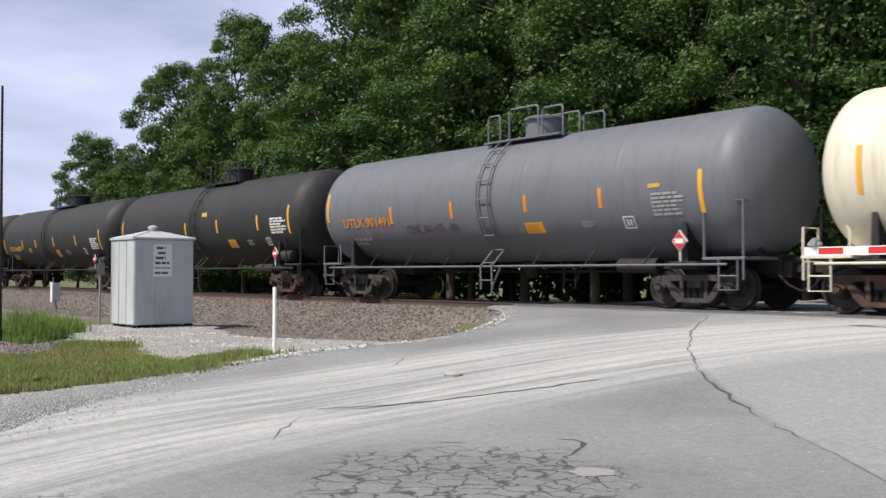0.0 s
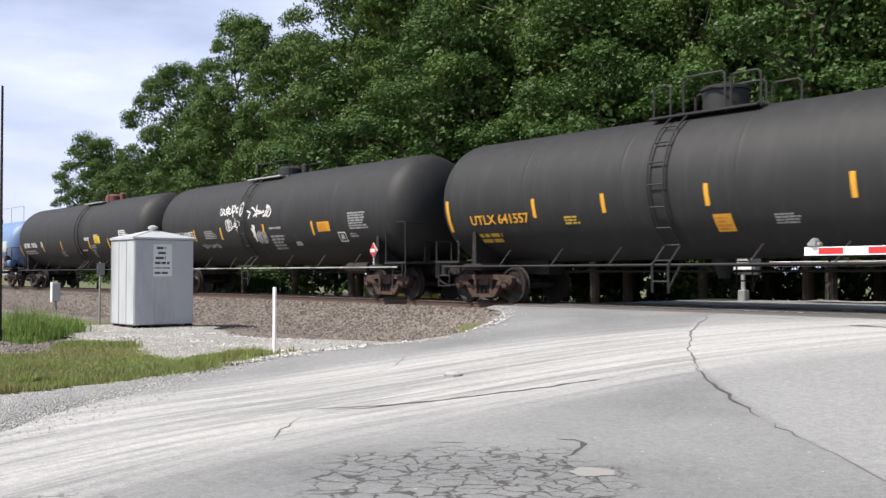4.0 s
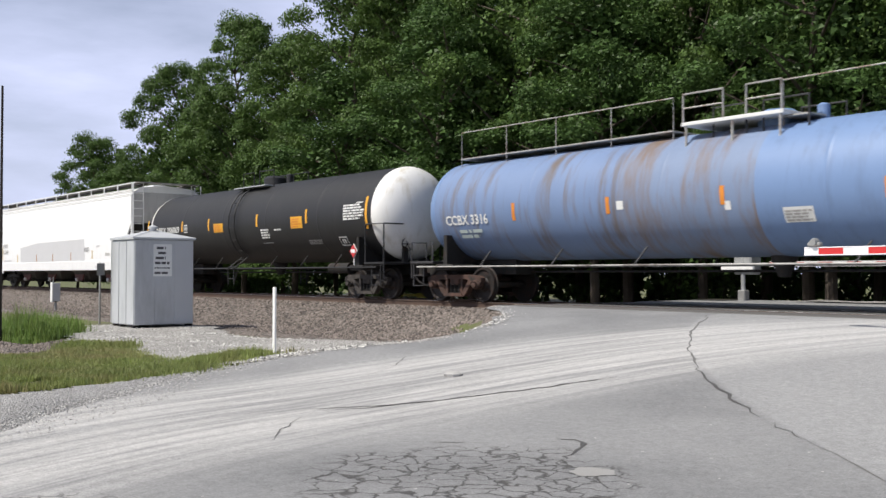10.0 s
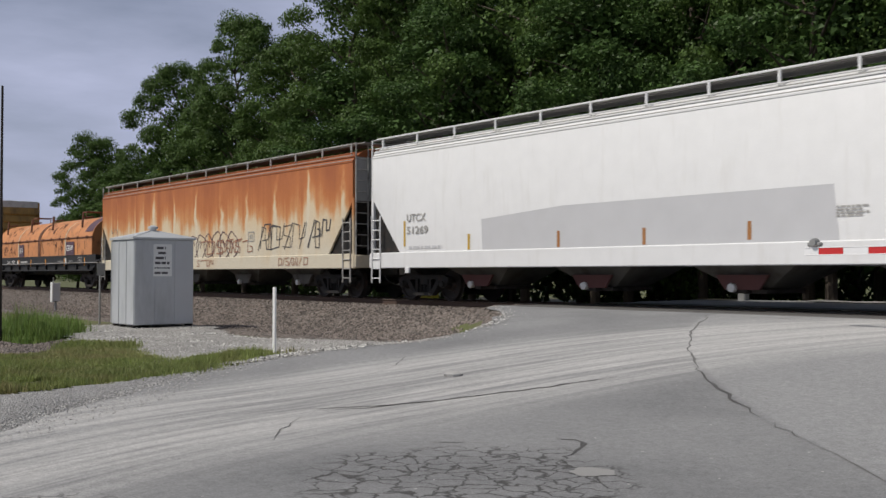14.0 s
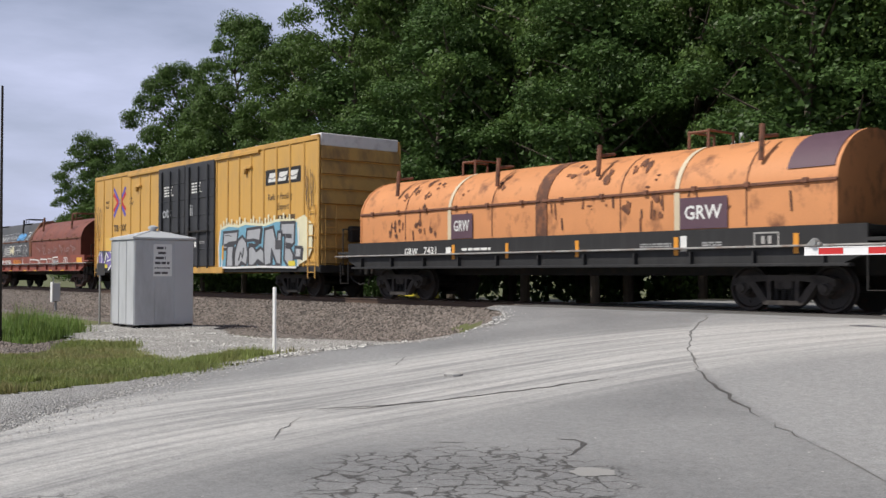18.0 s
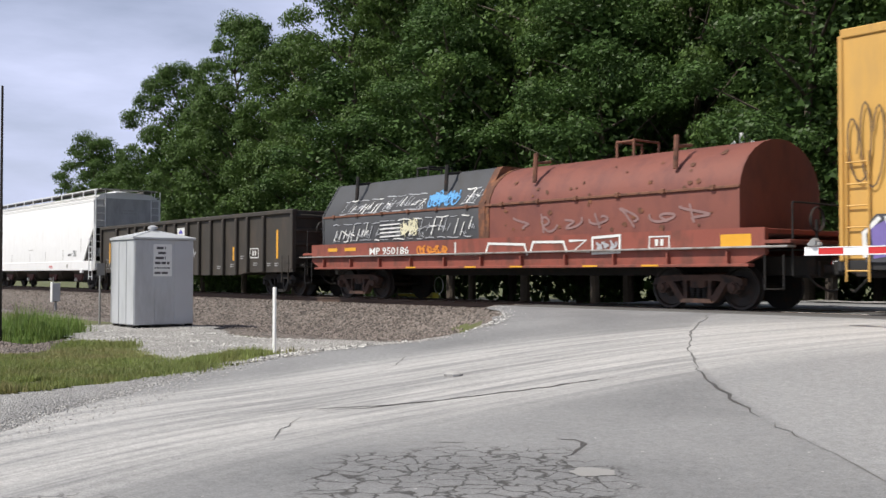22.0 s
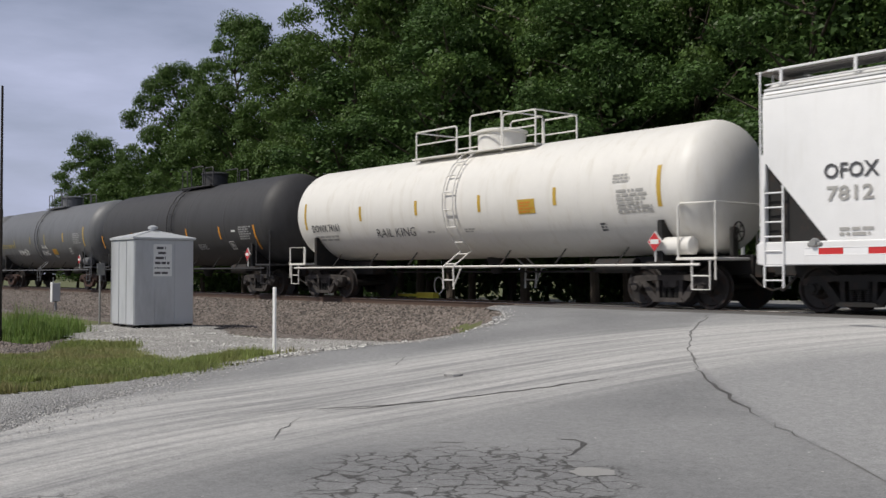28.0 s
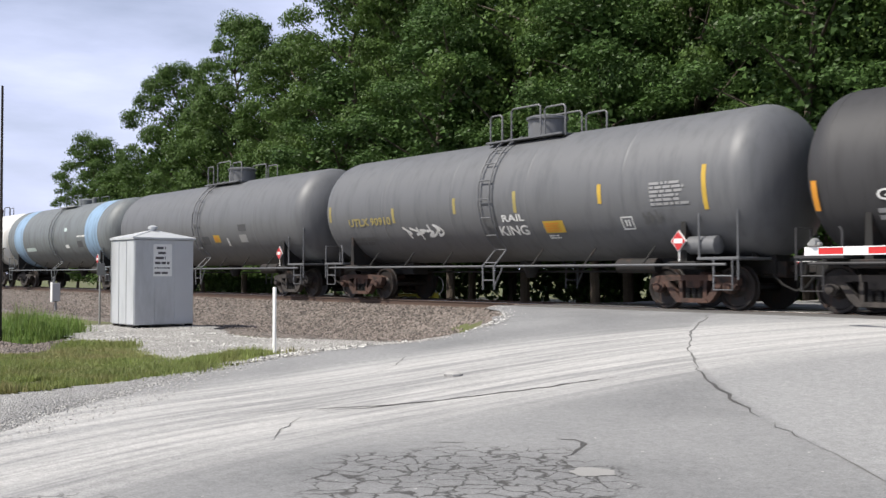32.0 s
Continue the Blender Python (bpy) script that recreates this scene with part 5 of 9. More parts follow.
def hopper_rust_paint():
    """Cream paint eaten by rust from the roof down, with runs below it."""
    m = bpy.data.materials.new("rust_run_hopper_paint")
    m.use_nodes = True
    n, l = m.node_tree.nodes, m.node_tree.links
    b = n["Principled BSDF"]
    co = n.new("ShaderNodeTexCoord").outputs["Object"]

    def noise(scale3, scale, detail=6):
        mp = n.new("ShaderNodeMapping")
        mp.inputs["Scale"].default_value = scale3
        l.new(co, mp.inputs["Vector"])
        k = n.new("ShaderNodeTexNoise")
        k.inputs["Scale"].default_value, k.inputs["Detail"].default_value, k.inputs["Roughness"].default_value = scale, detail, 0.6
        l.new(mp.outputs[0], k.inputs["Vector"])
        return k.outputs["Fac"]

    sep = n.new("ShaderNodeSeparateXYZ")
    l.new(co, sep.inputs[0])

    def math_node(op, a, c):
        k = n.new("ShaderNodeMath")
        k.operation = op
        for i, v in enumerate((a, c)):
            if isinstance(v, (int, float)):
                k.inputs[i].default_value = v
            else:
                l.new(v, k.inputs[i])
        return k.outputs[0]

    runs = noise((1.0, 1.0, 0.10), 1.6)
    blotch = noise((1, 1, 1), 0.7)
    z = math_node("ADD", sep.outputs[2], math_node("MULTIPLY", math_node("SUBTRACT", runs, 0.5), 3.4))
    z = math_node("ADD", z, math_node("MULTIPLY", math_node("SUBTRACT", blotch, 0.5), 1.2))
    saw = n.new("ShaderNodeMath")
    saw.operation = "PINGPONG"
    l.new(math_node("ADD", sep.outputs[0], math_node("MULTIPLY", noise((0.6, 0.6, 0.5), 1.3, 3), 0.9)), saw.inputs[0])
    saw.inputs[1].default_value = 0.98
    strip = n.new("ShaderNodeMapRange")
    strip.interpolation_type = "SMOOTHSTEP"
    l.new(saw.outputs[0], strip.inputs[0])
    strip.inputs[1].default_value, strip.inputs[2].default_value, strip.inputs[3].default_value, strip.inputs[4].default_value = 0.0, 0.16, 1.0, 0.0
    z = math_node("SUBTRACT", z, math_node("MULTIPLY", strip.outputs[0], math_node("MULTIPLY", math_node("LESS_THAN", sep.outputs[2], 4.02), 0.7)))
    rp = n.new("ShaderNodeValToRGB")
    mr = n.new("ShaderNodeMapRange")
    l.new(z, mr.inputs[0])
    mr.inputs[1].default_value, mr.inputs[2].default_value = 1.2, 4.2
    l.new(mr.outputs[0], rp.inputs["Fac"])
    el = rp.color_ramp.elements
    el[0].position, el[0].color = 0.0, (0.62, 0.56, 0.44, 1)
    el[1].position, el[1].color = 1.0, (0.31, 0.092, 0.030, 1)
    for pos, col in ((0.38, (0.60, 0.48, 0.32, 1)), (0.52, (0.52, 0.24, 0.09, 1)), (0.68, (0.42, 0.14, 0.042, 1))):
        e = el.new(pos)
        e.color = col
    fine = noise((1, 1, 1), 22, 4)
    mul = n.new("ShaderNodeMix")
    mul.data_type, mul.blend_type = "RGBA", "MULTIPLY"
    mul.inputs[0].default_value = 1
    l.new(rp.outputs[0], mul.inputs[6])
    l.new(math_node("ADD", math_node("MULTIPLY", fine, 0.4), 0.8), mul.inputs[7])
    l.new(mul.outputs[2], b.inputs["Base Color"])
    b.inputs["Roughness"].default_value = 0.75
    bp = n.new("ShaderNodeBump")
    bp.inputs["Strength"].default_value, bp.inputs["Distance"].default_value = 0.2, 0.01
    l.new(fine, bp.inputs["Height"])
    l.new(bp.outputs[0], b.inputs["Normal"])
    return m


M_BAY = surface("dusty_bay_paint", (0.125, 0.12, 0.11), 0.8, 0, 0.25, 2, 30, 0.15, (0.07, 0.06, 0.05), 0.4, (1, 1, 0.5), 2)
M_OUTLET = surface("red_outlet_gate", (0.11, 0.04, 0.036), 0.7, 0, 0.2, 3, 40, 0.1)
M_END_PAINT = surface("pale_grey_end_paint", (0.42, 0.415, 0.405), 0.65, 0, 0.15, 1.5, 30, 0.08, (0.32, 0.315, 0.305), 0.4, (1, 1, 0.35), 2)


# -- covered hopper --
def hopper_car(paint, label, gear=None, zt=4.35, marks=None, bays=4, dark=None, half_w=1.60, rails=None, cylinder=False):
    gear = gear or M_STEEL_DARK
    rails = rails or paint
    car = thing("covered_hopper_wagon", label, "railway wagon", "wagons of the freight train")
    length, hb = span()
    B = length / 2 - 0.50
    hw = half_w
    z0, z1 = 1.10, zt - 0.47
    e = 1.35                                     # reach of the slope sheets at the ends
    # body: side walls that lean in near the top, cut away at the ends below
    sec = [(-hw, 1.30), (-hw, z1), (-hw + 0.06, z1 + 0.12), (-hw + 0.16, zt - 0.28), (-hw + 0.42, zt - 0.10), (0, zt), (hw - 0.42, zt - 0.10), (hw - 0.16, zt - 0.28), (hw - 0.06, z1 + 0.12),
           (hw, z1), (hw, 1.30)]
    zs = 2.90                                    # where the slope sheet meets the end wall
    g = Geo()
    n = len(sec)
    ring_out = [(y, max(z, zs)) for y, z in sec]
    vs = [(-B, y, z) for y, z in ring_out] + [(-B + e, y, z) for y, z in sec] + [(B - e, y, z) for y, z in sec] + [(B, y, z) for y, z in ring_out]
    fs = []
    for k in range(3):
        for i in range(n - 1):
            fs.append((k * n + i, k * n + i + 1, (k + 1) * n + i + 1, (k + 1) * n + i))
        fs.append((k * n + n - 1, k * n, (k + 1) * n, (k + 1) * n + n - 1))
    fs += [tuple(range(n))[::-1], tuple(range(3 * n, 4 * n))]
    g.add(vs, fs)
    part("body", g, paint, car)
    for sy in (-1, 1):
        # top chord lines and bottom sill
        gg = Geo()
        for zz, tt in ((z1, 0.05), (z1 + 0.16, 0.04), (z1 + 0.27, 0.03)):
            y = sy * (hw + 0.012 - max(0, (zz - z1)) * 0.33)
            gg.box(-B, B, min(y, y - sy * 0.04), max(y, y - sy * 0.04), zz - tt / 2, zz + tt / 2, 0.008)
        part("top_chord", gg, paint, car)
        for zz in (z1 + 0.055, z1 + 0.20):
            y = sy * (hw + 0.004 - max(0, (zz - z1)) * 0.33)
            part("chord_gap", Geo().box(-B + 0.05, B - 0.05, min(y, y - sy * 0.03), max(y, y - sy * 0.03), zz - 0.011, zz + 0.011, 0.003), M_MID_GREY, car)
        part("side_sill", Geo().box(-B - 0.1, B + 0.1, min(sy * (hw - 0.1), sy * (hw + 0.03)), max(sy * (hw - 0.1), sy * (hw + 0.03)), 0.90, 1.34, 0.02), paint, car)
    # roof walk and its rails along both edges, hatches
    for sy in (-1, 1):
        part("roof_walk", Geo().box(-B + 0.1, B - 0.1, sy * (hw - 0.50) - 0.28, sy * (hw - 0.50) + 0.28, zt + 0.02, zt + 0.06, 0.005), M_WALK, car)
        part("roof_crosswalk", Geo().box(sy * (B + 0.0) - 0.3, sy * (B + 0.0) + 0.3, -hw + 0.22, hw - 0.22, zt + 0.065, zt + 0.10, 0.005), M_GALV_TRIM, car)
    for sy in (-1, 1):
        y = sy * (hw - 0.16)
        part("roof_rail", Geo().box(-B, B, y - 0.02, y + 0.02, zt + 0.06, zt + 0.105, 0.008), rails, car)
        for k in range(13):
            x = -B + 0.3 + k * (2 * B - 0.6) / 12
            part("rail_post", shared(("rail_post", paint.name, round(zt, 2)), lambda: Geo().box(-0.03, 0.03, -0.02, 0.02, 0, 0.36, 0.006), rails), rails, car).location = (x, y, zt - 0.26)
    part("loading_hatch", Geo().box(-B + 0.8, B - 0.8, -0.30, 0.30, zt - 0.02, zt + 0.09, 0.02), paint, car)
    # ends: posts, ladders, platforms
    for s in (-1, 1):
        x = s * B
        for sy in (-1, 1):
            y = sy * (hw - 0.05)
            part("corner_post", Geo().box(x - 0.05, x + 0.05, y - 0.05, y + 0.05, 1.1, zs + 0.1, 0.01), paint, car)
            lad = [(x - s * 0.0 - s * 0.25, sy * (hw + 0.05), z) for z in (0.48, zt - 0.05)]
            add_ladder("side_ladder", [lad[0], (lad[0][0], lad[0][1], 1.2), (lad[0][0], lad[0][1], 2.4)], 0.40, 0.022, 7, rails, car)
            g = Geo()
            yy = sy * (hw - 0.28)
            xx = x + s * 0.09
            for dy in (-0.22, 0.22):
                g.rod((xx, yy + dy, 1.0), (xx, yy + dy, zt + 0.06), 0.022, 6)
            for k in range(10):
                g.rod((xx, yy - 0.22, 1.25 + k * (zt - 1.3) / 10), (xx, yy + 0.22, 1.25 + k * (zt - 1.3) / 10), 0.016, 6)
            part("end_ladder", g, rails, car)
            yy = sy * (hw - 0.10)
            # black panel that puts the recess's deep shade into colour
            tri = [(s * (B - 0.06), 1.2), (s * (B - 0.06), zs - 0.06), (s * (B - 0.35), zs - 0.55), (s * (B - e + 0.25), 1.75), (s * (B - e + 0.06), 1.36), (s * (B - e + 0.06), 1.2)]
            part("bay_partition", Geo().slab(tri, yy - 0.02, yy + 0.02), M_STEEL_DARK, car, "black panel standing in for the shade under the sloping end")
            part("slope_brace", Geo().rod((x, sy * 1.1, 1.25), (s * (B - e + 0.1), sy * 1.1, 1.35), 0.05, 6), paint, car)
        part("end_platform", Geo().box(min(x, x - s * e), max(x, x - s * e), -hw + 0.12, hw - 0.12, 1.08, 1.18, 0.02), dark or paint, car)
        part("end_wall", Geo().box(min(x, x + s * 0.012), max(x, x + s * 0.012), -hw + 0.1, hw - 0.1, zs + 0.02, zt - 0.32, 0.004), M_END_PAINT, car, "pale grey end sheet")
        print_bars(car, lambda y, z, off: (x + s * (0.012 + off), y * s, z), -0.35, 0.45, zs + 0.62, zs + 0.86, 2, M_MID_GREY, 12)
        # dark cover over the sloping body paint, coloured for the shade below the end
        part("slope_sheet", Geo().slab([(s * (B + 0.014), zs + 0.01), (s * (B - e + 0.02), 1.30), (s * (B - e - 0.02), 1.33), (s * (B - 0.02), zs + 0.03)], -hw + 0.06, hw - 0.06), M_STEEL_DARK, car, "sloping sheet coloured dark for the shade under the end")
        for sy in (-1, 1):
            part("end_brace", Geo().rod((x - s * 0.1, sy * 0.75, 1.2), (x - s * 0.1, sy * 0.75, zs), 0.05, 6), M_STEEL_DARK, car)
        part("brake_valve", Geo().box(x - s * 0.45 - 0.15, x - s * 0.45 + 0.15, -1.1, -0.75, 1.5, 2.1, 0.04).rod((x - s * 0.4, -0.5, 1.75), (x - s * 0.4, 0.5, 1.75), 0.17, 12), M_BOGIE_GREY, car)
        part("end_sill", Geo().box(min(x - s * 0.02, x + s * 0.16), max(x - s * 0.02, x + s * 0.16), -hw, hw, 0.92, 1.30, 0.02), paint, car)
        part("center_sill", Geo().box(min(s * (B - 3.2), s * (B + 0.45)), max(s * (B - 3.2), s * (B + 0.45)), -0.3, 0.3, 0.70, 1.1, 0.02), M_STEEL_DARK, car)
    # discharge bays below the sill
    for k in range(bays):
        bay_w = (2 * B - 2 * e - 1.0) / bays
        xc = -B + e + 0.5 + bay_w * (k + 0.5)
        g = Geo()
        top, bot = bay_w * 0.48, 0.35
        vs = [(xc + a * top, b * 1.35, 1.32) for a, b in ((-1, -1), (1, -1), (1, 1), (-1, 1))] + [(xc + a * bot, b * 0.55, 0.42) for a, b in ((-1, -1), (1, -1), (1, 1), (-1, 1))]
        g.add(vs, [(0, 1, 5, 4), (1, 2, 6, 5), (2, 3, 7, 6), (3, 0, 4, 7), (4, 5, 6, 7), (0, 3, 2, 1)])
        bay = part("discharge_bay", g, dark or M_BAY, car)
        part("outlet_gate", Geo().box(xc - 0.42, xc + 0.42, -0.72, 0.72, 0.34, 0.44, 0.015).rod((xc, -0.9, 0.40), (xc, -0.7, 0.40), 0.07, 10), M_BOGIE_GREY, bay)
        part("outlet_frame", Geo().slab([(xc - 0.40, 0.42), (xc + 0.40, 0.42), (xc + 0.62, 0.72), (xc - 0.62, 0.72)], -0.98, -0.92), M_BAY if dark else M_OUTLET, bay)
        part("outlet_cap", Geo().turned([(-1.08, 0.02), (-1.06, 0.09), (-0.95, 0.09)], "y", (xc - 0.2, 0, 0.46), 10), M_WHITE_MARK, bay)
    if cylinder:
        part("air_reservoir", Geo().turned([(B - 1.25, 0.06), (B - 1.2, 0.2), (B - 0.3, 0.2), (B - 0.25, 0.06)], "x", (0, -1.15, 1.75), 16), paint, car)
    part("brake_gear", Geo().rod((B - 0.5, -0.7, 1.45), (B - 0.5, 0.5, 1.45), 0.16, 12).box(B - 0.6, B - 0.35, -0.5, 0.1, 1.2, 1.6, 0.03), M_STEEL_DARK, car)
    side = flat_side(-hw)
    if marks:
        marks(car, side, B, z1)
    add_bogies(car, hb, gear)
    add_coupler(car, length / 2)
    CARS.append(car)
    return car


# -- box wagon --
def box_car(paint, label):
    car = thing("box_wagon", label, "railway wagon", "wagons of the freight train")
    length, hb = span()
    B, hw, z0, z1 = length / 2 - 0.56, 1.57, 0.90, 5.06
    part("body", Geo().box(-B, B, -hw + 0.05, hw - 0.05, z0, z1, 0.03), paint, car)
    side = flat_side(-hw)
    d0, d1 = -2.38, 2.55                         # the doorway
    ridge = surface("boxcar_rib_paint", (0.56, 0.32, 0.08), 0.5, 0, 0.12, 1, 30, 0.1, (0.36, 0.22, 0.08), 0.25, (1, 1, 0.3), 2)
    # side sheets between ribs
    for sy in (-1, 1):
        xs = [-B + k * (d0 + B) / 7 for k in range(8)], [d1 + k * (B - d1) / 8 for k in range(9)]
        for seg in xs:
            for a, b in zip(seg, seg[1:]):
                part("side_panel", shared(("side_panel", round(b - a, 3)), lambda: Geo().box(0.025, b - a - 0.025, -0.03, 0.03, z0 + 0.1, z1 - 0.12, 0.012), paint), paint, car).location = (a, sy * (hw - 0.035), 0)
            for a in seg:
                part("side_rib", shared("side_rib", lambda: Geo().box(-0.05, 0.05, -0.025, 0.025, z0 + 0.06, z1 - 0.06, 0.02), ridge), ridge, car).location = (a, sy * (hw + 0.005), 0)
        part("top_chord", Geo().box(-B, B, min(sy * (hw - 0.08), sy * (hw + 0.03)), max(sy * (hw - 0.08), sy * (hw + 0.03)), z1 - 0.12, z1 + 0.05, 0.02), ridge, car)
        part("side_sill", Geo().box(-B, B, min(sy * (hw - 0.10), sy * (hw + 0.0)), max(sy * (hw - 0.10), sy * hw), z0 - 0.10, z0 + 0.08, 0.015), P_BLACK, car)
        part("door_track", Geo().box(d0 - 0.6, d1 + 0.6, min(sy * (hw - 0.02), sy * (hw + 0.07)), max(sy * (hw - 0.02), sy * (hw + 0.07)), z0 - 0.14, z0 + 0.10, 0.015), ridge, car)
        part("upper_door_track", Geo().box(d0 - 3.2, d1 + 3.2, min(sy * (hw - 0.02), sy * (hw + 0.08)), max(sy * (hw - 0.02), sy * (hw + 0.08)), z1 - 0.20, z1 - 0.08, 0.015), ridge, car)
    # end colour darker than the sides: grime, and the end's shade painted in
    end_paint = surface("dirty_shaded_boxcar_end_paint", (0.50, 0.30, 0.085), 0.65, 0, 0.15, 1.5, 30, 0.1, (0.24, 0.15, 0.06), 0.4, (1, 1, 0.4), 1.6)
    grey_door = surface("dark_door_paint", (0.032, 0.033, 0.038), 0.55, 0, 0.15, 2, 40, 0.12, (0.05, 0.05, 0.052), 0.25, (1, 1, 0.4), 2)
    mid = (d0 + d1) / 2
    for a, b in ((d0, mid), (mid, d1)):
        door = part("plug_door", Geo().box(a + 0.03, b - 0.03, -hw - 0.10, -hw + 0.02, z0 + 0.12, z1 - 0.14, 0.02), grey_door, car, "dark grey sliding door with locking bars")
        for k in range(3):
            x = a + (b - a) * (0.18 + 0.32 * k)
            part("locking_bar", Geo().rod((x, -hw - 0.15, z0 + 0.05), (x, -hw - 0.15, z1 - 0.3), 0.035, 8), grey_door, door)
        for k in range(1, 6):
            z = z0 + 0.12 + k * (z1 - z0 - 0.3) / 6
            part("door_rib", Geo().box(a + 0.05, b - 0.05, -hw - 0.12, -hw - 0.09, z - 0.02, z + 0.02, 0.008), grey_door, door)
        fs = flat_side(-hw - 0.10)
        part("door_notice", bars(fs, a + 0.62, a + 1.5, 3.78, 4.22, 4, 0.012, None, 11), M_WHITE_MARK, door)
        part("door_handle", Geo().box(a + 0.5, a + 0.56, -hw - 0.22, -hw - 0.14, 1.6, 2.5, 0.015).box(a + 0.35, b - 0.35, -hw - 0.20, -hw - 0.14, 2.28, 2.36, 0.015), M_STEEL_DARK, door)
        for x0, x1, za, zb, n in ((0.14, 0.36, 1.98, 2.2, 3), (1.3, 1.75, 1.86, 1.98, 2), (0.2, 0.5, 1.35, 1.44, 2)):
            part("door_stencil", bars(fs, a + x0, a + x1, za, zb, n, 0.012, None, 13, 0.35), M_GREY_MARK, door)
        part("door_placard", patch(fs, a + 0.86, a + 1.02, 1.74, 1.94, 0.012), M_WHITE_MARK, door)
        part("door_tag", letters(fs, "ots" if a < mid - 0.1 else "ii", a + 0.5, 2.95, 0.42, 0.03, 0.02, 1.05), M_SILVER_MARK, door, "", False)
        part("door_post", Geo().box(a + 0.40, a + 0.46, -hw - 0.13, -hw - 0.09, z0 + 0.2, z1 - 0.25, 0.012).box(b - 0.62, b - 0.56, -hw - 0.13, -hw - 0.09, z0 + 0.2, z1 - 0.25, 0.012), grey_door, door)
    # ends: pressed ribs
    for s in (-1, 1):
        for k in range(8):
            z = z0 + 0.16 + k * 0.47
            prof = [(z, 0.0), (z + 0.01, 0.10), (z + 0.30, 0.07), (z + 0.44, 0.0)]
            vs = [(s * (B + o), y, zz) for zz, o in prof for y in (-hw + 0.06, hw - 0.06)]
            part("end_rib", Geo().add(vs, [(2 * i, 2 * i + 1, 2 * i + 3, 2 * i + 2) for i in range(3)] + [(0, 2, 4, 6), (1, 7, 5, 3), (0, 6, 7, 1)]), end_paint, car)
        bx = s * (B + 0.2)
        part("brake_housing", Geo().box(bx - 0.12, bx + 0.12, -0.55, 0.15, 1.75, 2.25, 0.04).rod((bx, 0.35, 1.1), (bx, 0.35, 1.75), 0.03, 8), M_STEEL_DARK, car)
        part("brake_platform", Geo().box(bx - 0.14, bx + 0.14, -0.9, 0.9, 1.22, 1.27, 0.008), M_GALV_TRIM, car)
        part("end_sill", Geo().box(min(s * B, s * (B + 0.1)), max(s * B, s * (B + 0.1)), -hw, hw, z0 - 0.12, z0 + 0.12, 0.02), P_BLACK, car)
        part("center_sill", Geo().box(min(s * (B - 3), s * (B + 0.45)), max(s * (B - 3), s * (B + 0.45)), -0.28, 0.28, 0.68, 1.0, 0.02), M_STEEL_DARK, car)
        part("roof_end_cap", Geo().box(min(s * (B - 0.6), s * (B + 0.03)), max(s * (B - 0.6), s * (B + 0.03)), -hw + 0.07, hw - 0.07, z1 - 0.30, z1 + 0.10, 0.02), M_BARE, car, "bare aluminium end of the roof") if s > 0 else None
    part("roof", Geo().run([(-hw + 0.02, z1), (-hw + 0.02, z1 + 0.05), (0, z1 + 0.16), (hw - 0.02, z1 + 0.05), (hw - 0.02, z1)], -B + 0.02, B - 0.62), M_ALU, car, "galvanised corrugated roof")
    for k in range(14):
        x = -B + 0.9 + k * (2 * B - 2.4) / 13
        part("roof_rib", Geo().run([(-hw + 0.02, z1 + 0.04), (-hw + 0.02, z1 + 0.08), (0, z1 + 0.19), (hw - 0.02, z1 + 0.08), (hw - 0.02, z1 + 0.04)], x - 0.04, x + 0.04), M_ALU, car)
    for s in (-1, 1):
        add_ladder("side_ladder", [(s * (B - 0.32), -hw - 0.06, 0.6), (s * (B - 0.32), -hw - 0.06, 2.9)], 0.42, 0.02, 6, paint, car)
        part("end_ladder", Geo().rod((s * (B + 0.09), -hw + 0.2, 1.0), (s * (B + 0.09), -hw + 0.2, 2.9), 0.02, 6).rod((s * (B + 0.09), -hw + 0.6, 1.0), (s * (B + 0.09), -hw + 0.6, 2.9), 0.02, 6)
             .rod((s * (B + 0.09), -hw + 0.2, 1.6), (s * (B + 0.09), -hw + 0.6, 1.6), 0.018, 6).rod((s * (B + 0.09), -hw + 0.2, 2.2), (s * (B + 0.09), -hw + 0.6, 2.2), 0.018, 6), paint, car)
        part("door_stop", Geo().box(s * B * 0.5, s * B * 0.5 + 0.5, -hw - 0.09, -hw + 0.02, 4.36, 4.46, 0.02).box(s * B * 0.5, s * B * 0.5 + 0.14, -hw - 0.12, -hw + 0.02, 4.2, 4.42, 0.03), ridge, car)
    box_marks(car, side, B, d0, d1)
    add_bogies(car, hb, M_STEEL_DARK)
    add_coupler(car, length / 2)
    CARS.append(car)
    return car


M_BARE = surface("bare_aluminium_sheet", (0.74, 0.74, 0.73), 0.5, 0.1, 0.1, 2, 40, 0.1, (0.5, 0.5, 0.49), 0.25, (1, 1, 1), 2)
M_ALU = surface("galvanised_sheet", (0.55, 0.56, 0.56), 0.45, 0.6, 0.15, 2, 40, 0.1, (0.3, 0.29, 0.28), 0.3, (1, 1, 1), 2)


def blob(car, side, pts, fill, rim, w, off):
    """A filled sprayed shape with a rim line."""
    n = len(pts)
    g = Geo().add([side(x, z, off) for x, z in pts], [tuple(range(n))])
    ob = part("graffiti", g, fill, car, "", False)
    if rim:
        part("graffiti_rim", ribbon(side, pts + pts[:1], w, off + 0.002), rim, ob, "", False)


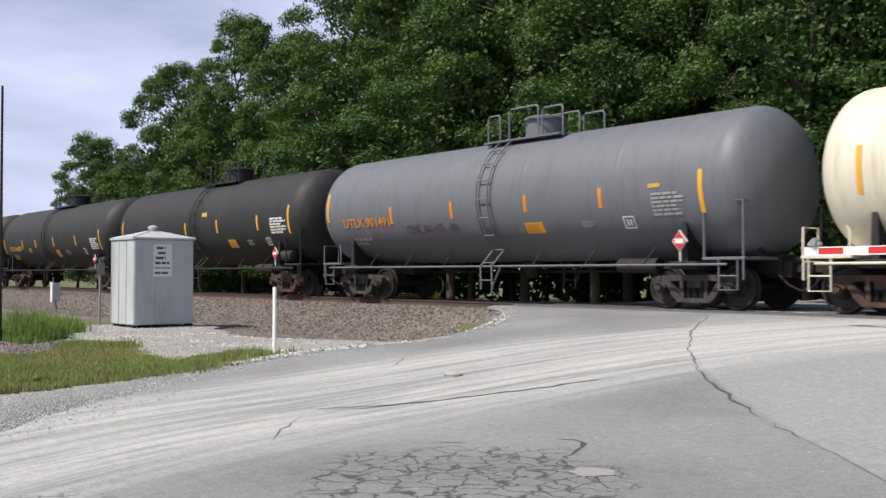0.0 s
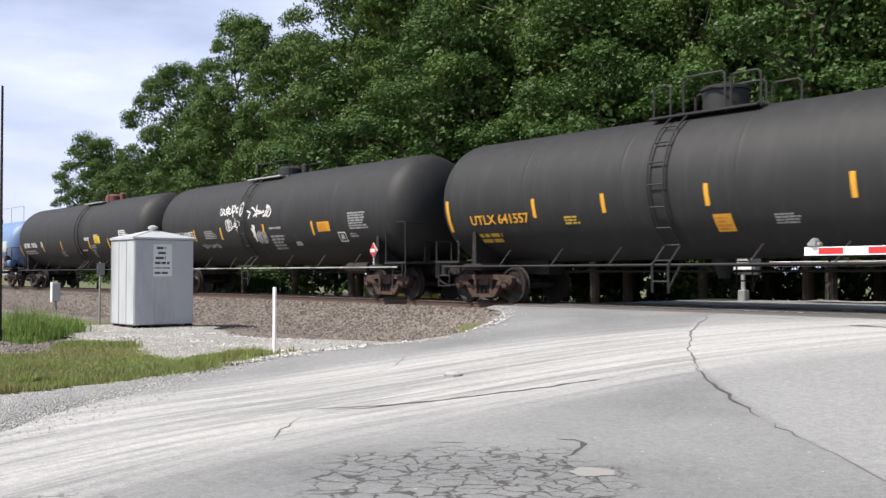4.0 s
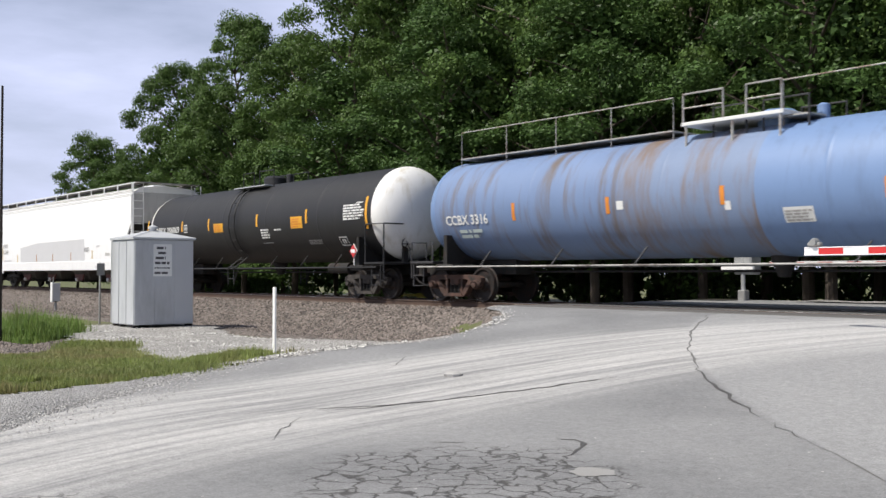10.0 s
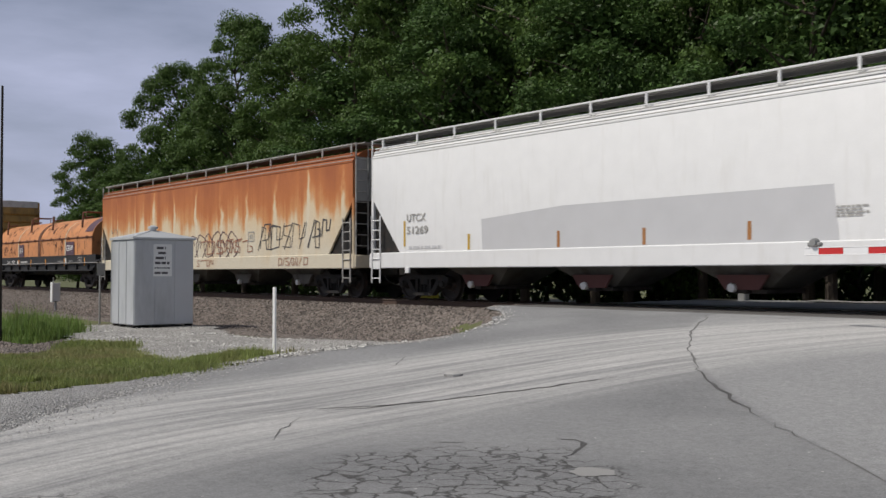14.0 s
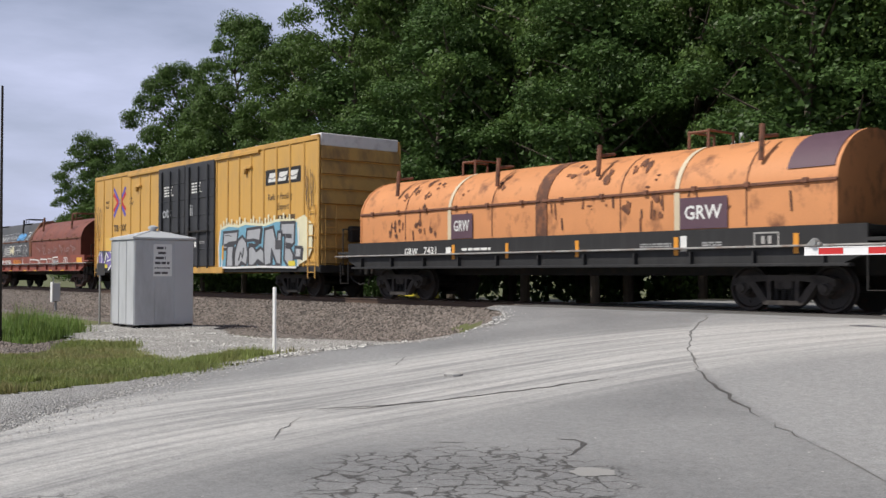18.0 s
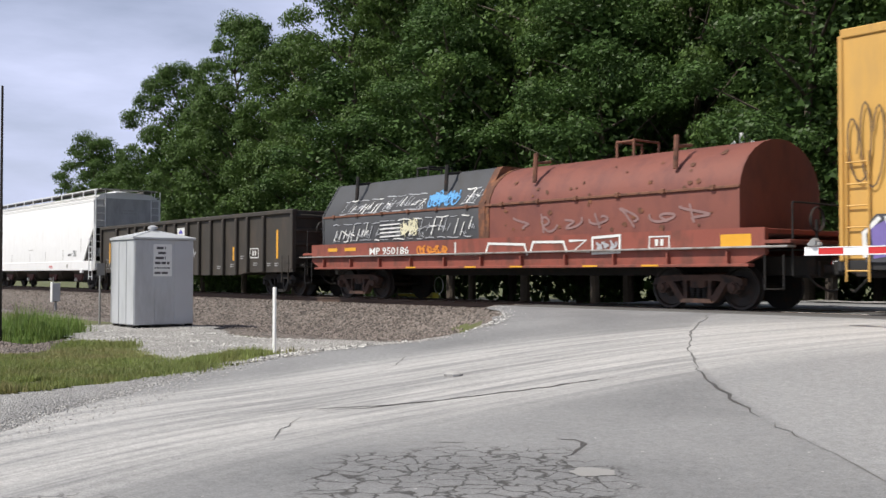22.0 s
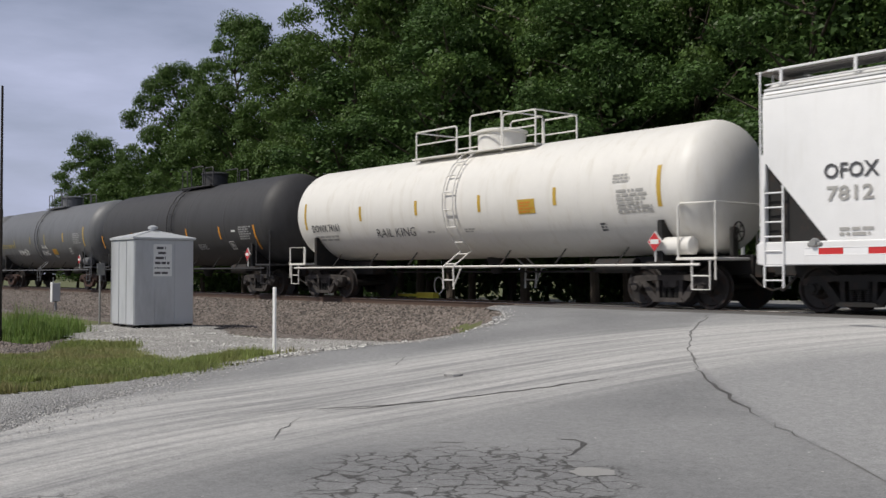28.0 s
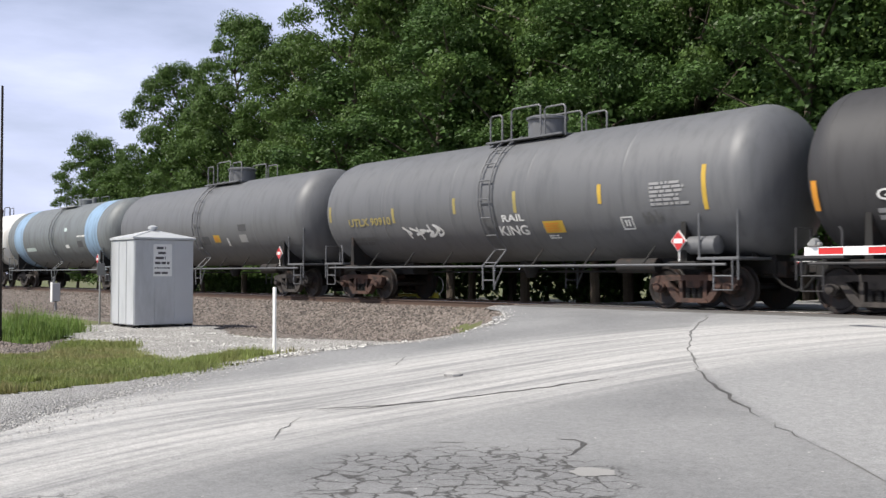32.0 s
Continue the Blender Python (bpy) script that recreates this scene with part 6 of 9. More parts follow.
def box_marks(car, side, B, d0, d1):
    over = flat_side(-1.612)
    sheet_side = flat_side(-1.567)
    pale = M_WHITE_MARK
    # emblem panel: dark field with plain slanted blocks
    p = part("emblem_panel", patch(sheet_side, 6.13, 8.40, 3.70, 4.22, 0.004), P_BLACK, car)
    for k in range(3):
        x = 6.30 + k * 0.66
        g = Geo().add([sheet_side(x, 3.80, 0.012), sheet_side(x + 0.50, 3.80, 0.012), sheet_side(x + 0.64, 4.10, 0.012), sheet_side(x + 0.12, 4.10, 0.012)], [(0, 1, 2, 3)])
        part("emblem_block", g, pale, p)
        part("emblem_line", ribbon(sheet_side, [(x + 0.05, 3.95), (x + 0.3, 3.90), (x + 0.6, 3.97)], 0.03, 0.016), M_DARK_MARK, p)
    part("slogan_line", letters(sheet_side, "Railcar Pooling", 6.28, 3.20, 0.21, 0.008, 0.0, 0.86, None, 0.2), M_BROWN_MARK, car, "", False)
    part("slogan_line", letters(sheet_side, "Experts", 6.9, 2.86, 0.21, 0.008, 0.0, 0.9, None, 0.2), M_BROWN_MARK, car, "", False)
    part("slogan_bars", bars(sheet_side, 6.95, 8.1, 2.50, 2.72, 1, 0.004, None, 21, 0.2), M_BROWN_MARK, car)
    # crossed ribbons emblem
    cx, cz = -6.62, 3.86
    for sx in (-1, 1):
        for sz in (-1, 1):
            part("ribbon_emblem", ribbon(sheet_side, [(cx + sx * 0.10, cz + sz * 0.05), (cx + sx * 0.62, cz + sz * 0.58)], 0.16, 0.004), M_VIOLET_BLUE, car)
            part("ribbon_emblem", ribbon(sheet_side, [(cx + sx * 0.20, cz + sz * 0.02), (cx + sx * 0.64, cz + sz * 0.34)], 0.15, 0.007), M_RED, car)
    part("lettering", letters(sheet_side, "next", -8.22, 3.86, 0.15, 0.008, 0.015, 1.0, None, 0.2), M_BROWN_MARK, car, "", False)
    part("lettering", letters(sheet_side, "load", -8.22, 3.64, 0.15, 0.008, 0.015, 1.0, None, 0.2), M_BROWN_MARK, car, "", False)
    part("lettering", letters(sheet_side, "any", -5.55, 3.90, 0.15, 0.008, 0.015, 1.0, None, 0.2), M_BROWN_MARK, car, "", False)
    part("lettering", letters(sheet_side, "road", -5.55, 3.68, 0.15, 0.008, 0.015, 1.0, None, 0.2), M_BROWN_MARK, car, "", False)
    spread_text(car, sheet_side, "TB OX", -7.25, -5.85, 2.60, 0.27, M_BROWN_MARK)
    part("number_field", patch(sheet_side, -8.2, -4.92, 1.76, 2.34, 0.001), M_BRIGHT_YELLOW, car)
    spread_text(car, sheet_side, "66 54 92", -7.34, -5.1, 2.04, 0.19, M_BROWN_MARK)
    # large sprayed piece beside the doors: silver shapes with dark rims on a blue cloud
    cloud = [(2.85, 0.95), (2.8, 1.6), (2.9, 2.3), (3.6, 2.42), (4.3, 2.36), (4.8, 2.44), (5.6, 2.38), (6.2, 2.34), (6.9, 2.46), (7.6, 2.44), (8.25, 2.40), (8.3, 1.7), (8.25, 0.95)]
    halo = [(x + 0.10 * math.sin(5 * x), z + (0.09 if z > 2 else -0.01)) for x, z in cloud]
    blob(car, over, halo, M_CREAM_MARK, None, 0.0, 0.002)
    for k in range(26):
        x = 3.0 + k * 0.2
        part("spray_drip", ribbon(over, [(x, 2.38), (x + 0.02 * (k % 3 - 1), 2.50 + 0.05 * (k * 7 % 5))], 0.10, 0.003), M_CREAM_MARK, car)
    blob(car, over, [(8.2, 0.98), (8.2, 2.5), (8.7, 2.62), (9.2, 2.3), (9.15, 1.5), (8.9, 1.2)], M_CREAM_MARK, None, 0.0, 0.003)
    blob(car, over, cloud, M_SPRAY_BLUE, None, 0.0, 0.005)
    shapes = [[(3.15, 1.62), (3.2, 2.22), (4.30, 2.24), (4.22, 1.86), (3.55, 1.82), (3.45, 1.62)],
              [(3.42, 0.98), (3.5, 1.74), (3.98, 1.74), (3.9, 1.4), (3.95, 0.98)],
              [(4.02, 0.98), (4.05, 1.5), (4.3, 1.92), (4.6, 2.05), (4.9, 1.86), (5.02, 1.4), (4.9, 1.02), (4.55, 1.14), (4.3, 0.98)],
              [(4.88, 1.88), (4.95, 2.28), (5.95, 2.32), (5.85, 1.84), (5.4, 1.90)],
              [(5.05, 1.02), (5.05, 1.62), (5.3, 1.76), (5.6, 1.52), (5.9, 1.64), (6.18, 1.5), (6.12, 1.05), (5.7, 1.2), (5.4, 1.0)],
              [(6.15, 0.98), (6.12, 1.7), (6.18, 2.24), (6.75, 2.30), (7.0, 1.70), (7.05, 2.12), (7.3, 2.12), (7.25, 1.0), (6.95, 1.08), (6.65, 1.55), (6.6, 1.06)],
              [(7.2, 2.02), (7.25, 2.42), (8.12, 2.40), (8.1, 1.74), (7.85, 1.6), (8.05, 1.35), (8.0, 0.95), (7.7, 0.98), (7.45, 1.2), (7.5, 2.0)],
              [(8.12, 1.25), (8.15, 1.6), (8.55, 1.58), (8.5, 1.25)]]
    for k, sh in enumerate(shapes):
        blob(car, over, sh, M_SILVER_MARK, M_SPRAY_DARK, 0.10, 0.008 + 0.004 * (k % 2))
        part("graffiti_shade", ribbon(over, [(x + 0.06, z - 0.05) for x, z in sh[-3:]], 0.08, 0.0075), M_SPRAY_DARK, car)
    for st, w in (([(4.35, 1.22), (4.5, 1.5), (4.62, 1.3), (4.72, 1.62)], 0.07), ([(5.1, 1.74), (5.5, 1.70), (5.75, 1.78)], 0.13), ([(6.1, 1.02), (6.6, 0.96), (7.1, 1.04)], 0.09), ([(3.3, 1.76), (3.95, 1.80)], 0.10),
                  ([(7.62, 1.66), (7.85, 1.64)], 0.20), ([(7.62, 1.98), (7.9, 1.96)], 0.14), ([(3.35, 2.1), (3.6, 2.12), (3.8, 2.06)], 0.03), ([(5.3, 0.98), (5.7, 1.12), (6.05, 0.96)], 0.10)):
        part("graffiti_stroke", ribbon(over, st, w, 0.018), M_SPRAY_DARK, car)
    part("graffiti_stroke", ribbon(over, [(2.9, 0.97), (4, 0.96), (6.0, 0.98), (8.2, 0.95)], 0.07, 0.020), pale, car)
    for st in ([(2.88, 1.0), (2.84, 1.7), (2.98, 2.32)], [(3.1, 1.3), (3.08, 1.0)], [(8.32, 1.0), (8.36, 2.2)]):
        part("graffiti_stroke", ribbon(over, st, 0.07, 0.012), pale, car)
    # violet piece at the rear end
    blob(car, over, [(-9.0, 0.94), (-9.05, 1.5), (-8.8, 1.78), (-7.4, 1.74), (-5.2, 1.72), (-5.0, 2.16), (-4.2, 2.22), (-3.6, 2.0), (-3.55, 1.3), (-3.5, 0.94)], M_SPRAY_DARK, None, 0.0, 0.003)
    for sh in ([(-8.85, 1.0), (-8.9, 1.55), (-8.5, 1.72), (-8.2, 1.1)], [(-8.1, 1.0), (-7.9, 1.70), (-7.35, 1.72), (-7.0, 1.2), (-7.2, 0.98)], [(-6.9, 1.0), (-6.8, 1.70), (-6.35, 1.72), (-6.2, 1.2)],
               [(-6.1, 1.02), (-6.0, 1.62), (-5.3, 1.66), (-4.9, 1.3), (-5.0, 1.0)], [(-4.95, 1.5), (-4.95, 2.1), (-4.3, 2.16), (-3.7, 1.95), (-3.75, 1.65), (-4.2, 1.5), (-4.15, 1.3), (-3.6, 1.2), (-3.65, 0.98), (-4.7, 0.98)]):
        blob(car, over, sh, M_PURPLE_MARK, None, 0.0, 0.007)
    for st, w in (([(-9.0, 1.05), (-9.02, 1.45), (-8.75, 1.70)], 0.08), ([(-8.62, 1.72), (-8.5, 1.4), (-8.6, 1.1)], 0.06), ([(-8.25, 1.05), (-8.0, 1.68), (-7.75, 1.45)], 0.09), ([(-7.9, 1.3), (-7.5, 1.36), (-7.2, 1.6), (-7.6, 1.72)], 0.06),
                  ([(-7.75, 0.92), (-7.45, 1.12), (-7.2, 0.92)], 0.09), ([(-7.0, 1.72), (-6.7, 1.3), (-6.5, 0.94)], 0.12), ([(-6.85, 1.15), (-6.55, 1.68)], 0.06), ([(-6.1, 1.05), (-6.0, 1.45), (-5.6, 1.62)], 0.07),
                  ([(-5.85, 1.22), (-5.3, 1.42), (-5.05, 1.3), (-5.3, 1.14), (-5.7, 1.2)], 0.07), ([(-5.75, 0.86), (-5.5, 1.1), (-5.2, 0.86)], 0.10), ([(-5.0, 2.14), (-4.5, 2.2), (-3.9, 2.06), (-3.65, 1.82), (-4.0, 1.62)], 0.06),
                  ([(-4.6, 1.95), (-4.3, 1.5), (-4.4, 1.0)], 0.06), ([(-4.25, 1.95), (-4.25, 1.6), (-3.95, 1.34), (-3.6, 1.2), (-3.62, 0.95)], 0.06), ([(-4.85, 1.75), (-4.95, 1.5), (-4.7, 1.45)], 0.05)):
        part("graffiti_stroke", ribbon(over, st, w, 0.012), pale, car)
    blob(car, over, [(-3.5, 0.95), (-3.5, 1.98), (-2.42, 2.04), (-2.42, 0.95)], M_SPRAY_DARK, None, 0.0, 0.004)
    for sh in ([(-3.42, 1.1), (-3.45, 1.9), (-3.05, 1.95), (-2.95, 1.55), (-3.05, 1.0)], [(-2.92, 1.0), (-2.9, 1.9), (-2.5, 1.95), (-2.46, 1.5), (-2.56, 1.0)]):
        blob(car, over, sh, M_TEAL_MARK, pale, 0.05, 0.008)
    for st in ([(-3.3, 1.8), (-3.15, 1.6), (-3.3, 1.5)], [(-3.25, 1.35), (-3.1, 1.2), (-3.3, 1.15)], [(-2.8, 1.85), (-2.7, 1.55), (-2.55, 1.75)], [(-2.8, 1.45), (-2.7, 1.15)], [(-2.6, 1.4), (-2.6, 1.1)]):
        part("graffiti_stroke", ribbon(over, st, 0.06, 0.012), M_SPRAY_DARK, car)
    part("graffiti_stroke", ribbon(over, [(-3.75, 1.45), (-3.6, 1.55), (-3.55, 1.4), (-3.7, 1.36)], 0.05, 0.013), pale, car)
    scribble(car, over, tag_strokes(B - 0.75, 2.75, 0.6, 1.4, 2, 31), M_BROWN_MARK, 0.035)
    scribble(car, over, tag_strokes(-B + 0.1, 2.2, 0.75, 1.6, 2, 37), M_BROWN_MARK, 0.03)
    for x, z0, z1 in ((-5.45, 1.12, 1.62), (-2.75, 1.15, 1.55), (d1 + 0.62, 1.25, 1.75)):
        part("reflector_stripe", patch(over, x - 0.06, x + 0.06, z0, z1, 0.024), M_YELLOW, car)
    for x in (-8.25, 7.75):
        part("warning_panel", patch(over, x, x + 0.42, 1.0, 1.16, 0.026), M_LEMON, car)
    part("service_stencil", patch(over, 6.9, 7.35, 1.55, 1.85, 0.024), M_DARK_MARK, car)


M_BROWN_MARK = surface("dark_brown_marking", (0.10, 0.065, 0.035), 0.6, 0, 0.2, 6, 60, 0.05)
M_BRIGHT_YELLOW = surface("bright_yellow_marking", (0.68, 0.43, 0.10), 0.5, 0, 0.1, 4, 60, 0.05)
M_SPRAY_BLUE = surface("sky_blue_spray", (0.16, 0.36, 0.48), 0.55, 0, 0.2, 3, 60, 0.05)
M_SPRAY_DARK = surface("dark_grey_spray", (0.055, 0.055, 0.062), 0.6, 0, 0.25, 4, 60, 0.05)
M_CREAM_MARK = surface("cream_spray", (0.70, 0.66, 0.46), 0.55, 0, 0.2, 3, 60, 0.05)
M_VIOLET_BLUE = surface("violet_blue_marking", (0.10, 0.09, 0.42), 0.55, 0, 0.15, 6, 60, 0.05)


# -- gondola --
def gondola_car(paint, label):
    car = thing("gondola_wagon", label, "railway wagon", "wagons of the freight train")
    length, hb = span()
    B, hw, z0, z1 = length / 2 - 0.55, 1.50, 0.95, 2.72
    t = 0.10
    zl = 0.69                                     # fishbelly: deeper in the middle
    out = [(-B, 0.80), (-5.25, 0.79), (-4.6, zl), (4.4, zl), (5.2, 0.79), (B, 0.80), (B, z1), (-B, z1)]
    for sy in (-1, 1):
        y0, y1 = sorted((sy * hw, sy * (hw - t)))
        part("side_wall", Geo().slab(out, y0, y1), paint, car)
        part("top_rail", Geo().box(-B - 0.06, B + 0.06, min(sy * (hw - 0.14), sy * (hw + 0.09)), max(sy * (hw - 0.14), sy * (hw + 0.09)), z1 - 0.02, z1 + 0.13, 0.025), paint, car)
        for x in (-6.5, -5.22, -4.45, -3.45, -2.45, -1.5, -0.56, 0.55, 1.55, 2.5, 3.5, 4.5, 5.3, 6.43):
            zb = zl if abs(x) < 4.55 else 0.80
            key = ("side_stake", zb)
            part("side_stake", shared(key, lambda: Geo().box(-0.07, 0.07, -0.06, 0.06, zb, z1 - 0.02, 0.025), paint), paint, car).location = (x, sy * (hw + 0.05), 0)
    for s in (-1, 1):
        part("end_wall", Geo().box(min(s * B, s * (B - 0.1)), max(s * B, s * (B - 0.1)), -hw + 0.1, hw - 0.1, z0, z1 + 0.1, 0.02), paint, car)
        for k in range(4):
            z = z0 + 0.25 + k * 0.45
            part("end_rib", Geo().box(min(s * B, s * (B + 0.07)), max(s * B, s * (B + 0.07)), -hw + 0.06, hw - 0.06, z, z + 0.14, 0.03), paint, car)
        for sy in (-1, 1):
            add_ladder("side_ladder", [(s * (B - 0.36), sy * (hw + 0.09), 0.45), (s * (B - 0.36), sy * (hw + 0.09), 1.35)], 0.40, 0.016, 3, paint, car)
            part("corner_post", Geo().box(s * (B + 0.03) - 0.07, s * (B + 0.03) + 0.07, sy * (hw + 0.02) - 0.08, sy * (hw + 0.02) + 0.08, z0 - 0.05, z1 + 0.12, 0.02), paint, car)
        part("center_sill", Geo().box(min(s * (B - 3), s * (B + 0.3)), max(s * (B - 3), s * (B + 0.3)), -0.3, 0.3, 0.70, 1.05, 0.02), M_STEEL_DARK, car)
        part("end_platform", Geo().box(min(s * B, s * (B + 0.3)), max(s * B, s * (B + 0.3)), -1.3, 1.3, 0.98, 1.06, 0.01), M_STEEL_DARK, car)
    part("floor", Geo().box(-B, B, -hw + 0.05, hw - 0.05, z0 + 0.02, z0 + 0.12, 0.01), M_STEEL_DARK, car)
    part("brake_wheel", Geo().turned([(0, 0.26), (0.03, 0.28), (0.06, 0.26)], "x", (B + 0.2, -0.5, 2.2), 16, False).rod((B + 0.05, -0.5, 2.2), (B + 0.2, -0.5, 2.2), 0.04, 8), M_STEEL_DARK, car)
    side = flat_side(-hw)
    spread_text(car, side, "DJJX", -6.42, -5.58, 1.98, 0.27, M_WHITE_MARK)
    spread_text(car, side, "9732", -6.40, -5.60, 1.46, 0.25, M_WHITE_MARK)
    part("small_print", bars(side, -6.38, -5.6, 1.0, 1.2, 2, 0.01, None, 3), M_GREY_MARK, car)
    em = part("emblem_panel", patch(side, -0.45, 0.20, 1.86, 2.52), M_WHITE_MARK, car, "white and blue square emblem panel")
    part("emblem_arrow", Geo().add([side(-0.33, 2.30, 0.014), side(0.08, 2.30, 0.014), side(-0.12, 2.48, 0.014)], [(0, 1, 2)]), M_VIOLET_BLUE, em)
    part("emblem_arrow", Geo().add([side(-0.33, 2.08, 0.014), side(-0.12, 1.90, 0.014), side(0.08, 2.08, 0.014)], [(0, 1, 2)]), M_VIOLET_BLUE, em)
    part("emblem_bar", patch(side, -0.30, 0.05, 2.14, 2.24, 0.014), M_MID_GREY, em)
    part("emblem_foot", patch(side, -0.45, 0.20, 1.52, 1.84, 0.009), M_SLATE_BLUE, em)
    for x, z0s, z1s in ((-7.41, 1.2, 2.10), (7.27, 1.25, 2.20), (0.66, 1.25, 1.70), (4.21, 1.2, 1.70)):
        part("reflector_stripe", patch(side, x - 0.06, x + 0.06, z0s, z1s), M_YELLOW, car)
    frame_mark(car, side, 5.42, 1.28, 0.60, 0.34)
    for x, zz in ((2.95, 0.92), (3.95, 0.98), (4.72, 1.26), (5.65, 1.02), (6.6, 1.0), (7.1, 1.0)):
        part("small_print", bars(side, x, x + 0.34, zz, zz + 0.14, 2, 0.01, None, 5), M_GREY_MARK, car)
    for x, z, w, h, seed in ((-1.42, 0.98, 0.7, 0.55, 5), (-1.3, 1.5, 0.45, 0.6, 6), (-7.85, 0.95, 1.2, 0.4, 8)):
        for st, t in scrawl(x, z, w, h, seed):
            part("graffiti", ribbon(side, st, t * 0.9, 0.012), M_SILVER_MARK, car, "", False)
    scribble(car, side, tag_strokes(-0.55, 1.0, 0.5, 0.4, 2, 15), M_SILVER_MARK, 0.05)
    scribble(car, side, tag_strokes(0.85, 1.35, 0.4, 0.35, 2, 16), M_SILVER_MARK, 0.04)
    scribble(car, side, [[(-4.4, 1.75), (-3.7, 1.82), (-3.0, 1.72), (-2.0, 1.80)], [(-4.4, 1.75), (-4.3, 1.1)], [(-3.2, 1.75), (-3.1, 1.1), (-2.7, 1.12), (-2.7, 1.7)], [(-2.2, 1.4), (-1.7, 1.38), (-2.1, 1.0)], [(-4.2, 1.3), (-3.7, 1.25), (-3.9, 0.95)]], M_DULL_RED, 0.03)
    add_bogies(car, hb, M_STEEL_DARK)
    add_coupler(car, length / 2)
    CARS.append(car)
    return car


M_DULL_RED = surface("dull_red_spray", (0.15, 0.075, 0.06), 0.7, 0, 0.25, 4, 50, 0.05)
M_FADED_RED = surface("faded_red_spray", (0.22, 0.12, 0.10), 0.7, 0, 0.2, 4, 50, 0.05)


# -- coil wagon with two hoods --
def coil_car(label, deck, hood_mats, gear, flat_hood, marks=None, hood_gap=0.04, zr=3.5):
    car = thing("coil_wagon", label, "railway wagon", "wagons of the freight train")
    length, hb = span()
    B, hw = length / 2 - 0.75, 1.50
    z0, z1 = 0.92, 1.64
    for sy in (-1, 1):
        y0, y1 = sorted((sy * hw, sy * (hw - 0.12)))
        part("side_sill", Geo().slab([(-B + 0.5, z0), (B - 0.5, z0), (B, z0 + 0.20), (B, z1), (-B, z1), (-B, z0 + 0.20)], y0, y1), deck, car)
        part("lower_flange", Geo().box(-B + 0.3, B - 0.3, min(sy * (hw - 0.12), sy * (hw + 0.10)), max(sy * (hw - 0.12), sy * (hw + 0.10)), z0 - 0.04, z0 + 0.02, 0.008), deck, car)
        for k in range(11):
            x = -B + 0.8 + k * (2 * B - 1.6) / 10
            part("sill_gusset", shared(("sill_gusset", deck.name), lambda: Geo().slab([(-0.02, z0), (0.02, z0), (0.02, z0 + 0.26), (-0.02, z0 + 0.26)], -0.07, 0.07), deck), deck, car).location = (x, sy * (hw + 0.03), 0)
        part("walkway", Geo().box(-B - 0.55, B + 0.55, min(sy * (hw - 0.2), sy * (hw + 0.12)), max(sy * (hw - 0.2), sy * (hw + 0.12)), z1 - 0.40, z1 - 0.36, 0.008), M_GALV_TRIM, car)
    part("deck", Geo().box(-B, B, -hw + 0.1, hw - 0.1, z1 - 0.12, z1 - 0.02, 0.01), deck, car)
    part("center_sill", Geo().box(-B - 0.35, B + 0.35, -0.32, 0.32, 0.70, 1.1, 0.02), M_STEEL_DARK, car)
    for s in (-1, 1):
        part("end_platform", Geo().box(min(s * (B - 0.05), s * (B + 0.55)), max(s * (B - 0.05), s * (B + 0.55)), -hw, hw, z1 - 0.32, z1 - 0.25, 0.01), deck, car)
        g = Geo()
        xe = s * (B + 0.5)
        for y in (-1.35, 1.35):
            g.rod((xe, y, 0.7), (xe, y, 2.1), 0.02, 6)
        g.rod((xe, -1.35, 2.1), (xe, 1.35, 2.1), 0.02, 6)
        part("end_railing", g, M_STEEL_DARK, car)
        part("stirrup_step", Geo().path([(xe - s * 0.5, -hw, 1.1), (xe - s * 0.5, -hw, 0.45), (xe - s * 0.1, -hw, 0.45), (xe - s * 0.1, -hw, 1.1)], 0.02), M_STEEL_DARK, car)
    H = B - 0.58
    for (a, b), mat, flat in zip(((-H, -hood_gap), (hood_gap, H)), hood_mats, flat_hood):
        w = hw - 0.06
        zb = z1 - 0.02
        if flat:
            sec = [(-w, zb), (-w - 0.02, zb + 0.9), (-0.62 * w, zr - 0.06), (-0.55 * w, zr), (0.55 * w, zr), (0.62 * w, zr - 0.06), (w + 0.02, zb + 0.9), (w, zb)]
        else:
            sec = [(-w, zb)] + [(-w * math.cos(t), zb + 0.75 + (zr - zb - 0.75) * math.sin(t)) for t in [i * math.pi / 14 for i in range(15)]] + [(w, zb)]
        g = Geo().run(sec, a, b)
        hood = part("hood", g, mat, car)
        # ribs, rim, stack brackets
        fit = [(y * 1.015, zz + 0.012) for y, zz in sec]
        for x in (a + 0.03, b - 0.03):
            inner = abs(x) < 0.3
            part("hood_rim", Geo().run(fit, x - (0.12 if inner else 0.03), x + (0.12 if inner else 0.03)), M_RUST_PATCH if inner else mat, hood)
        zb2 = zb + 0.85
        wy = w + 0.01
        part("hood_belt", Geo().box(a, b, -wy - 0.03, -wy + 0.03, zb2 - 0.03, zb2 + 0.03, 0.01).box(a, b, wy - 0.03, wy + 0.03, zb2 - 0.03, zb2 + 0.03, 0.01), M_RUSTY, hood)
        for k in range(6):
            x = a + (b - a) * (k + 0.5) / 6
            part("belt_clamp", Geo().box(x - 0.06, x + 0.06, -wy - 0.06, -wy + 0.02, zb2 - 0.05, zb2 + 0.06, 0.015), M_RUSTY, hood)
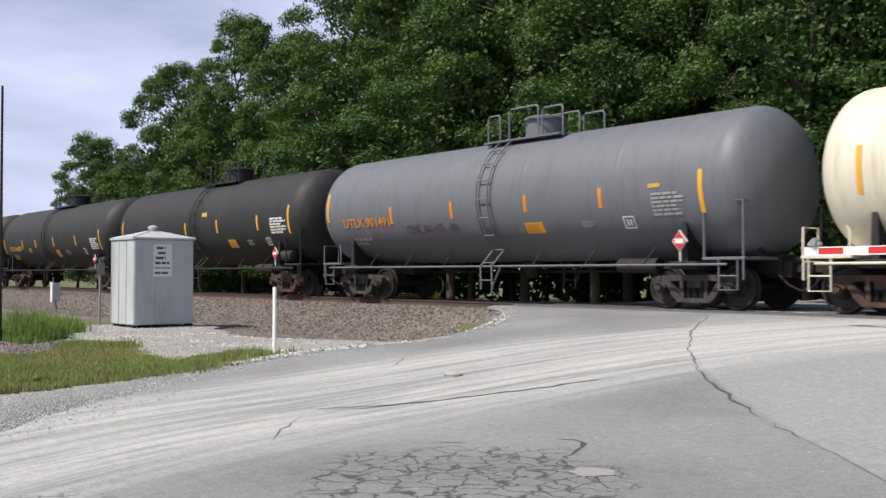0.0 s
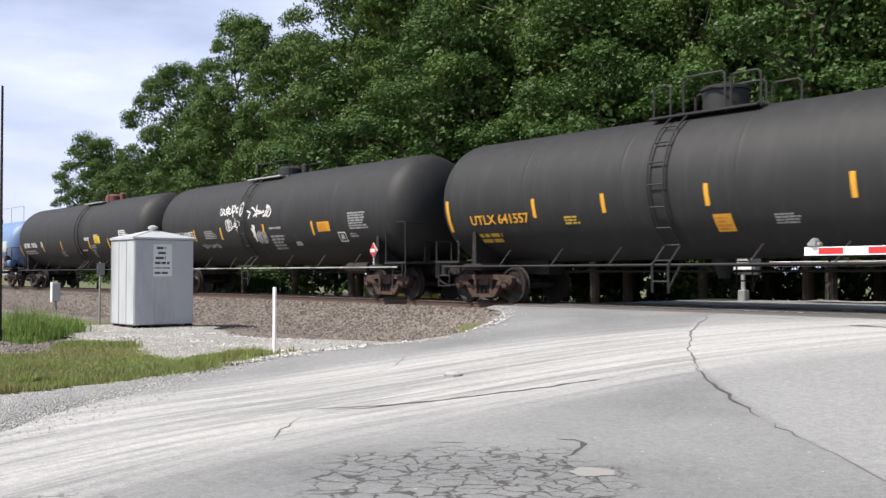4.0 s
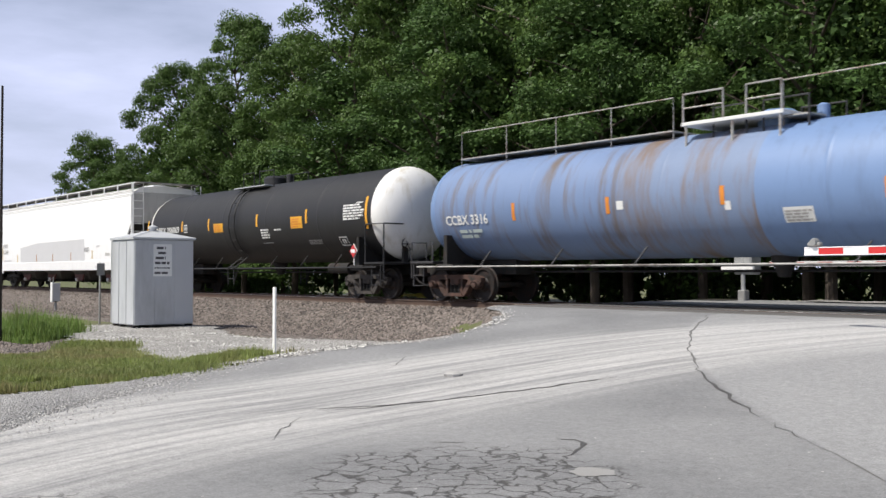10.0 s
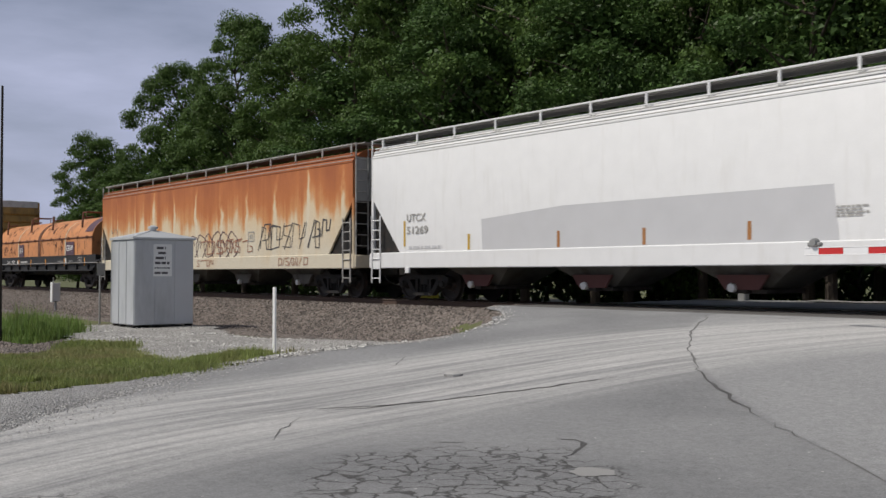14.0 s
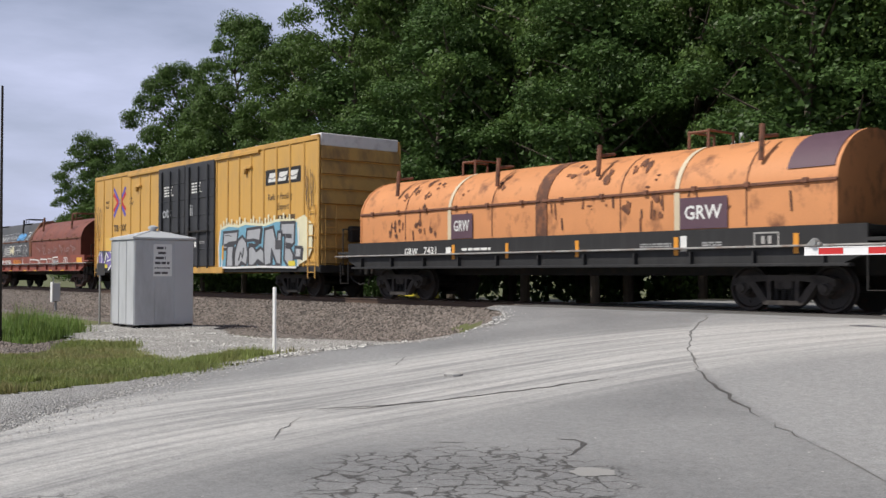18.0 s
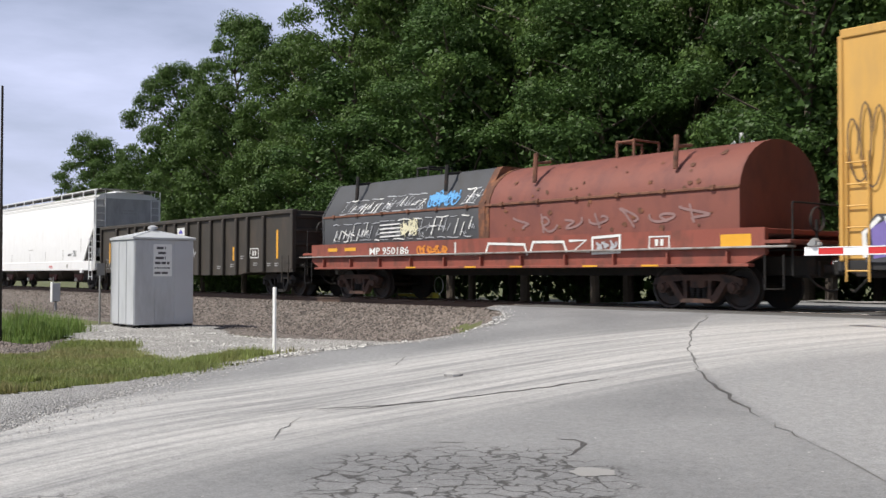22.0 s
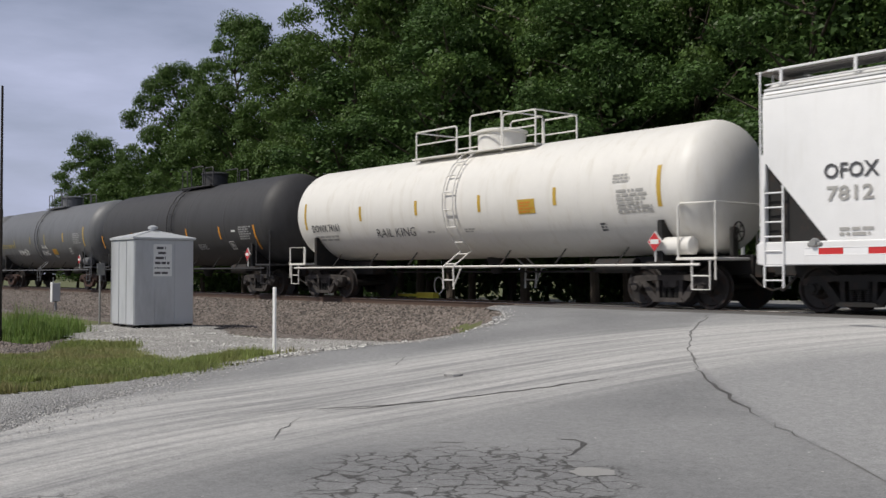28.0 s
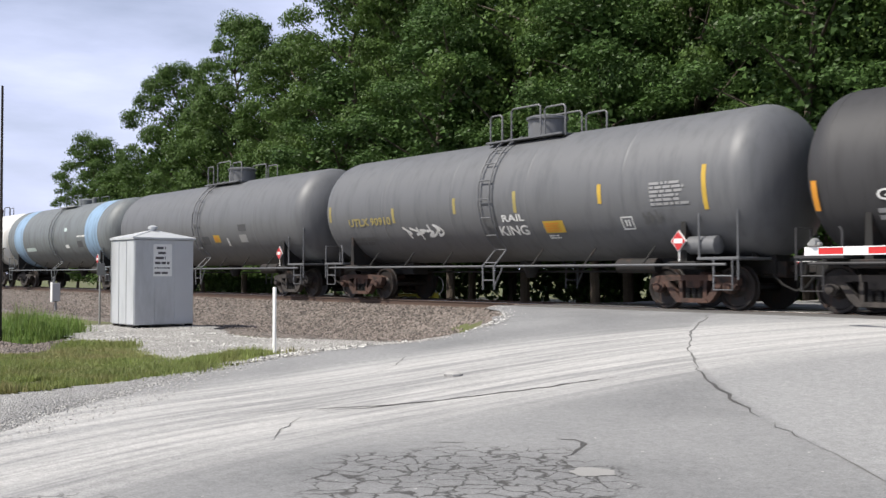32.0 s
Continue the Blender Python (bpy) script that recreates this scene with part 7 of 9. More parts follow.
        for x in (a + (b - a) * 0.22, a + (b - a) * 0.78):
            for sy in (-1, 1):
                g = Geo().path([(x, sy * w * 0.92, zr - 0.55), (x, sy * w * 0.88, zr + 0.16)], 0.055, 6)
                g.path([(x, sy * w * 0.88, zr - 0.08), (x + 0.02, sy * w * 0.55, zr - 0.02)], 0.04, 6)
                part("stacking_bracket", g, M_STEEL_DARK if flat else M_RUSTY, hood)
        xm = (a + b) / 2
        g = Geo()
        for dx in (-0.25, 0.25):
            g.path([(xm + dx, -0.45, zr - 0.1), (xm + dx, -0.45, zr + 0.32), (xm + dx, 0.45, zr + 0.32), (xm + dx, 0.45, zr - 0.1)], 0.035)
        g.rod((xm - 0.25, -0.45, zr + 0.3), (xm + 0.25, -0.45, zr + 0.3), 0.03, 6)
        part("lifting_loop", g, M_STEEL_DARK if flat else M_RUSTY, hood)
    side = flat_side(-hw)
    hoodside = flat_side(-hw + 0.05)
    if marks:
        marks(car, side, hoodside, B, z0, z1)
    part("brake_wheel", Geo().turned([(0, 0.24), (0.03, 0.26), (0.06, 0.24)], "x", (B + 0.42, -0.4, 1.8), 16, False).rod((B + 0.44, -0.4, 1.2), (B + 0.44, -0.4, 1.8), 0.03, 8), M_STEEL_DARK, car)
    add_bogies(car, hb, gear)
    add_coupler(car, length / 2)
    CARS.append(car)
    return car


M_RUSTY = surface("rusty_steel", (0.20, 0.085, 0.05), 0.8, 0, 0.3, 4, 50, 0.25, (0.07, 0.035, 0.025), 0.4, (1, 1, 1), 4)

# ---- ground, road and track ----
EDGE = [(-60.0, -3.0), (-22.0, -5.0), (-15.7, -10.1), (-13.5, -12.4), (-11.5, -14.0), (-10.2, -14.45), (-9.3, -14.5), (-8.6, -14.2), (-7.7, -13.7), (-6.8, -13.65), (-6.0, -14.0), (-5.2, -14.5), (-4.0, -15.5), (-3.2, -16.5),
        (-2.4, -17.7), (0.0, -18.2), (4.0, -18.0), (14.0, -17.0), (60.0, -17.0)]


def road_edge(y):
    for (ya, xa), (yb, xb) in zip(EDGE, EDGE[1:]):
        if y <= yb:
            t = max(0.0, (y - ya) / (yb - ya))
            return xa + (xb - xa) * t
    return EDGE[-1][1]


def ease(t):
    t = min(max(t, 0.0), 1.0)
    return t * t * (3 - 2 * t)


def road_z(y):
    if y > 0:
        return -0.02 + 0.03 * ease((y - 2.5) / 2) - 1.25 * ease((y - 6.3) / 6)
    return -0.02 - 0.73 * ease((-y - 2) / 11)


def bed_z(y):
    """The line runs on a low bank; the ground falls away behind it."""
    if y > 0:
        return -0.18 - 1.15 * ease((y - 1.9) / 5.5)
    return -0.18 - 0.55 * ease((-y - 1.7) / 2.3)


def ground_z(x, y):
    off = bed_z(y)
    return off + (road_z(y) - off) * ease((x - road_edge(y) + 1.3) / 1.3) * (1 - ease((x - 7.0) / 2.0))


def sheet(name, xs, ys, zf, material, label, category, skirt=True):
    nx, ny = len(xs), len(ys)
    g = Geo()
    vs = [(x, y, zf(x, y)) for y in ys for x in xs]
    g.add(vs, [(j * nx + i, j * nx + i + 1, (j + 1) * nx + i + 1, (j + 1) * nx + i) for j in range(ny - 1) for i in range(nx - 1)])
    ob = part(name, g, material)
    return tagged(ob, label, category, "", "structure")


def steps(a, b, d):
    n = max(1, round((b - a) / d))
    return [a + (b - a) * i / n for i in range(n + 1)]


def ground_material():
    m = surface("meadow_ground", (0.10, 0.115, 0.035), 0.95, 0, 0.3, 0.6, 9, 0.5, (0.13, 0.115, 0.075), 0.35, (1, 1, 1), 0.7)
    return m


def gravel_material(name, color, dark, scale):
    """Loose stone: cells of different grey with dark gaps."""
    m = bpy.data.materials.new(name)
    m.use_nodes = True
    n, l = m.node_tree.nodes, m.node_tree.links
    b = n["Principled BSDF"]
    co = n.new("ShaderNodeTexCoord")
    vo = n.new("ShaderNodeTexVoronoi")
    vo.inputs["Scale"].default_value = scale
    l.new(co.outputs["Object"], vo.inputs["Vector"])
    sep = n.new("ShaderNodeSeparateColor")
    l.new(vo.outputs["Color"], sep.inputs[0])
    rp = n.new("ShaderNodeValToRGB")
    rp.color_ramp.elements[0].color, rp.color_ramp.elements[1].color = (*dark, 1), (*color, 1)
    e = rp.color_ramp.elements.new(0.45)
    e.color = (*[(a * 0.55 + c * 0.45) for a, c in zip(dark, color)], 1)
    l.new(sep.outputs[0], rp.inputs["Fac"])
    no = n.new("ShaderNodeTexNoise")
    no.inputs["Scale"].default_value, no.inputs["Detail"].default_value = 0.8, 6
    l.new(co.outputs["Object"], no.inputs["Vector"])
    ma = n.new("ShaderNodeMath")
    ma.operation = "MULTIPLY_ADD"
    l.new(no.outputs["Fac"], ma.inputs[0])
    ma.inputs[1].default_value, ma.inputs[2].default_value = 0.7, 0.65
    mx = n.new("ShaderNodeMix")
    mx.data_type, mx.blend_type = "RGBA", "MULTIPLY"
    mx.inputs[0].default_value = 1
    l.new(rp.outputs[0], mx.inputs[6])
    l.new(ma.outputs[0], mx.inputs[7])
    l.new(mx.outputs[2], b.inputs["Base Color"])
    b.inputs["Roughness"].default_value = 0.9
    bp = n.new("ShaderNodeBump")
    bp.inputs["Strength"].default_value, bp.inputs["Distance"].default_value = 0.9, 0.03
    inv = n.new("ShaderNodeMath")
    inv.operation = "SUBTRACT"
    inv.inputs[0].default_value = 1
    l.new(vo.outputs["Distance"], inv.inputs[1])
    l.new(inv.outputs[0], bp.inputs["Height"])
    l.new(bp.outputs[0], b.inputs["Normal"])
    return m


M_BALLAST = gravel_material("ballast_stone", (0.25, 0.213, 0.186), (0.05, 0.042, 0.036), 15)
M_PALE_GRAVEL = gravel_material("pale_limestone_gravel", (0.47, 0.455, 0.43), (0.17, 0.163, 0.15), 24)


SEAM = (0.0539, -0.1281, -12.232)     # x of the seam over y: square, slope, start


def road_material():
    m = bpy.data.materials.new("worn_asphalt")
    m.use_nodes = True
    n, l = m.node_tree.nodes, m.node_tree.links
    b = n["Principled BSDF"]
    co = n.new("ShaderNodeTexCoord").outputs["Object"]
    sep = n.new("ShaderNodeSeparateXYZ")
    l.new(co, sep.inputs[0])

    def math_node(op, a, c, d=None):
        k = n.new("ShaderNodeMath")
        k.operation = op
        for i, v in enumerate((a, c, d)):
            if v is None:
                continue
            if isinstance(v, (int, float)):
                k.inputs[i].default_value = v
            else:
                l.new(v, k.inputs[i])
        return k.outputs[0]

    def noise(vec, scale, detail=4, rough=0.5):
        k = n.new("ShaderNodeTexNoise")
        k.inputs["Scale"].default_value, k.inputs["Detail"].default_value, k.inputs["Roughness"].default_value = scale, detail, rough
        l.new(vec, k.inputs["Vector"])
        return k.outputs["Fac"]

    def ramp(fac, a, c):
        k = n.new("ShaderNodeMapRange")
        k.interpolation_type = "SMOOTHSTEP"
        l.new(fac, k.inputs[0])
        k.inputs[1].default_value, k.inputs[2].default_value = a, c
        return k.outputs[0]

    # across: distance from the line that the wheels follow, which bends a little
    bend = math_node("MULTIPLY", math_node("POWER", math_node("ADD", sep.outputs[1], 11.0), 2.0), 0.05)
    across = math_node("SUBTRACT", math_node("ADD", sep.outputs[0], 10.3), bend)
    comb = n.new("ShaderNodeCombineXYZ")
    l.new(across, comb.inputs[0])
    l.new(math_node("MULTIPLY", sep.outputs[1], 0.05), comb.inputs[1])
    streak = noise(comb.outputs[0], 2.6, 6, 0.6)
    streak2 = noise(comb.outputs[0], 9.0, 4, 0.6)
    lane = math_node("SUBTRACT", 1.0, ramp(math_node("ABSOLUTE", across, 0), 1.3, 3.1))
    worn = math_node("MULTIPLY", lane, ramp(math_node("ADD", math_node("MULTIPLY", streak, 0.65), math_node("MULTIPLY", streak2, 0.35)), 0.32, 0.64))
    patchy = noise(co, 0.45, 5)
    fine = noise(co, 55, 3, 0.7)
    grit = noise(co, 14, 5, 0.7)
    base = n.new("ShaderNodeMix")
    base.data_type = "RGBA"
    l.new(ramp(patchy, 0.3, 0.7), base.inputs[0])
    base.inputs[6].default_value, base.inputs[7].default_value = (0.19, 0.191, 0.193, 1), (0.26, 0.26, 0.26, 1)
    # the younger, paler asphalt beyond the seam
    seam = math_node("ADD", math_node("MULTIPLY", math_node("MULTIPLY", sep.outputs[1], sep.outputs[1]), SEAM[0]), math_node("MULTIPLY_ADD", sep.outputs[1], SEAM[1], SEAM[2]))
    beyond = math_node("MULTIPLY", ramp(math_node("SUBTRACT", sep.outputs[0], seam), -0.03, 0.12), 0.55)
    young = n.new("ShaderNodeMix")
    young.data_type = "RGBA"
    l.new(beyond, young.inputs[0])
    l.new(base.outputs[2], young.inputs[6])
    young.inputs[7].default_value = (0.32, 0.32, 0.318, 1)
    pale = n.new("ShaderNodeMix")
    pale.data_type = "RGBA"
    l.new(worn, pale.inputs[0])
    l.new(young.outputs[2], pale.inputs[6])
    pale.inputs[7].default_value = (0.50, 0.49, 0.475, 1)
    # net of fatigue cracks
    vo = n.new("ShaderNodeTexVoronoi")
    vo.feature = "DISTANCE_TO_EDGE"
    vo.inputs["Scale"].default_value = 4.6
    warp = n.new("ShaderNodeVectorMath")
    warp.operation = "MULTIPLY_ADD"
    nz = n.new("ShaderNodeTexNoise")
    nz.inputs["Scale"].default_value = 5.0
    nz.inputs["Detail"].default_value = 4
    l.new(co, nz.inputs["Vector"])
    l.new(nz.outputs["Color"], warp.inputs[0])
    warp.inputs[1].default_value = (0.35, 0.35, 0)
    l.new(co, warp.inputs[2])
    flat = n.new("ShaderNodeVectorMath")
    flat.operation = "MULTIPLY"
    l.new(warp.outputs[0], flat.inputs[0])
    flat.inputs[1].default_value = (1, 1, 0)
    l.new(flat.outputs[0], vo.inputs["Vector"])
    crack = math_node("SUBTRACT", 1.0, ramp(vo.outputs["Distance"], 0.008, 0.080))

    def near(px, py, rx, ry):
        dx = math_node("DIVIDE", math_node("SUBTRACT", sep.outputs[0], px), rx)
        dy = math_node("DIVIDE", math_node("SUBTRACT", sep.outputs[1], py), ry)
        d = math_node("ADD", math_node("MULTIPLY", dx, dx), math_node("MULTIPLY", dy, dy))
        d = math_node("ADD", d, math_node("MULTIPLY", noise(co, 1.6, 3), 1.2))
        return math_node("SUBTRACT", 1.0, ramp(d, 1.2, 1.6))

    zone = math_node("MAXIMUM", near(-5.75, -13.6, 1.3, 1.35), near(-6.3, -16.6, 0.9, 0.8))
    crack = math_node("MULTIPLY", crack, zone)
    dark = n.new("ShaderNodeMix")
    dark.data_type = "RGBA"
    l.new(math_node("MULTIPLY", crack, 0.88), dark.inputs[0])
    l.new(pale.outputs[2], dark.inputs[6])
    dark.inputs[7].default_value = (0.045, 0.042, 0.04, 1)
    val = math_node("MULTIPLY", math_node("MULTIPLY_ADD", fine, 1.2, 0.4), math_node("MULTIPLY_ADD", grit, 0.8, 0.6))
    mul = n.new("ShaderNodeMix")
    mul.data_type, mul.blend_type = "RGBA", "MULTIPLY"
    mul.inputs[0].default_value = 1
    l.new(dark.outputs[2], mul.inputs[6])
    l.new(val, mul.inputs[7])
    l.new(mul.outputs[2], b.inputs["Base Color"])
    # small pale stones lying on the surface
    sp = n.new("ShaderNodeTexVoronoi")
    sp.inputs["Scale"].default_value = 7.0
    l.new(co, sp.inputs["Vector"])
    cell = n.new("ShaderNodeSeparateColor")
    l.new(sp.outputs["Color"], cell.inputs[0])
    speck = math_node("MULTIPLY", math_node("LESS_THAN", sp.outputs["Distance"], 0.085), math_node("GREATER_THAN", cell.outputs[0], 0.72))
    dots = n.new("ShaderNodeMix")
    dots.data_type = "RGBA"
    l.new(math_node("MULTIPLY", speck, 0.7), dots.inputs[0])
    l.new(mul.outputs[2], dots.inputs[6])
    shade = n.new("ShaderNodeMix")
    shade.data_type = "RGBA"
    l.new(math_node("GREATER_THAN", cell.outputs[1], 0.55), shade.inputs[0])
    shade.inputs[6].default_value, shade.inputs[7].default_value = (0.13, 0.125, 0.12, 1), (0.60, 0.58, 0.55, 1)
    l.new(shade.outputs[2], dots.inputs[7])
    l.new(dots.outputs[2], b.inputs["Base Color"])
    b.inputs["Roughness"].default_value = 0.85
    bp = n.new("ShaderNodeBump")
    bp.inputs["Strength"].default_value, bp.inputs["Distance"].default_value = 0.5, 0.01
    l.new(math_node("SUBTRACT", fine, crack), bp.inputs["Height"])
    l.new(bp.outputs[0], b.inputs["Normal"])
    return m


M_ROAD = road_material()
fine_y = [-3000, -800, -250, -90, -45] + steps(-30, 14, 0.8) + [20, 28, 40, 60, 100, 260, 800, 3000]
fine_x = [-3000, -900, -350, -180, -120, -90, -70] + steps(-60, 14, 1.0) + [20, 30, 50, 90, 200, 600, 3000]
sheet("ground", fine_x, fine_y, lambda x, y: ground_z(x, y) - 0.05, ground_material(), "grassy dirt ground beside the railway line", "ground")
road_rows = steps(-30, -14, 0.5) + steps(-14, 16, 0.4)[1:]
g = Geo()
for y in road_rows:
    xe = road_edge(y) + 0.12 * math.sin(y * 3.1) + 0.08 * math.sin(y * 7.7)
    g.v += [(xe - 0.30, y, road_z(y) - 0.045), (xe, y, road_z(y) - 0.012)] + [(xe + 0.15 + (7.85 - xe) * i / 13, y, road_z(y)) for i in range(14)]
for j in range(len(road_rows) - 1):
    for i in range(15):
        g.f.append((j * 16 + i, j * 16 + i + 1, (j + 1) * 16 + i + 1, (j + 1) * 16 + i))
tagged(part("road", g, M_ROAD), "worn pale grey asphalt road over the level crossing", "road", "", "structure")

bed_x = [-400, -200] + steps(-130, 30, 2.0) + [60, 200, 400]
sheet("ballast_bed", bed_x, steps(-6.6, 4.0, 0.25), lambda x, y: bed_z(y) + 0.02 * noise.noise((x * 0.8, y * 1.5, 3.0)) - (0.09 if y > 3.8 or y < -6.45 else 0.0) - 0.12 * ease((x + 14.5) / 1.0), M_BALLAST, "brown and grey crushed stone railway ballast", "ballast")

M_RAIL = surface("rusty_rail", (0.095, 0.062, 0.046), 0.75, 0.2, 0.2, 1, 40, 0.15)
M_RAIL_TOP = surface("bright_rail_head", (0.50, 0.49, 0.48), 0.25, 0.95, 0.1, 2, 60, 0.05)
M_TIE = surface("weathered_sleeper", (0.10, 0.075, 0.055), 0.9, 0, 0.3, 2, 30, 0.3, None, per_object=0.25)
track = tagged(new("railway_track"), "steel rails on wooden sleepers with rusty sides", "railway track", "", "structure")
for y in (-0.752, 0.752):
    sec = [(y - 0.07, -0.172), (y - 0.07, -0.155), (y - 0.012, -0.135), (y - 0.012, -0.045), (y - 0.036, -0.035), (y - 0.036, -0.006), (y + 0.036, -0.006), (y + 0.036, -0.035),
           (y + 0.012, -0.045), (y + 0.012, -0.135), (y + 0.07, -0.155), (y + 0.07, -0.172)]
    part("rail", Geo().run(sec, -400, 300), M_RAIL, track, "", False)
    part("rail_head", Geo().run([(y - 0.030, -0.006), (y - 0.026, 0.0), (y + 0.026, 0.0), (y + 0.030, -0.006)], -400, 300), M_RAIL_TOP, track, "", False)
tie_mesh = Geo().box(-0.115, 0.115, -1.30, 1.30, -0.33, -0.165, 0.012).mesh("sleeper", M_TIE)
for k in range(150):
    x = -90 + k * 0.52
    if x < -18.4:
        part("sleeper", tie_mesh, M_TIE, track).location = (x + 0.02 * math.sin(k * 5.1), 0.03 * math.sin(k * 3.7), 0.0)
M_PANEL = surface("crossing_panel", (0.11, 0.105, 0.10), 0.85, 0, 0.2, 2, 40, 0.2)
crossing = tagged(new("crossing_surface"), "dark rubber and asphalt panels between the rails", "level crossing", "", "structure")
for y0, y1 in ((-0.66, 0.66), (-1.95, -0.86), (0.86, 1.95)):
    for k in range(8):
        x = -17.8 + k * 3.05
        part("crossing_panel", Geo().box(x, x + 3.02, y0, y1, -0.10, -0.012, 0.012), M_PANEL, crossing)
for s in (-1, 1):
    part("flangeway_edge", Geo().box(-18.0, 6.6, s * 2.0 - 0.04, s * 2.0 + 0.04, -0.1, -0.008, 0.01), M_PANEL, crossing)

# ---- trees ----
M_BARK = surface("grey_brown_bark", (0.095, 0.075, 0.058), 0.95, 0, 0.3, 3, 18, 0.6)
LEAVES = [surface("leaf_green", (0.088, 0.146, 0.036), 0.5, 0, 0.30, 0.5, 3, 0, None, island=0.35, translucent=0.28, spec=0.2),
          surface("leaf_green_fresh", (0.086, 0.144, 0.037), 0.5, 0, 0.30, 0.5, 3, 0, None, island=0.35, translucent=0.28, spec=0.2),
          surface("leaf_green_deep", (0.066, 0.120, 0.032), 0.5, 0, 0.30, 0.5, 3, 0, None, island=0.35, translucent=0.28, spec=0.2)]


def leaf_cloud(centres, per, size, rnd, squash=0.8):
    """Many small pointed leaves on the outside of clumps."""
    g = Geo()
    v, f = g.v, g.f
    for cx, cy, cz, cr in centres:
        for _ in range(int(per * cr * cr)):
            a, u = rnd.uniform(0, 2 * math.pi), rnd.uniform(-0.7, 1)
            q = math.sqrt(1 - u * u)
            rr = cr * (1.32 - 0.84 * rnd.random() ** 1.4)
            nx, ny, nz = q * math.cos(a), q * math.sin(a), u
            px, py, pz = cx + nx * rr, cy + ny * rr, cz + nz * rr * squash
            n = Vector((nx + rnd.gauss(0, 0.45), ny + rnd.gauss(0, 0.45), nz + rnd.gauss(0.2, 0.45))).normalized()
            t = n.orthogonal().normalized()
            t.rotate(Matrix.Rotation(rnd.uniform(0, 6.283), 3, n))
            w = n.cross(t)
            s = size * rnd.uniform(0.55, 1.35)
            k = len(v)
            h = s * 0.42
            v += [(px + w.x * h, py + w.y * h, pz + w.z * h), (px - w.x * h, py - w.y * h, pz - w.z * h), (px + t.x * s - n.x * s * 0.25, py + t.y * s - n.y * s * 0.25, pz + t.z * s - n.z * s * 0.25)]
            f.append((k, k + 1, k + 2))
    return g


def make_tree(seed, height, spread, base, leaf, boughs=32, per=900, size=0.115, full=0.5):
    rnd = random.Random(seed)
    tree = thing("tree", "tall broadleaf tree with a full green summer crown", "tree", "trees behind the railway line")
    trunk = Geo()
    pts, r0 = [(0.0, 0.0, -2.4)], 0.013 * height
    for k in range(1, 7):
        pts.append((rnd.gauss(0, 0.12) * k, rnd.gauss(0, 0.12) * k, height * 0.8 * k / 6))
    for k in range(6):
        trunk.rod(pts[k], pts[k + 1], r0 * (1 - k / 7.5), 9, r0 * (1 - (k + 1) / 7.5))
    centres = []
    for k in range(boughs):
        u = (k + rnd.random()) / boughs
        girth = math.sin(math.pi * min(1, 0.20 + 0.74 * u)) ** 0.6
        big = spread * rnd.uniform(0.20, 0.34) * (1.1 - 0.35 * u)
        reach = max(0.0, spread * girth * rnd.uniform(0.62, 1.04) - big * 0.5)
        z = base + (height - base - big) * u ** 0.9
        a = k * 2.4 + rnd.uniform(-0.4, 0.4)
        x, y = reach * math.cos(a), reach * math.sin(a)
        # a bough carries a rounded mass of tufts, fullest on top and outside; hollows stay between the boughs
        for i in range(9):
            b, e = a + rnd.gauss(0, 1.3), rnd.uniform(-0.35, 1.0)
            q = big * math.sqrt(max(0.0, 1 - e * e * 0.8)) * rnd.uniform(0.6, 1.0)
            centres.append((x + q * math.cos(b), y + q * math.sin(b), z + big * 0.72 * e, big * rnd.uniform(0.36, 0.56)))
        zi = min(height * 0.78, max(2.2, z - reach * 0.7))
        i = min(5, int(zi / (height * 0.8) * 6))
        t = zi / (height * 0.8) * 6 - i
        p = Vector(pts[i]).lerp(Vector(pts[i + 1]), t)
        trunk.rod(p, (x, y, z - 0.2), 0.03 + 0.003 * height, 6, 0.015)
    for k in range(6):
        centres.append((rnd.gauss(0, 0.7), rnd.gauss(0, 0.7), height - rnd.uniform(0.3, 2.2), rnd.uniform(0.5, 0.9)))
    # heart of the crown: larger, looser leaf masses that close the gaps
    heart = []
    for k in range(46):
        u = (k + rnd.random()) / 46
        girth = math.sin(math.pi * min(1, 0.2 + 0.74 * u)) ** 0.65
        a, reach = k * 2.4, spread * girth * rnd.uniform(0.05, full)
        heart.append((reach * math.cos(a), reach * math.sin(a), base + (height - base - 1.6) * u, rnd.uniform(0.8, 1.25)))
    part("trunk", trunk, M_BARK, tree)
    crown = leaf_cloud(centres, per, size, rnd, 0.75)
    inner = leaf_cloud(heart, 130 if full < 0.6 else 200, 0.2, rnd)
    part("crown", crown.add(inner.v, inner.f), leaf, tree, "", False)
    return tree


PROTO = [make_tree(11, 17.5, 4.4, 1.6, LEAVES[0]), make_tree(23, 19.5, 4.7, 2.2, LEAVES[0], 34), make_tree(37, 16.0, 4.2, 1.2, LEAVES[2]), make_tree(41, 13.0, 3.6, 0.6, LEAVES[2], 26), make_tree(53, 18.0, 4.6, 2.0, LEAVES[2], 28, 300, 0.19),
         make_tree(61, 17.0, 4.1, 0.8, LEAVES[1], 46, 760, 0.128, 0.95), make_tree(67, 13.0, 3.6, 0.4, LEAVES[1], 42, 760, 0.128, 0.95)]
rnd = random.Random(7)
spots = []
for k in range(10):
    spots.append((-44.6 + k * 4.3 + rnd.uniform(-0.7, 0.7), 13.0 + rnd.uniform(-1.0, 1.4), 1.0, 0.96 + 0.2 * rnd.random(), k % 3))
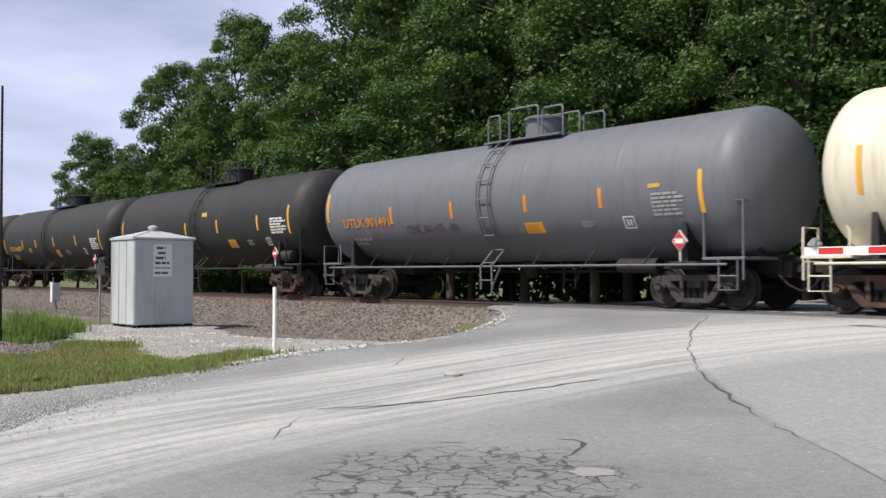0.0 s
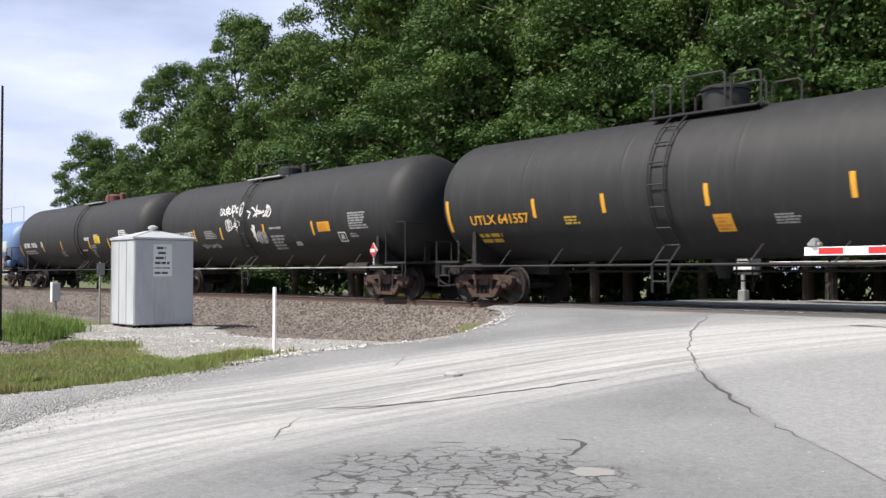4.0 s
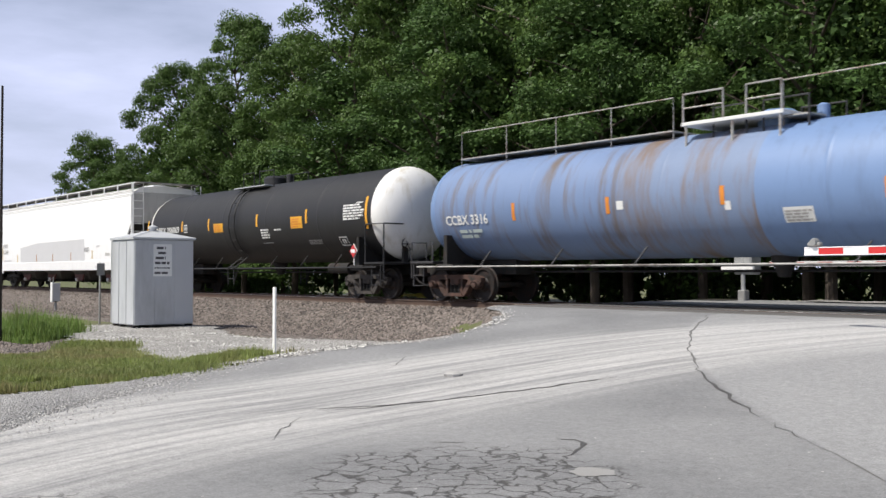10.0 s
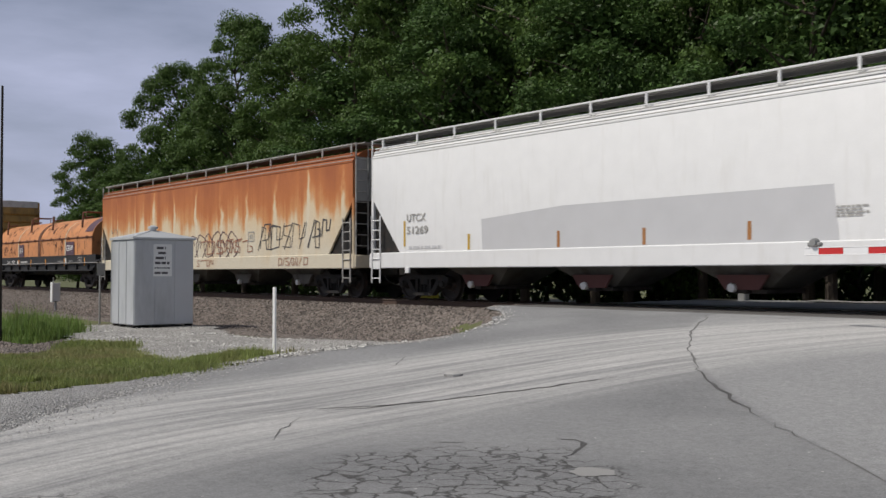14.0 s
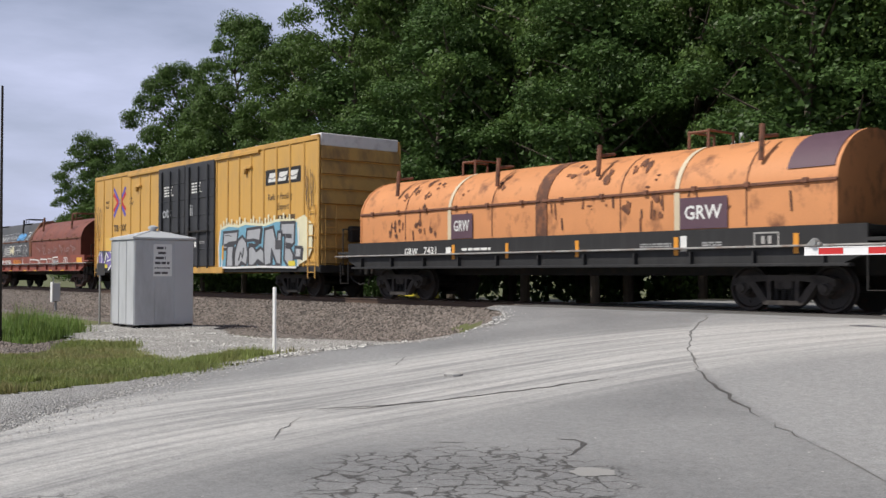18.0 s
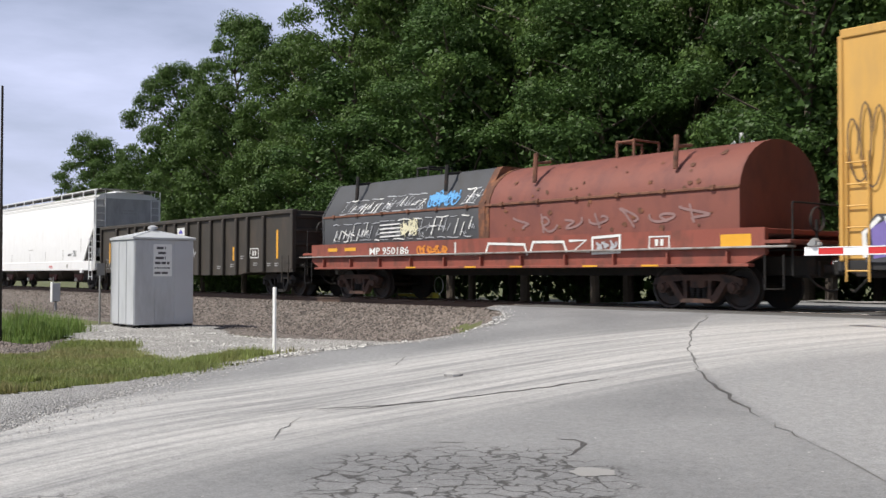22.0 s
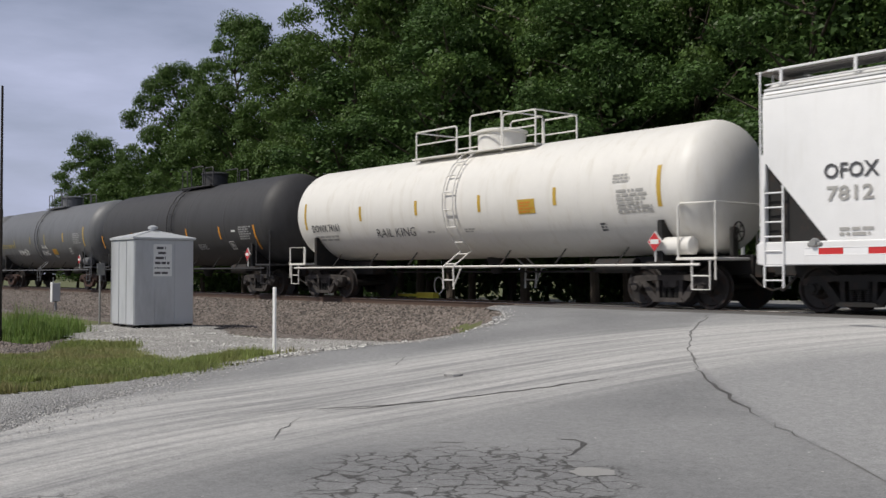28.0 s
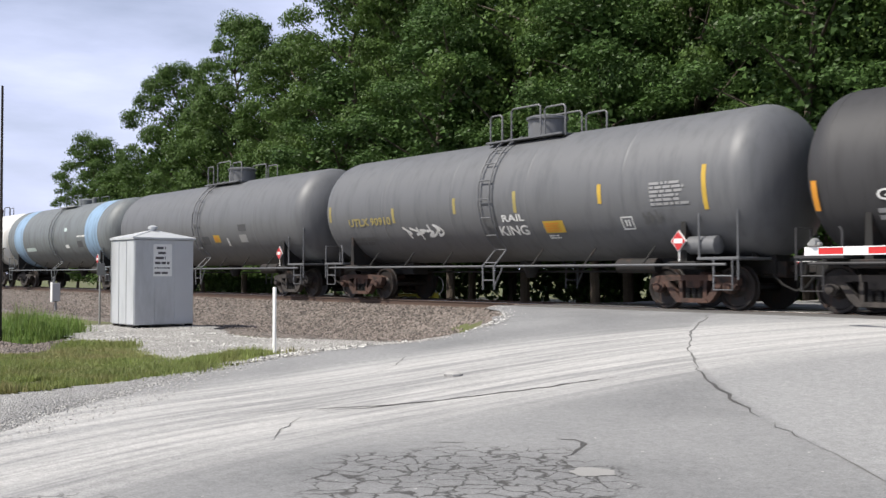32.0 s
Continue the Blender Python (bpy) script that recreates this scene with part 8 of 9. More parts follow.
for k in range(9):
    spots.append((-49.5 + k * 5.0 + rnd.uniform(-0.6, 1), 18.5 + rnd.uniform(-1.5, 1.5), 1.08, 1.12 + 0.2 * rnd.random(), (4, 4, 0, 4, 1)[k % 5]))
for k in range(7):
    spots.append((-55 + k * 8.0 + rnd.uniform(-0.6, 1), 25 + rnd.uniform(-2, 2), 1.15, 1.22 + 0.25 * rnd.random(), 4))
# the edge of the wood steps down towards the open sky: place, width and height of each tree
spots += [(-53.6, 13.6, 1.0, 0.91, 5), (-58.8, 13.0, 0.95, 1.04, 5), (-63.5, 12.4, 1.0, 0.94, 6), (-69.5, 13.0, 0.92, 0.955, 5), (-77.0, 13.2, 1.15, 0.76, 6), (-84.6, 13.0, 1.02, 0.97, 6), (-90.0, 13.2, 0.8, 0.46, 6),
          (-64.0, 19.0, 0.9, 0.72, 4), (-73.0, 19.5, 0.9, 0.62, 4), (-80.5, 18.0, 0.8, 0.52, 4), (-57.0, 19.0, 0.8, 0.80, 4), (-88.0, 18.0, 0.7, 0.42, 4)]
# small low-boughed trees added along the wood's edge to shade the ground behind
for k in range(5):
    spots.append((-42 + k * 8.3 + rnd.uniform(-1, 1), 10.6 + rnd.uniform(-0.5, 0.7), 1.2, 0.82 + 0.15 * rnd.random(), 3))
used = set()
for x, y, wide, tall, k in spots:
    m = pose(x, y, 0.7 if y < 11.5 else 0.0, 0, 0, rnd.uniform(0, 360))
    if k not in used:
        used.add(k)
        PROTO[k].matrix_basis, t = m, PROTO[k]
    else:
        t = copy_thing(PROTO[k], m)
    t.scale = (wide, wide, tall)

# dense wood behind the front trees
rnd = random.Random(19)
deep = [(rnd.uniform(-48, 40), rnd.uniform(29, 36), rnd.uniform(0.5, 22), rnd.uniform(1.8, 2.8)) for _ in range(330)]
deep += [(rnd.uniform(-92, 40), rnd.uniform(18.5, 26), rnd.uniform(-0.8, 3.8), rnd.uniform(1.2, 2.0)) for _ in range(520)]
wood = part("far_woods", leaf_cloud(deep, 24, 0.5, rnd), LEAVES[2], None, "", False)
tagged(wood, "dense dark green woodland behind the front trees", "woods", "", "stuff")


def make_bush(seed, h, w, leaf):
    rnd = random.Random(seed)
    b = thing("bush", "leafy green bush at the foot of the trees", "bush", "undergrowth behind the railway line")
    cs = [(rnd.gauss(0, w * 0.4), rnd.gauss(0, w * 0.3), h * rnd.uniform(0.15, 0.85), rnd.uniform(0.35, 0.65)) for _ in range(14)]
    st = Geo()
    for c in cs[:7]:
        st.rod((c[0] * 0.2, c[1] * 0.2, -0.2), (c[0], c[1], c[2]), 0.03, 5, 0.012)
    part("woody_base", st, M_BARK, b)
    part("foliage", leaf_cloud(cs, 170, 0.19, rnd), leaf, b, "", False)
    return b


BUSH = [make_bush(3, 1.7, 1.8, LEAVES[2]), make_bush(5, 2.6, 1.9, LEAVES[0])]
first = [True, True]
for k in range(10):
    m = pose(-80 + k * 8.1 + rnd.uniform(-1, 1), 15.2 + rnd.uniform(-0.6, 1.8), -1.15, 0, 0, rnd.uniform(0, 360))
    if first[k % 2]:
        first[k % 2] = False
        BUSH[k % 2].matrix_basis = m
    else:
        copy_thing(BUSH[k % 2], m)

# ---- things beside the track ----
M_CABINET = surface("cabinet_aluminium", (0.50, 0.515, 0.53), 0.5, 0.1, 0.06, 1.5, 40, 0.05, (0.40, 0.41, 0.42), 0.25, (1, 1, 0.3), 2)
M_POST_WHITE = surface("white_post", (0.78, 0.78, 0.76), 0.5, 0, 0.08, 3, 40, 0.05)
M_GALV = surface("galvanised_post", (0.30, 0.30, 0.29), 0.55, 0.4, 0.15, 3, 50, 0.1)


M_POLE = surface("dark_pole_wood", (0.035, 0.028, 0.024), 0.9, 0, 0.25, 3, 30, 0.3)
M_ALU_MAST = surface("aluminium_mast", (0.45, 0.46, 0.46), 0.45, 0.5, 0.1, 3, 50, 0.05)
M_GREY_GRAVEL = gravel_material("grey_gravel", (0.42, 0.415, 0.405), (0.20, 0.195, 0.19), 38)
M_STONE_BROWN = surface("ballast_stones_surface", (0.18, 0.152, 0.132), 0.9, 0, 0.2, 4, 60, 0.2, None, island=0.75)
M_STONE_PALE = surface("limestone_surface", (0.44, 0.43, 0.405), 0.9, 0, 0.15, 4, 60, 0.2, None, island=0.85)
M_STONE_GREY = surface("grey_stone_surface", (0.40, 0.39, 0.375), 0.9, 0, 0.15, 4, 60, 0.2, None, island=0.35)
M_GRASS = surface("grass_blades", (0.252, 0.300, 0.098), 0.7, 0, 0.35, 0.8, 6, 0, (0.33, 0.30, 0.14), 0.32, (1, 1, 1), 0.7, island=0.25, translucent=0.45)
M_GRASS_TALL = surface("tall_grass_blades", (0.195, 0.29, 0.072), 0.7, 0, 0.25, 1.2, 6, 0, (0.22, 0.25, 0.09), 0.25, (1, 1, 1), 1.2, island=0.3, translucent=0.45)
M_GRASS_DRY = surface("dry_weeds", (0.22, 0.21, 0.09), 0.8, 0, 0.2, 0.8, 6, 0, None, island=0.35, translucent=0.2)
M_TURF = surface("turf", (0.19, 0.19, 0.075), 0.95, 0, 0.3, 1.3, 30, 0.5, (0.17, 0.155, 0.09), 0.3, (1, 1, 1), 1.2)
# litter colour taken near black, with the wood's shade in it
M_FLOOR = surface("shaded_leaf_litter", (0.030, 0.026, 0.018), 0.95, 0, 0.35, 0.8, 12, 0.5, (0.02, 0.03, 0.01), 0.4, (1, 1, 1), 0.8)
M_TAR = surface("tar", (0.085, 0.082, 0.08), 0.7, 0, 0.3, 6, 60, 0.3)
M_PATCH = surface("pale_asphalt_patch", (0.31, 0.305, 0.295), 0.85, 0, 0.12, 6, 60, 0.2)


def cabinet():
    d, w, h = 1.49, 1.63, 2.29
    c = thing("equipment_cabinet", "light grey metal railway equipment cabinet with a pyramid roof", "cabinet", "", pose(-25.85, -7.38, -0.655))
    part("body", Geo().box(-d / 2, d / 2, -w / 2, w / 2, 0.07, h, 0.012), M_CABINET, c)
    # sheet panels with standing seams on the two open sides
    for k in range(3):
        y0, y1 = -w / 2 + k * w / 3, -w / 2 + (k + 1) * w / 3
        part("side_panel", Geo().box(d / 2 - 0.01, d / 2 + 0.012, y0 + 0.012, y1 - 0.012, 0.09, h - 0.02, 0.005), M_CABINET, c)
        x0, x1 = -d / 2 + k * d / 3, -d / 2 + (k + 1) * d / 3
        part("side_panel", Geo().box(x0 + 0.012, x1 - 0.012, -w / 2 - 0.012, -w / 2 + 0.01, 0.09, h - 0.02, 0.005), M_CABINET, c)
        part("seam", Geo().box(x0 - 0.018, x0 + 0.018, -w / 2 - 0.028, -w / 2 - 0.008, 0.08, h - 0.02, 0.006), M_CABINET, c)
    e = 0.05
    part("roof", Geo().add([(-d / 2 - e, -w / 2 - e, h), (d / 2 + e, -w / 2 - e, h), (d / 2 + e, w / 2 + e, h), (-d / 2 - e, w / 2 + e, h),
                            (-d / 2 - e, -w / 2 - e, h + 0.05), (d / 2 + e, -w / 2 - e, h + 0.05), (d / 2 + e, w / 2 + e, h + 0.05), (-d / 2 - e, w / 2 + e, h + 0.05), (0, 0, h + 0.27)],
                           [(0, 1, 5, 4), (1, 2, 6, 5), (2, 3, 7, 6), (3, 0, 4, 7), (4, 5, 8), (5, 6, 8), (6, 7, 8), (7, 4, 8), (3, 2, 1, 0)]), M_CABINET, c)
    for p in ((-d / 2 - e, -w / 2 - e), (d / 2 + e, -w / 2 - e), (d / 2 + e, w / 2 + e), (-d / 2 - e, w / 2 + e)):
        part("roof_seam", Geo().rod((p[0], p[1], h + 0.05), (0, 0, h + 0.275), 0.012, 6), M_CABINET, c)
    part("vent_cap", Geo().turned([(h + 0.2, 0.09), (h + 0.31, 0.09), (h + 0.31, 0.13), (h + 0.36, 0.13), (h + 0.40, 0.05)], "z", (0, 0, 0), 16), M_CABINET, c)
    part("roof_plate", Geo().box(0.25, 0.42, -0.62, -0.5, h + 0.115, h + 0.13, 0.004, Matrix.Identity(4)), M_POST_WHITE, c)
    for x in (-d / 2 + 0.12, -d / 2 + 0.55, d / 2 - 0.12):
        for y in (-w / 2 + 0.08, w / 2 - 0.08):
            part("foot", Geo().box(x - 0.07, x + 0.07, y - 0.08, y + 0.08, -0.06, 0.08, 0.01), M_STEEL_DARK, c)
    sign = part("sign", Geo().box(d / 2 + 0.012, d / 2 + 0.018, -0.31, 0.20, 1.33, 2.17, 0.002), M_POST_WHITE, c, "white sign with dark writing")

    def face(y, z, off=0.004):
        return (d / 2 + 0.018 + off, y, z)
    for k, (y0, y1, hh) in enumerate(((-0.22, 0.11, 0.09), (-0.18, 0.07, 0.09), (-0.25, 0.14, 0.09), (-0.27, 0.16, 0.09), (-0.28, 0.17, 0.05), (-0.28, 0.17, 0.08))):
        z = 2.07 - k * 0.13
        part("sign_line", bars(lambda x, zz, off: face(x, zz), y0, y1, z - hh * 0.36, z + hh * 0.42, 1, 0.004, None, k, 0.1), M_DARK_MARK, sign)
    return c


cabinet()
post = thing("marker_post", "slim white plastic marker post in the gravel", "post", "", pose(-15.95, -9.35, -0.72))
part("shaft", Geo().box(-0.045, 0.045, -0.02, 0.02, -0.2, 1.22, 0.01), M_POST_WHITE, post)

box = thing("junction_box", "small grey trackside box on a short post", "junction box", "", pose(-41.0, -4.9, -0.72))
part("post", Geo().rod((0, 0, -0.2), (0, 0, 0.5), 0.05, 10), M_GALV, box)
part("housing", Geo().box(-0.10, 0.11, -0.15, 0.15, 0.36, 1.10, 0.02), M_CABINET, box)
part("cover", Geo().box(-0.11, 0.12, -0.18, -0.14, 0.34, 1.12, 0.01), M_POST_WHITE, box, "white front cover")
part("conduit", Geo().rod((0, -0.1, 1.05), (0, -0.1, 1.32), 0.02, 8), M_GALV, box)

sp = thing("sign_post", "thin weathered metal post with a small plate", "sign post", "", pose(-30.4, -7.1, -0.72))
part("post", Geo().box(-0.04, 0.04, -0.02, 0.02, -0.2, 1.80, 0.008), M_GALV, sp)
part("plate", Geo().box(0.03, 0.045, -0.11, 0.13, 1.42, 1.78, 0.004), M_GALV, sp)

pole = thing("wooden_pole", "dark weathered wooden pole beside the road", "pole", "", pose(-23.29, -12.0, -0.72))
part("shaft", Geo().rod((0, 0, -0.3), (0, 0, 1.55), 0.07, 14, 0.062), M_POLE, pole)
part("rod", Geo().rod((0.0, 0.03, 1.5), (0.0, 0.03, 5.6), 0.036, 10, 0.024), M_POLE, pole)

# derailment lubricator beside the far rail
lub = thing("rail_lubricator", "small yellow rail lubricator beside the far rail", "rail lubricator", "", pose(-24.9, 1.25, -0.04))
part("foot", Geo().box(-0.3, 0.3, -0.1, 0.1, -0.22, 0.01, 0.01), M_STEEL_DARK, lub)
part("tray", Geo().box(-0.42, 0.42, -0.13, 0.13, 0.0, 0.20, 0.02), M_LEMON, lub)
part("arm", Geo().box(-1.5, -0.42, -0.05, 0.05, 0.06, 0.14, 0.01), M_LEMON, lub)
loop = [(0.55 + 0.22 * math.cos(a), 0.0, 0.42 + 0.26 * math.sin(a)) for a in [i * math.pi / 6 for i in range(-3, 9)]]
part("hose_loop", Geo().path(loop, 0.02), M_POST_WHITE, lub)

# level crossing gates
M_GATE_RED = surface("gate_red", (0.55, 0.03, 0.03), 0.45, 0, 0.08, 4, 50, 0.04)
M_GATE_WHITE = surface("gate_white", (0.80, 0.80, 0.80), 0.45, 0, 0.08, 4, 50, 0.04)


def gate_arm(parent, x0, x1, y, z, h, first, pitch=0.39):
    """A striped arm along x; its tip at x0."""
    k, x = 0, x0
    while x < x1:
        e = min(x + (pitch if k else 0.24), x1)
        part("stripe", Geo().box(x, e, y - 0.02, y + 0.02, z - h / 2, z + h / 2, 0.006), (M_GATE_WHITE, M_GATE_RED)[(k + first) % 2], parent)
        x, k = e, k + 1
    part("arm_rim", Geo().box(x0, x1, y - 0.026, y + 0.026, z - h / 2 - 0.012, z - h / 2 + 0.004, 0.003).box(x0, x1, y - 0.026, y + 0.026, z + h / 2 - 0.004, z + h / 2 + 0.012, 0.003), M_GATE_WHITE, parent)


gate = thing("crossing_gate", "lowered red and white striped crossing gate arm", "crossing gate", "gates of the level crossing", pose(0, 0, 0))
gate_arm(gate, -8.42, -0.2, -4.5, 1.08, 0.105, 0)
lamp = part("tip_lamp", Geo().box(-8.36, -8.14, -4.55, -4.45, 1.15, 1.22, 0.02).turned([(-4.58, 0.05), (-4.53, 0.07), (-4.47, 0.07)], "y", (-8.25, 0, 1.21), 14), M_GALV, gate, "grey unlit gate tip lamp")
part("mast", Geo().rod((0.3, -4.5, -0.4), (0.3, -4.5, 4.4), 0.065, 14), M_GALV, gate)
part("mechanism", Geo().box(-0.25, 0.85, -4.72, -4.28, 0.75, 1.45, 0.04), M_GALV, gate)

sig = thing("crossing_signal", "crossing signal mast with a crossbuck and gate arm", "crossing signal", "gates of the level crossing", pose(-16.3, 5.5, 0.0))
part("mast", Geo().rod((0, 0, -0.2), (0, 0, 4.35), 0.06, 14), M_ALU_MAST, sig)
part("mast_cap", Geo().turned([(4.30, 0.09), (4.55, 0.10), (4.62, 0.08), (4.64, 0.02)], "z", (0, 0, 0), 14), M_ALU_MAST, sig)
part("mast_base", Geo().box(-0.12, 0.12, -0.12, 0.12, -0.15, 0.30, 0.03), M_GALV, sig)
part("counterweight", Geo().box(-0.62, 0.42, -0.16, -0.06, 0.84, 1.02, 0.02), M_GATE_WHITE, sig)
part("mechanism", Geo().box(-0.28, 0.28, -0.05, 0.45, 0.72, 1.25, 0.04), M_ALU_MAST, sig)
gate_arm(sig, 0.9, 8.6, -0.11, 1.0, 0.11, 1)
for sgn in (-1, 1):
    board = part("crossbuck_board", Geo().box(-0.62, 0.62, -0.10 - 0.02 * sgn, -0.085 - 0.02 * sgn, -0.115, 0.115, 0.004, Matrix.Translation((0.06, 0.0, 3.86)) @ Matrix.Rotation(radians(-sgn * 55), 4, "Y")), M_GATE_WHITE, sig)
    mt = Matrix.Translation((0.06, 0.0, 3.86)) @ Matrix.Rotation(radians(-sgn * 55), 4, "Y")

    def on_board(x, z, off=0.0, mt=mt, sgn=sgn):
        return tuple(mt @ Vector((x, -0.112 - 0.02 * sgn, z)))
    part("crossbuck_word", letters(on_board, "CROSSING" if sgn > 0 else "RAIL ROAD", -0.56, -0.06, 0.12, 0.0, 0.02, 0.80), M_DARK_MARK, board, "", False)
for sx in (-1, 1):
    lamp = part("flasher_lamp", Geo().turned([(-0.20, 0.02), (-0.18, 0.14), (-0.05, 0.15), (0.0, 0.08)], "y", (sx * 0.38, 0, 2.75), 18), M_STEEL_DARK, sig)
    part("backing_disc", Geo().turned([(-0.10, 0.30), (-0.08, 0.30)], "y", (sx * 0.38, 0, 2.75), 24), M_STEEL_DARK, sig)
part("crossarm", Geo().rod((-0.5, 0, 2.75), (0.5, 0, 2.75), 0.03, 8), M_ALU_MAST, sig)


# ---- gravel, stones, grass ----
def inside(x, y, poly):
    hit = False
    for (xa, ya), (xb, yb) in zip(poly, poly[1:] + poly[:1]):
        if (ya > y) != (yb > y) and x < (xb - xa) * (y - ya) / (yb - ya) + xa:
            hit = not hit
    return hit


PAD = [(-22.0, -11.0), (-24.6, -9.9), (-28.0, -8.6), (-28.2, -6.4), (-25.2, -6.25), (-21.8, -7.3), (-20.6, -7.2), (-18.6, -6.3), (-16.8, -5.6), (-15.8, -4.9), (-15.7, -4.2), (-15.2, -4.2), (-14.5, -5.0), (-13.9, -5.8), (-13.4, -6.7), (-13.4, -7.5), (-13.9, -8.6), (-14.3, -9.4), (-14.3, -10.4), (-14.4, -11.3), (-15.2, -12.3), (-18.2, -11.2)]
GRASS = [(-18.7, -13.2), (-18.5, -12.5), (-19.6, -11.9), (-20.6, -11.3), (-21.5, -10.6), (-20.0, -10.5), (-18.2, -11.05), (-17.2, -11.3), (-16.0, -11.45), (-15.9, -11.0), (-16.3, -10.3), (-16.5, -9.6), (-16.6, -9.1), (-15.9, -9.3), (-15.0, -10.3), (-14.3, -11.5), (-13.8, -12.8), (-13.5, -13.85), (-13.2, -14.8), (-12.8, -16.2), (-16.5, -16.8)]
SHOULDER = [(-12.7, -15.4), (-13.1, -13.8), (-14.3, -11.4), (-14.9, -9.6), (-14.0, -10.6), (-13.0, -11.9), (-11.2, -13.6), (-9.4, -15.6), (-7.5, -18.5), (-10.5, -19.0)]
TALL = [(-23.4, -12.0), (-22.0, -11.8), (-22.8, -10.9), (-24.3, -9.8), (-26.6, -8.8), (-29.2, -9.2), (-27.6, -11.2), (-25.0, -12.6)]
BROWN = [(-23.6, -12.2), (-21.4, -11.9), (-22.9, -10.6), (-22.6, -9.9), (-20.4, -11.6), (-18.2, -12.6), (-18.6, -13.4), (-21.0, -13.8)]


def heap(x, y):
    """The gravel pad stands a little proud of the ground."""
    d = math.hypot((x + 24.5) / 4.0, (y + 8.0) / 3.2)
    return 0.05 * (1 - ease((d - 0.5) / 0.6))


def zone(name, poly, cell, dz, material, label, category, wobble=0.35, seed=1):
    xs, ys = [p[0] for p in poly], [p[1] for p in poly]
    g, ids = Geo(), {}
    nx, ny = int((max(xs) - min(xs)) / cell) + 4, int((max(ys) - min(ys)) / cell) + 4
    x0, y0 = min(xs) - cell, min(ys) - cell

    def vert(i, j):
        if (i, j) not in ids:
            x, y = x0 + i * cell, y0 + j * cell
            ids[i, j] = len(g.v)
            x += 0.3 * cell * noise.noise((x * 3, y * 3, seed))
            z = max(ground_z(x, y), bed_z(y)) + dz(x, y) + 0.02 * noise.noise((x * 1.3, y * 1.3, 7.0))
            g.v.append((x, y, z))
        return ids[i, j]
    for i in range(nx):
        for j in range(ny):
            x, y = x0 + (i + 0.5) * cell, y0 + (j + 0.5) * cell
            if inside(x + wobble * noise.noise((x * 1.1, y * 1.1, seed + 0.5)), y + wobble * noise.noise((x * 1.1, y * 1.1, seed + 9.5)), poly):
                g.f.append((vert(i, j), vert(i + 1, j), vert(i + 1, j + 1), vert(i, j + 1)))
    return tagged(part(name, g, material), label, category, "", "structure")


zone("gravel_pad", PAD, 0.16, lambda x, y: 0.034 + heap(x, y) - 0.070 * ease((x - road_edge(y) + 0.4) / 0.4), M_PALE_GRAVEL, "pale crushed limestone pad round the cabinet", "gravel", 0.35, 2)
zone("crossing_ballast", [(-20.0, -1.9), (-17.9, -1.9), (-16.9, -2.6), (-15.8, -3.4), (-15.0, -4.1), (-14.6, -5.5), (-16.2, -6.2), (-18.6, -6.6), (-20.0, -6.2)], 0.16, lambda x, y: 0.012 - 0.060 * ease((x - road_edge(y) + 0.4) / 0.4), M_BALLAST, "brown crushed stone beside the crossing", "ballast", 0.2, 14)
zone("gravel_shoulder", SHOULDER, 0.15, lambda x, y: 0.010 - 0.050 * ease((x - road_edge(y) + 0.45) / 0.45), M_GREY_GRAVEL, "grey gravel shoulder along the road", "gravel", 0.25, 4)
zone("brown_gravel", BROWN, 0.2, lambda x, y: 0.008, M_BALLAST, "patch of brown stones in the grass", "gravel", 0.2, 6)


def stones(name, count, place, size, material, label, seed):
    """Loose stones strewn over the ground, too many to count."""
    rnd = random.Random(seed)
    g = Geo()
    v, f = g.v, g.f
    for _ in range(count):
        spot = place(rnd)
        if spot is None:
            continue
        x, y, z = spot
        s = size * rnd.uniform(0.5, 1.3)
        k = len(v)
        a = rnd.uniform(0, 6.28)
        ca, sa = math.cos(a), math.sin(a)
        for px, py, pz in ((1, 0, 0), (0, 1, 0), (-1, 0, 0), (0, -1, 0)):
            jx, jy = px * s * rnd.uniform(0.6, 1.1), py * s * rnd.uniform(0.5, 1.0)
            v.append((x + ca * jx - sa * jy, y + sa * jx + ca * jy, z - 0.1 * s + rnd.uniform(-0.15, 0.25) * s))
        v.append((x + rnd.uniform(-0.3, 0.3) * s, y + rnd.uniform(-0.3, 0.3) * s, z + s * rnd.uniform(0.45, 0.8)))
        f += [(k, k + 1, k + 4), (k + 1, k + 2, k + 4), (k + 2, k + 3, k + 4), (k + 3, k, k + 4)]
    return tagged(part(name, g, material, None, "", False), label, "stones", "", "stuff")


def on_bed(rnd):
    x = -15.6 - 65 * rnd.random() ** 1.6
    y = rnd.uniform(-5.9, -0.86)
    if x > road_edge(y) - 0.35 or (x > -20 and y < -6.2 + 0.45 * (x + 19.6)):
        return None
    return x, y, max(ground_z(x, y), bed_z(y)) + 0.012


def on_pad(rnd):
    x, y = rnd.uniform(-28.5, -14), rnd.uniform(-12.5, -1.5)
    if not inside(x, y, PAD) or (-26.7 < x < -25.0 and -8.3 < y < -6.5):
        return None
    return x, y, max(ground_z(x, y), bed_z(y)) + 0.02 + heap(x, y)


def on_shoulder(rnd):
    x, y = rnd.uniform(-15, -7), rnd.uniform(-19, -9.5)
    return (x, y, ground_z(x, y) + 0.015) if inside(x, y, SHOULDER) else None


def on_road_rim(rnd):
    y = rnd.uniform(-16, -2.0)
    x = road_edge(y) + abs(rnd.gauss(0, 0.3)) - 0.3
    return x, y, ground_z(x, y) + 0.004


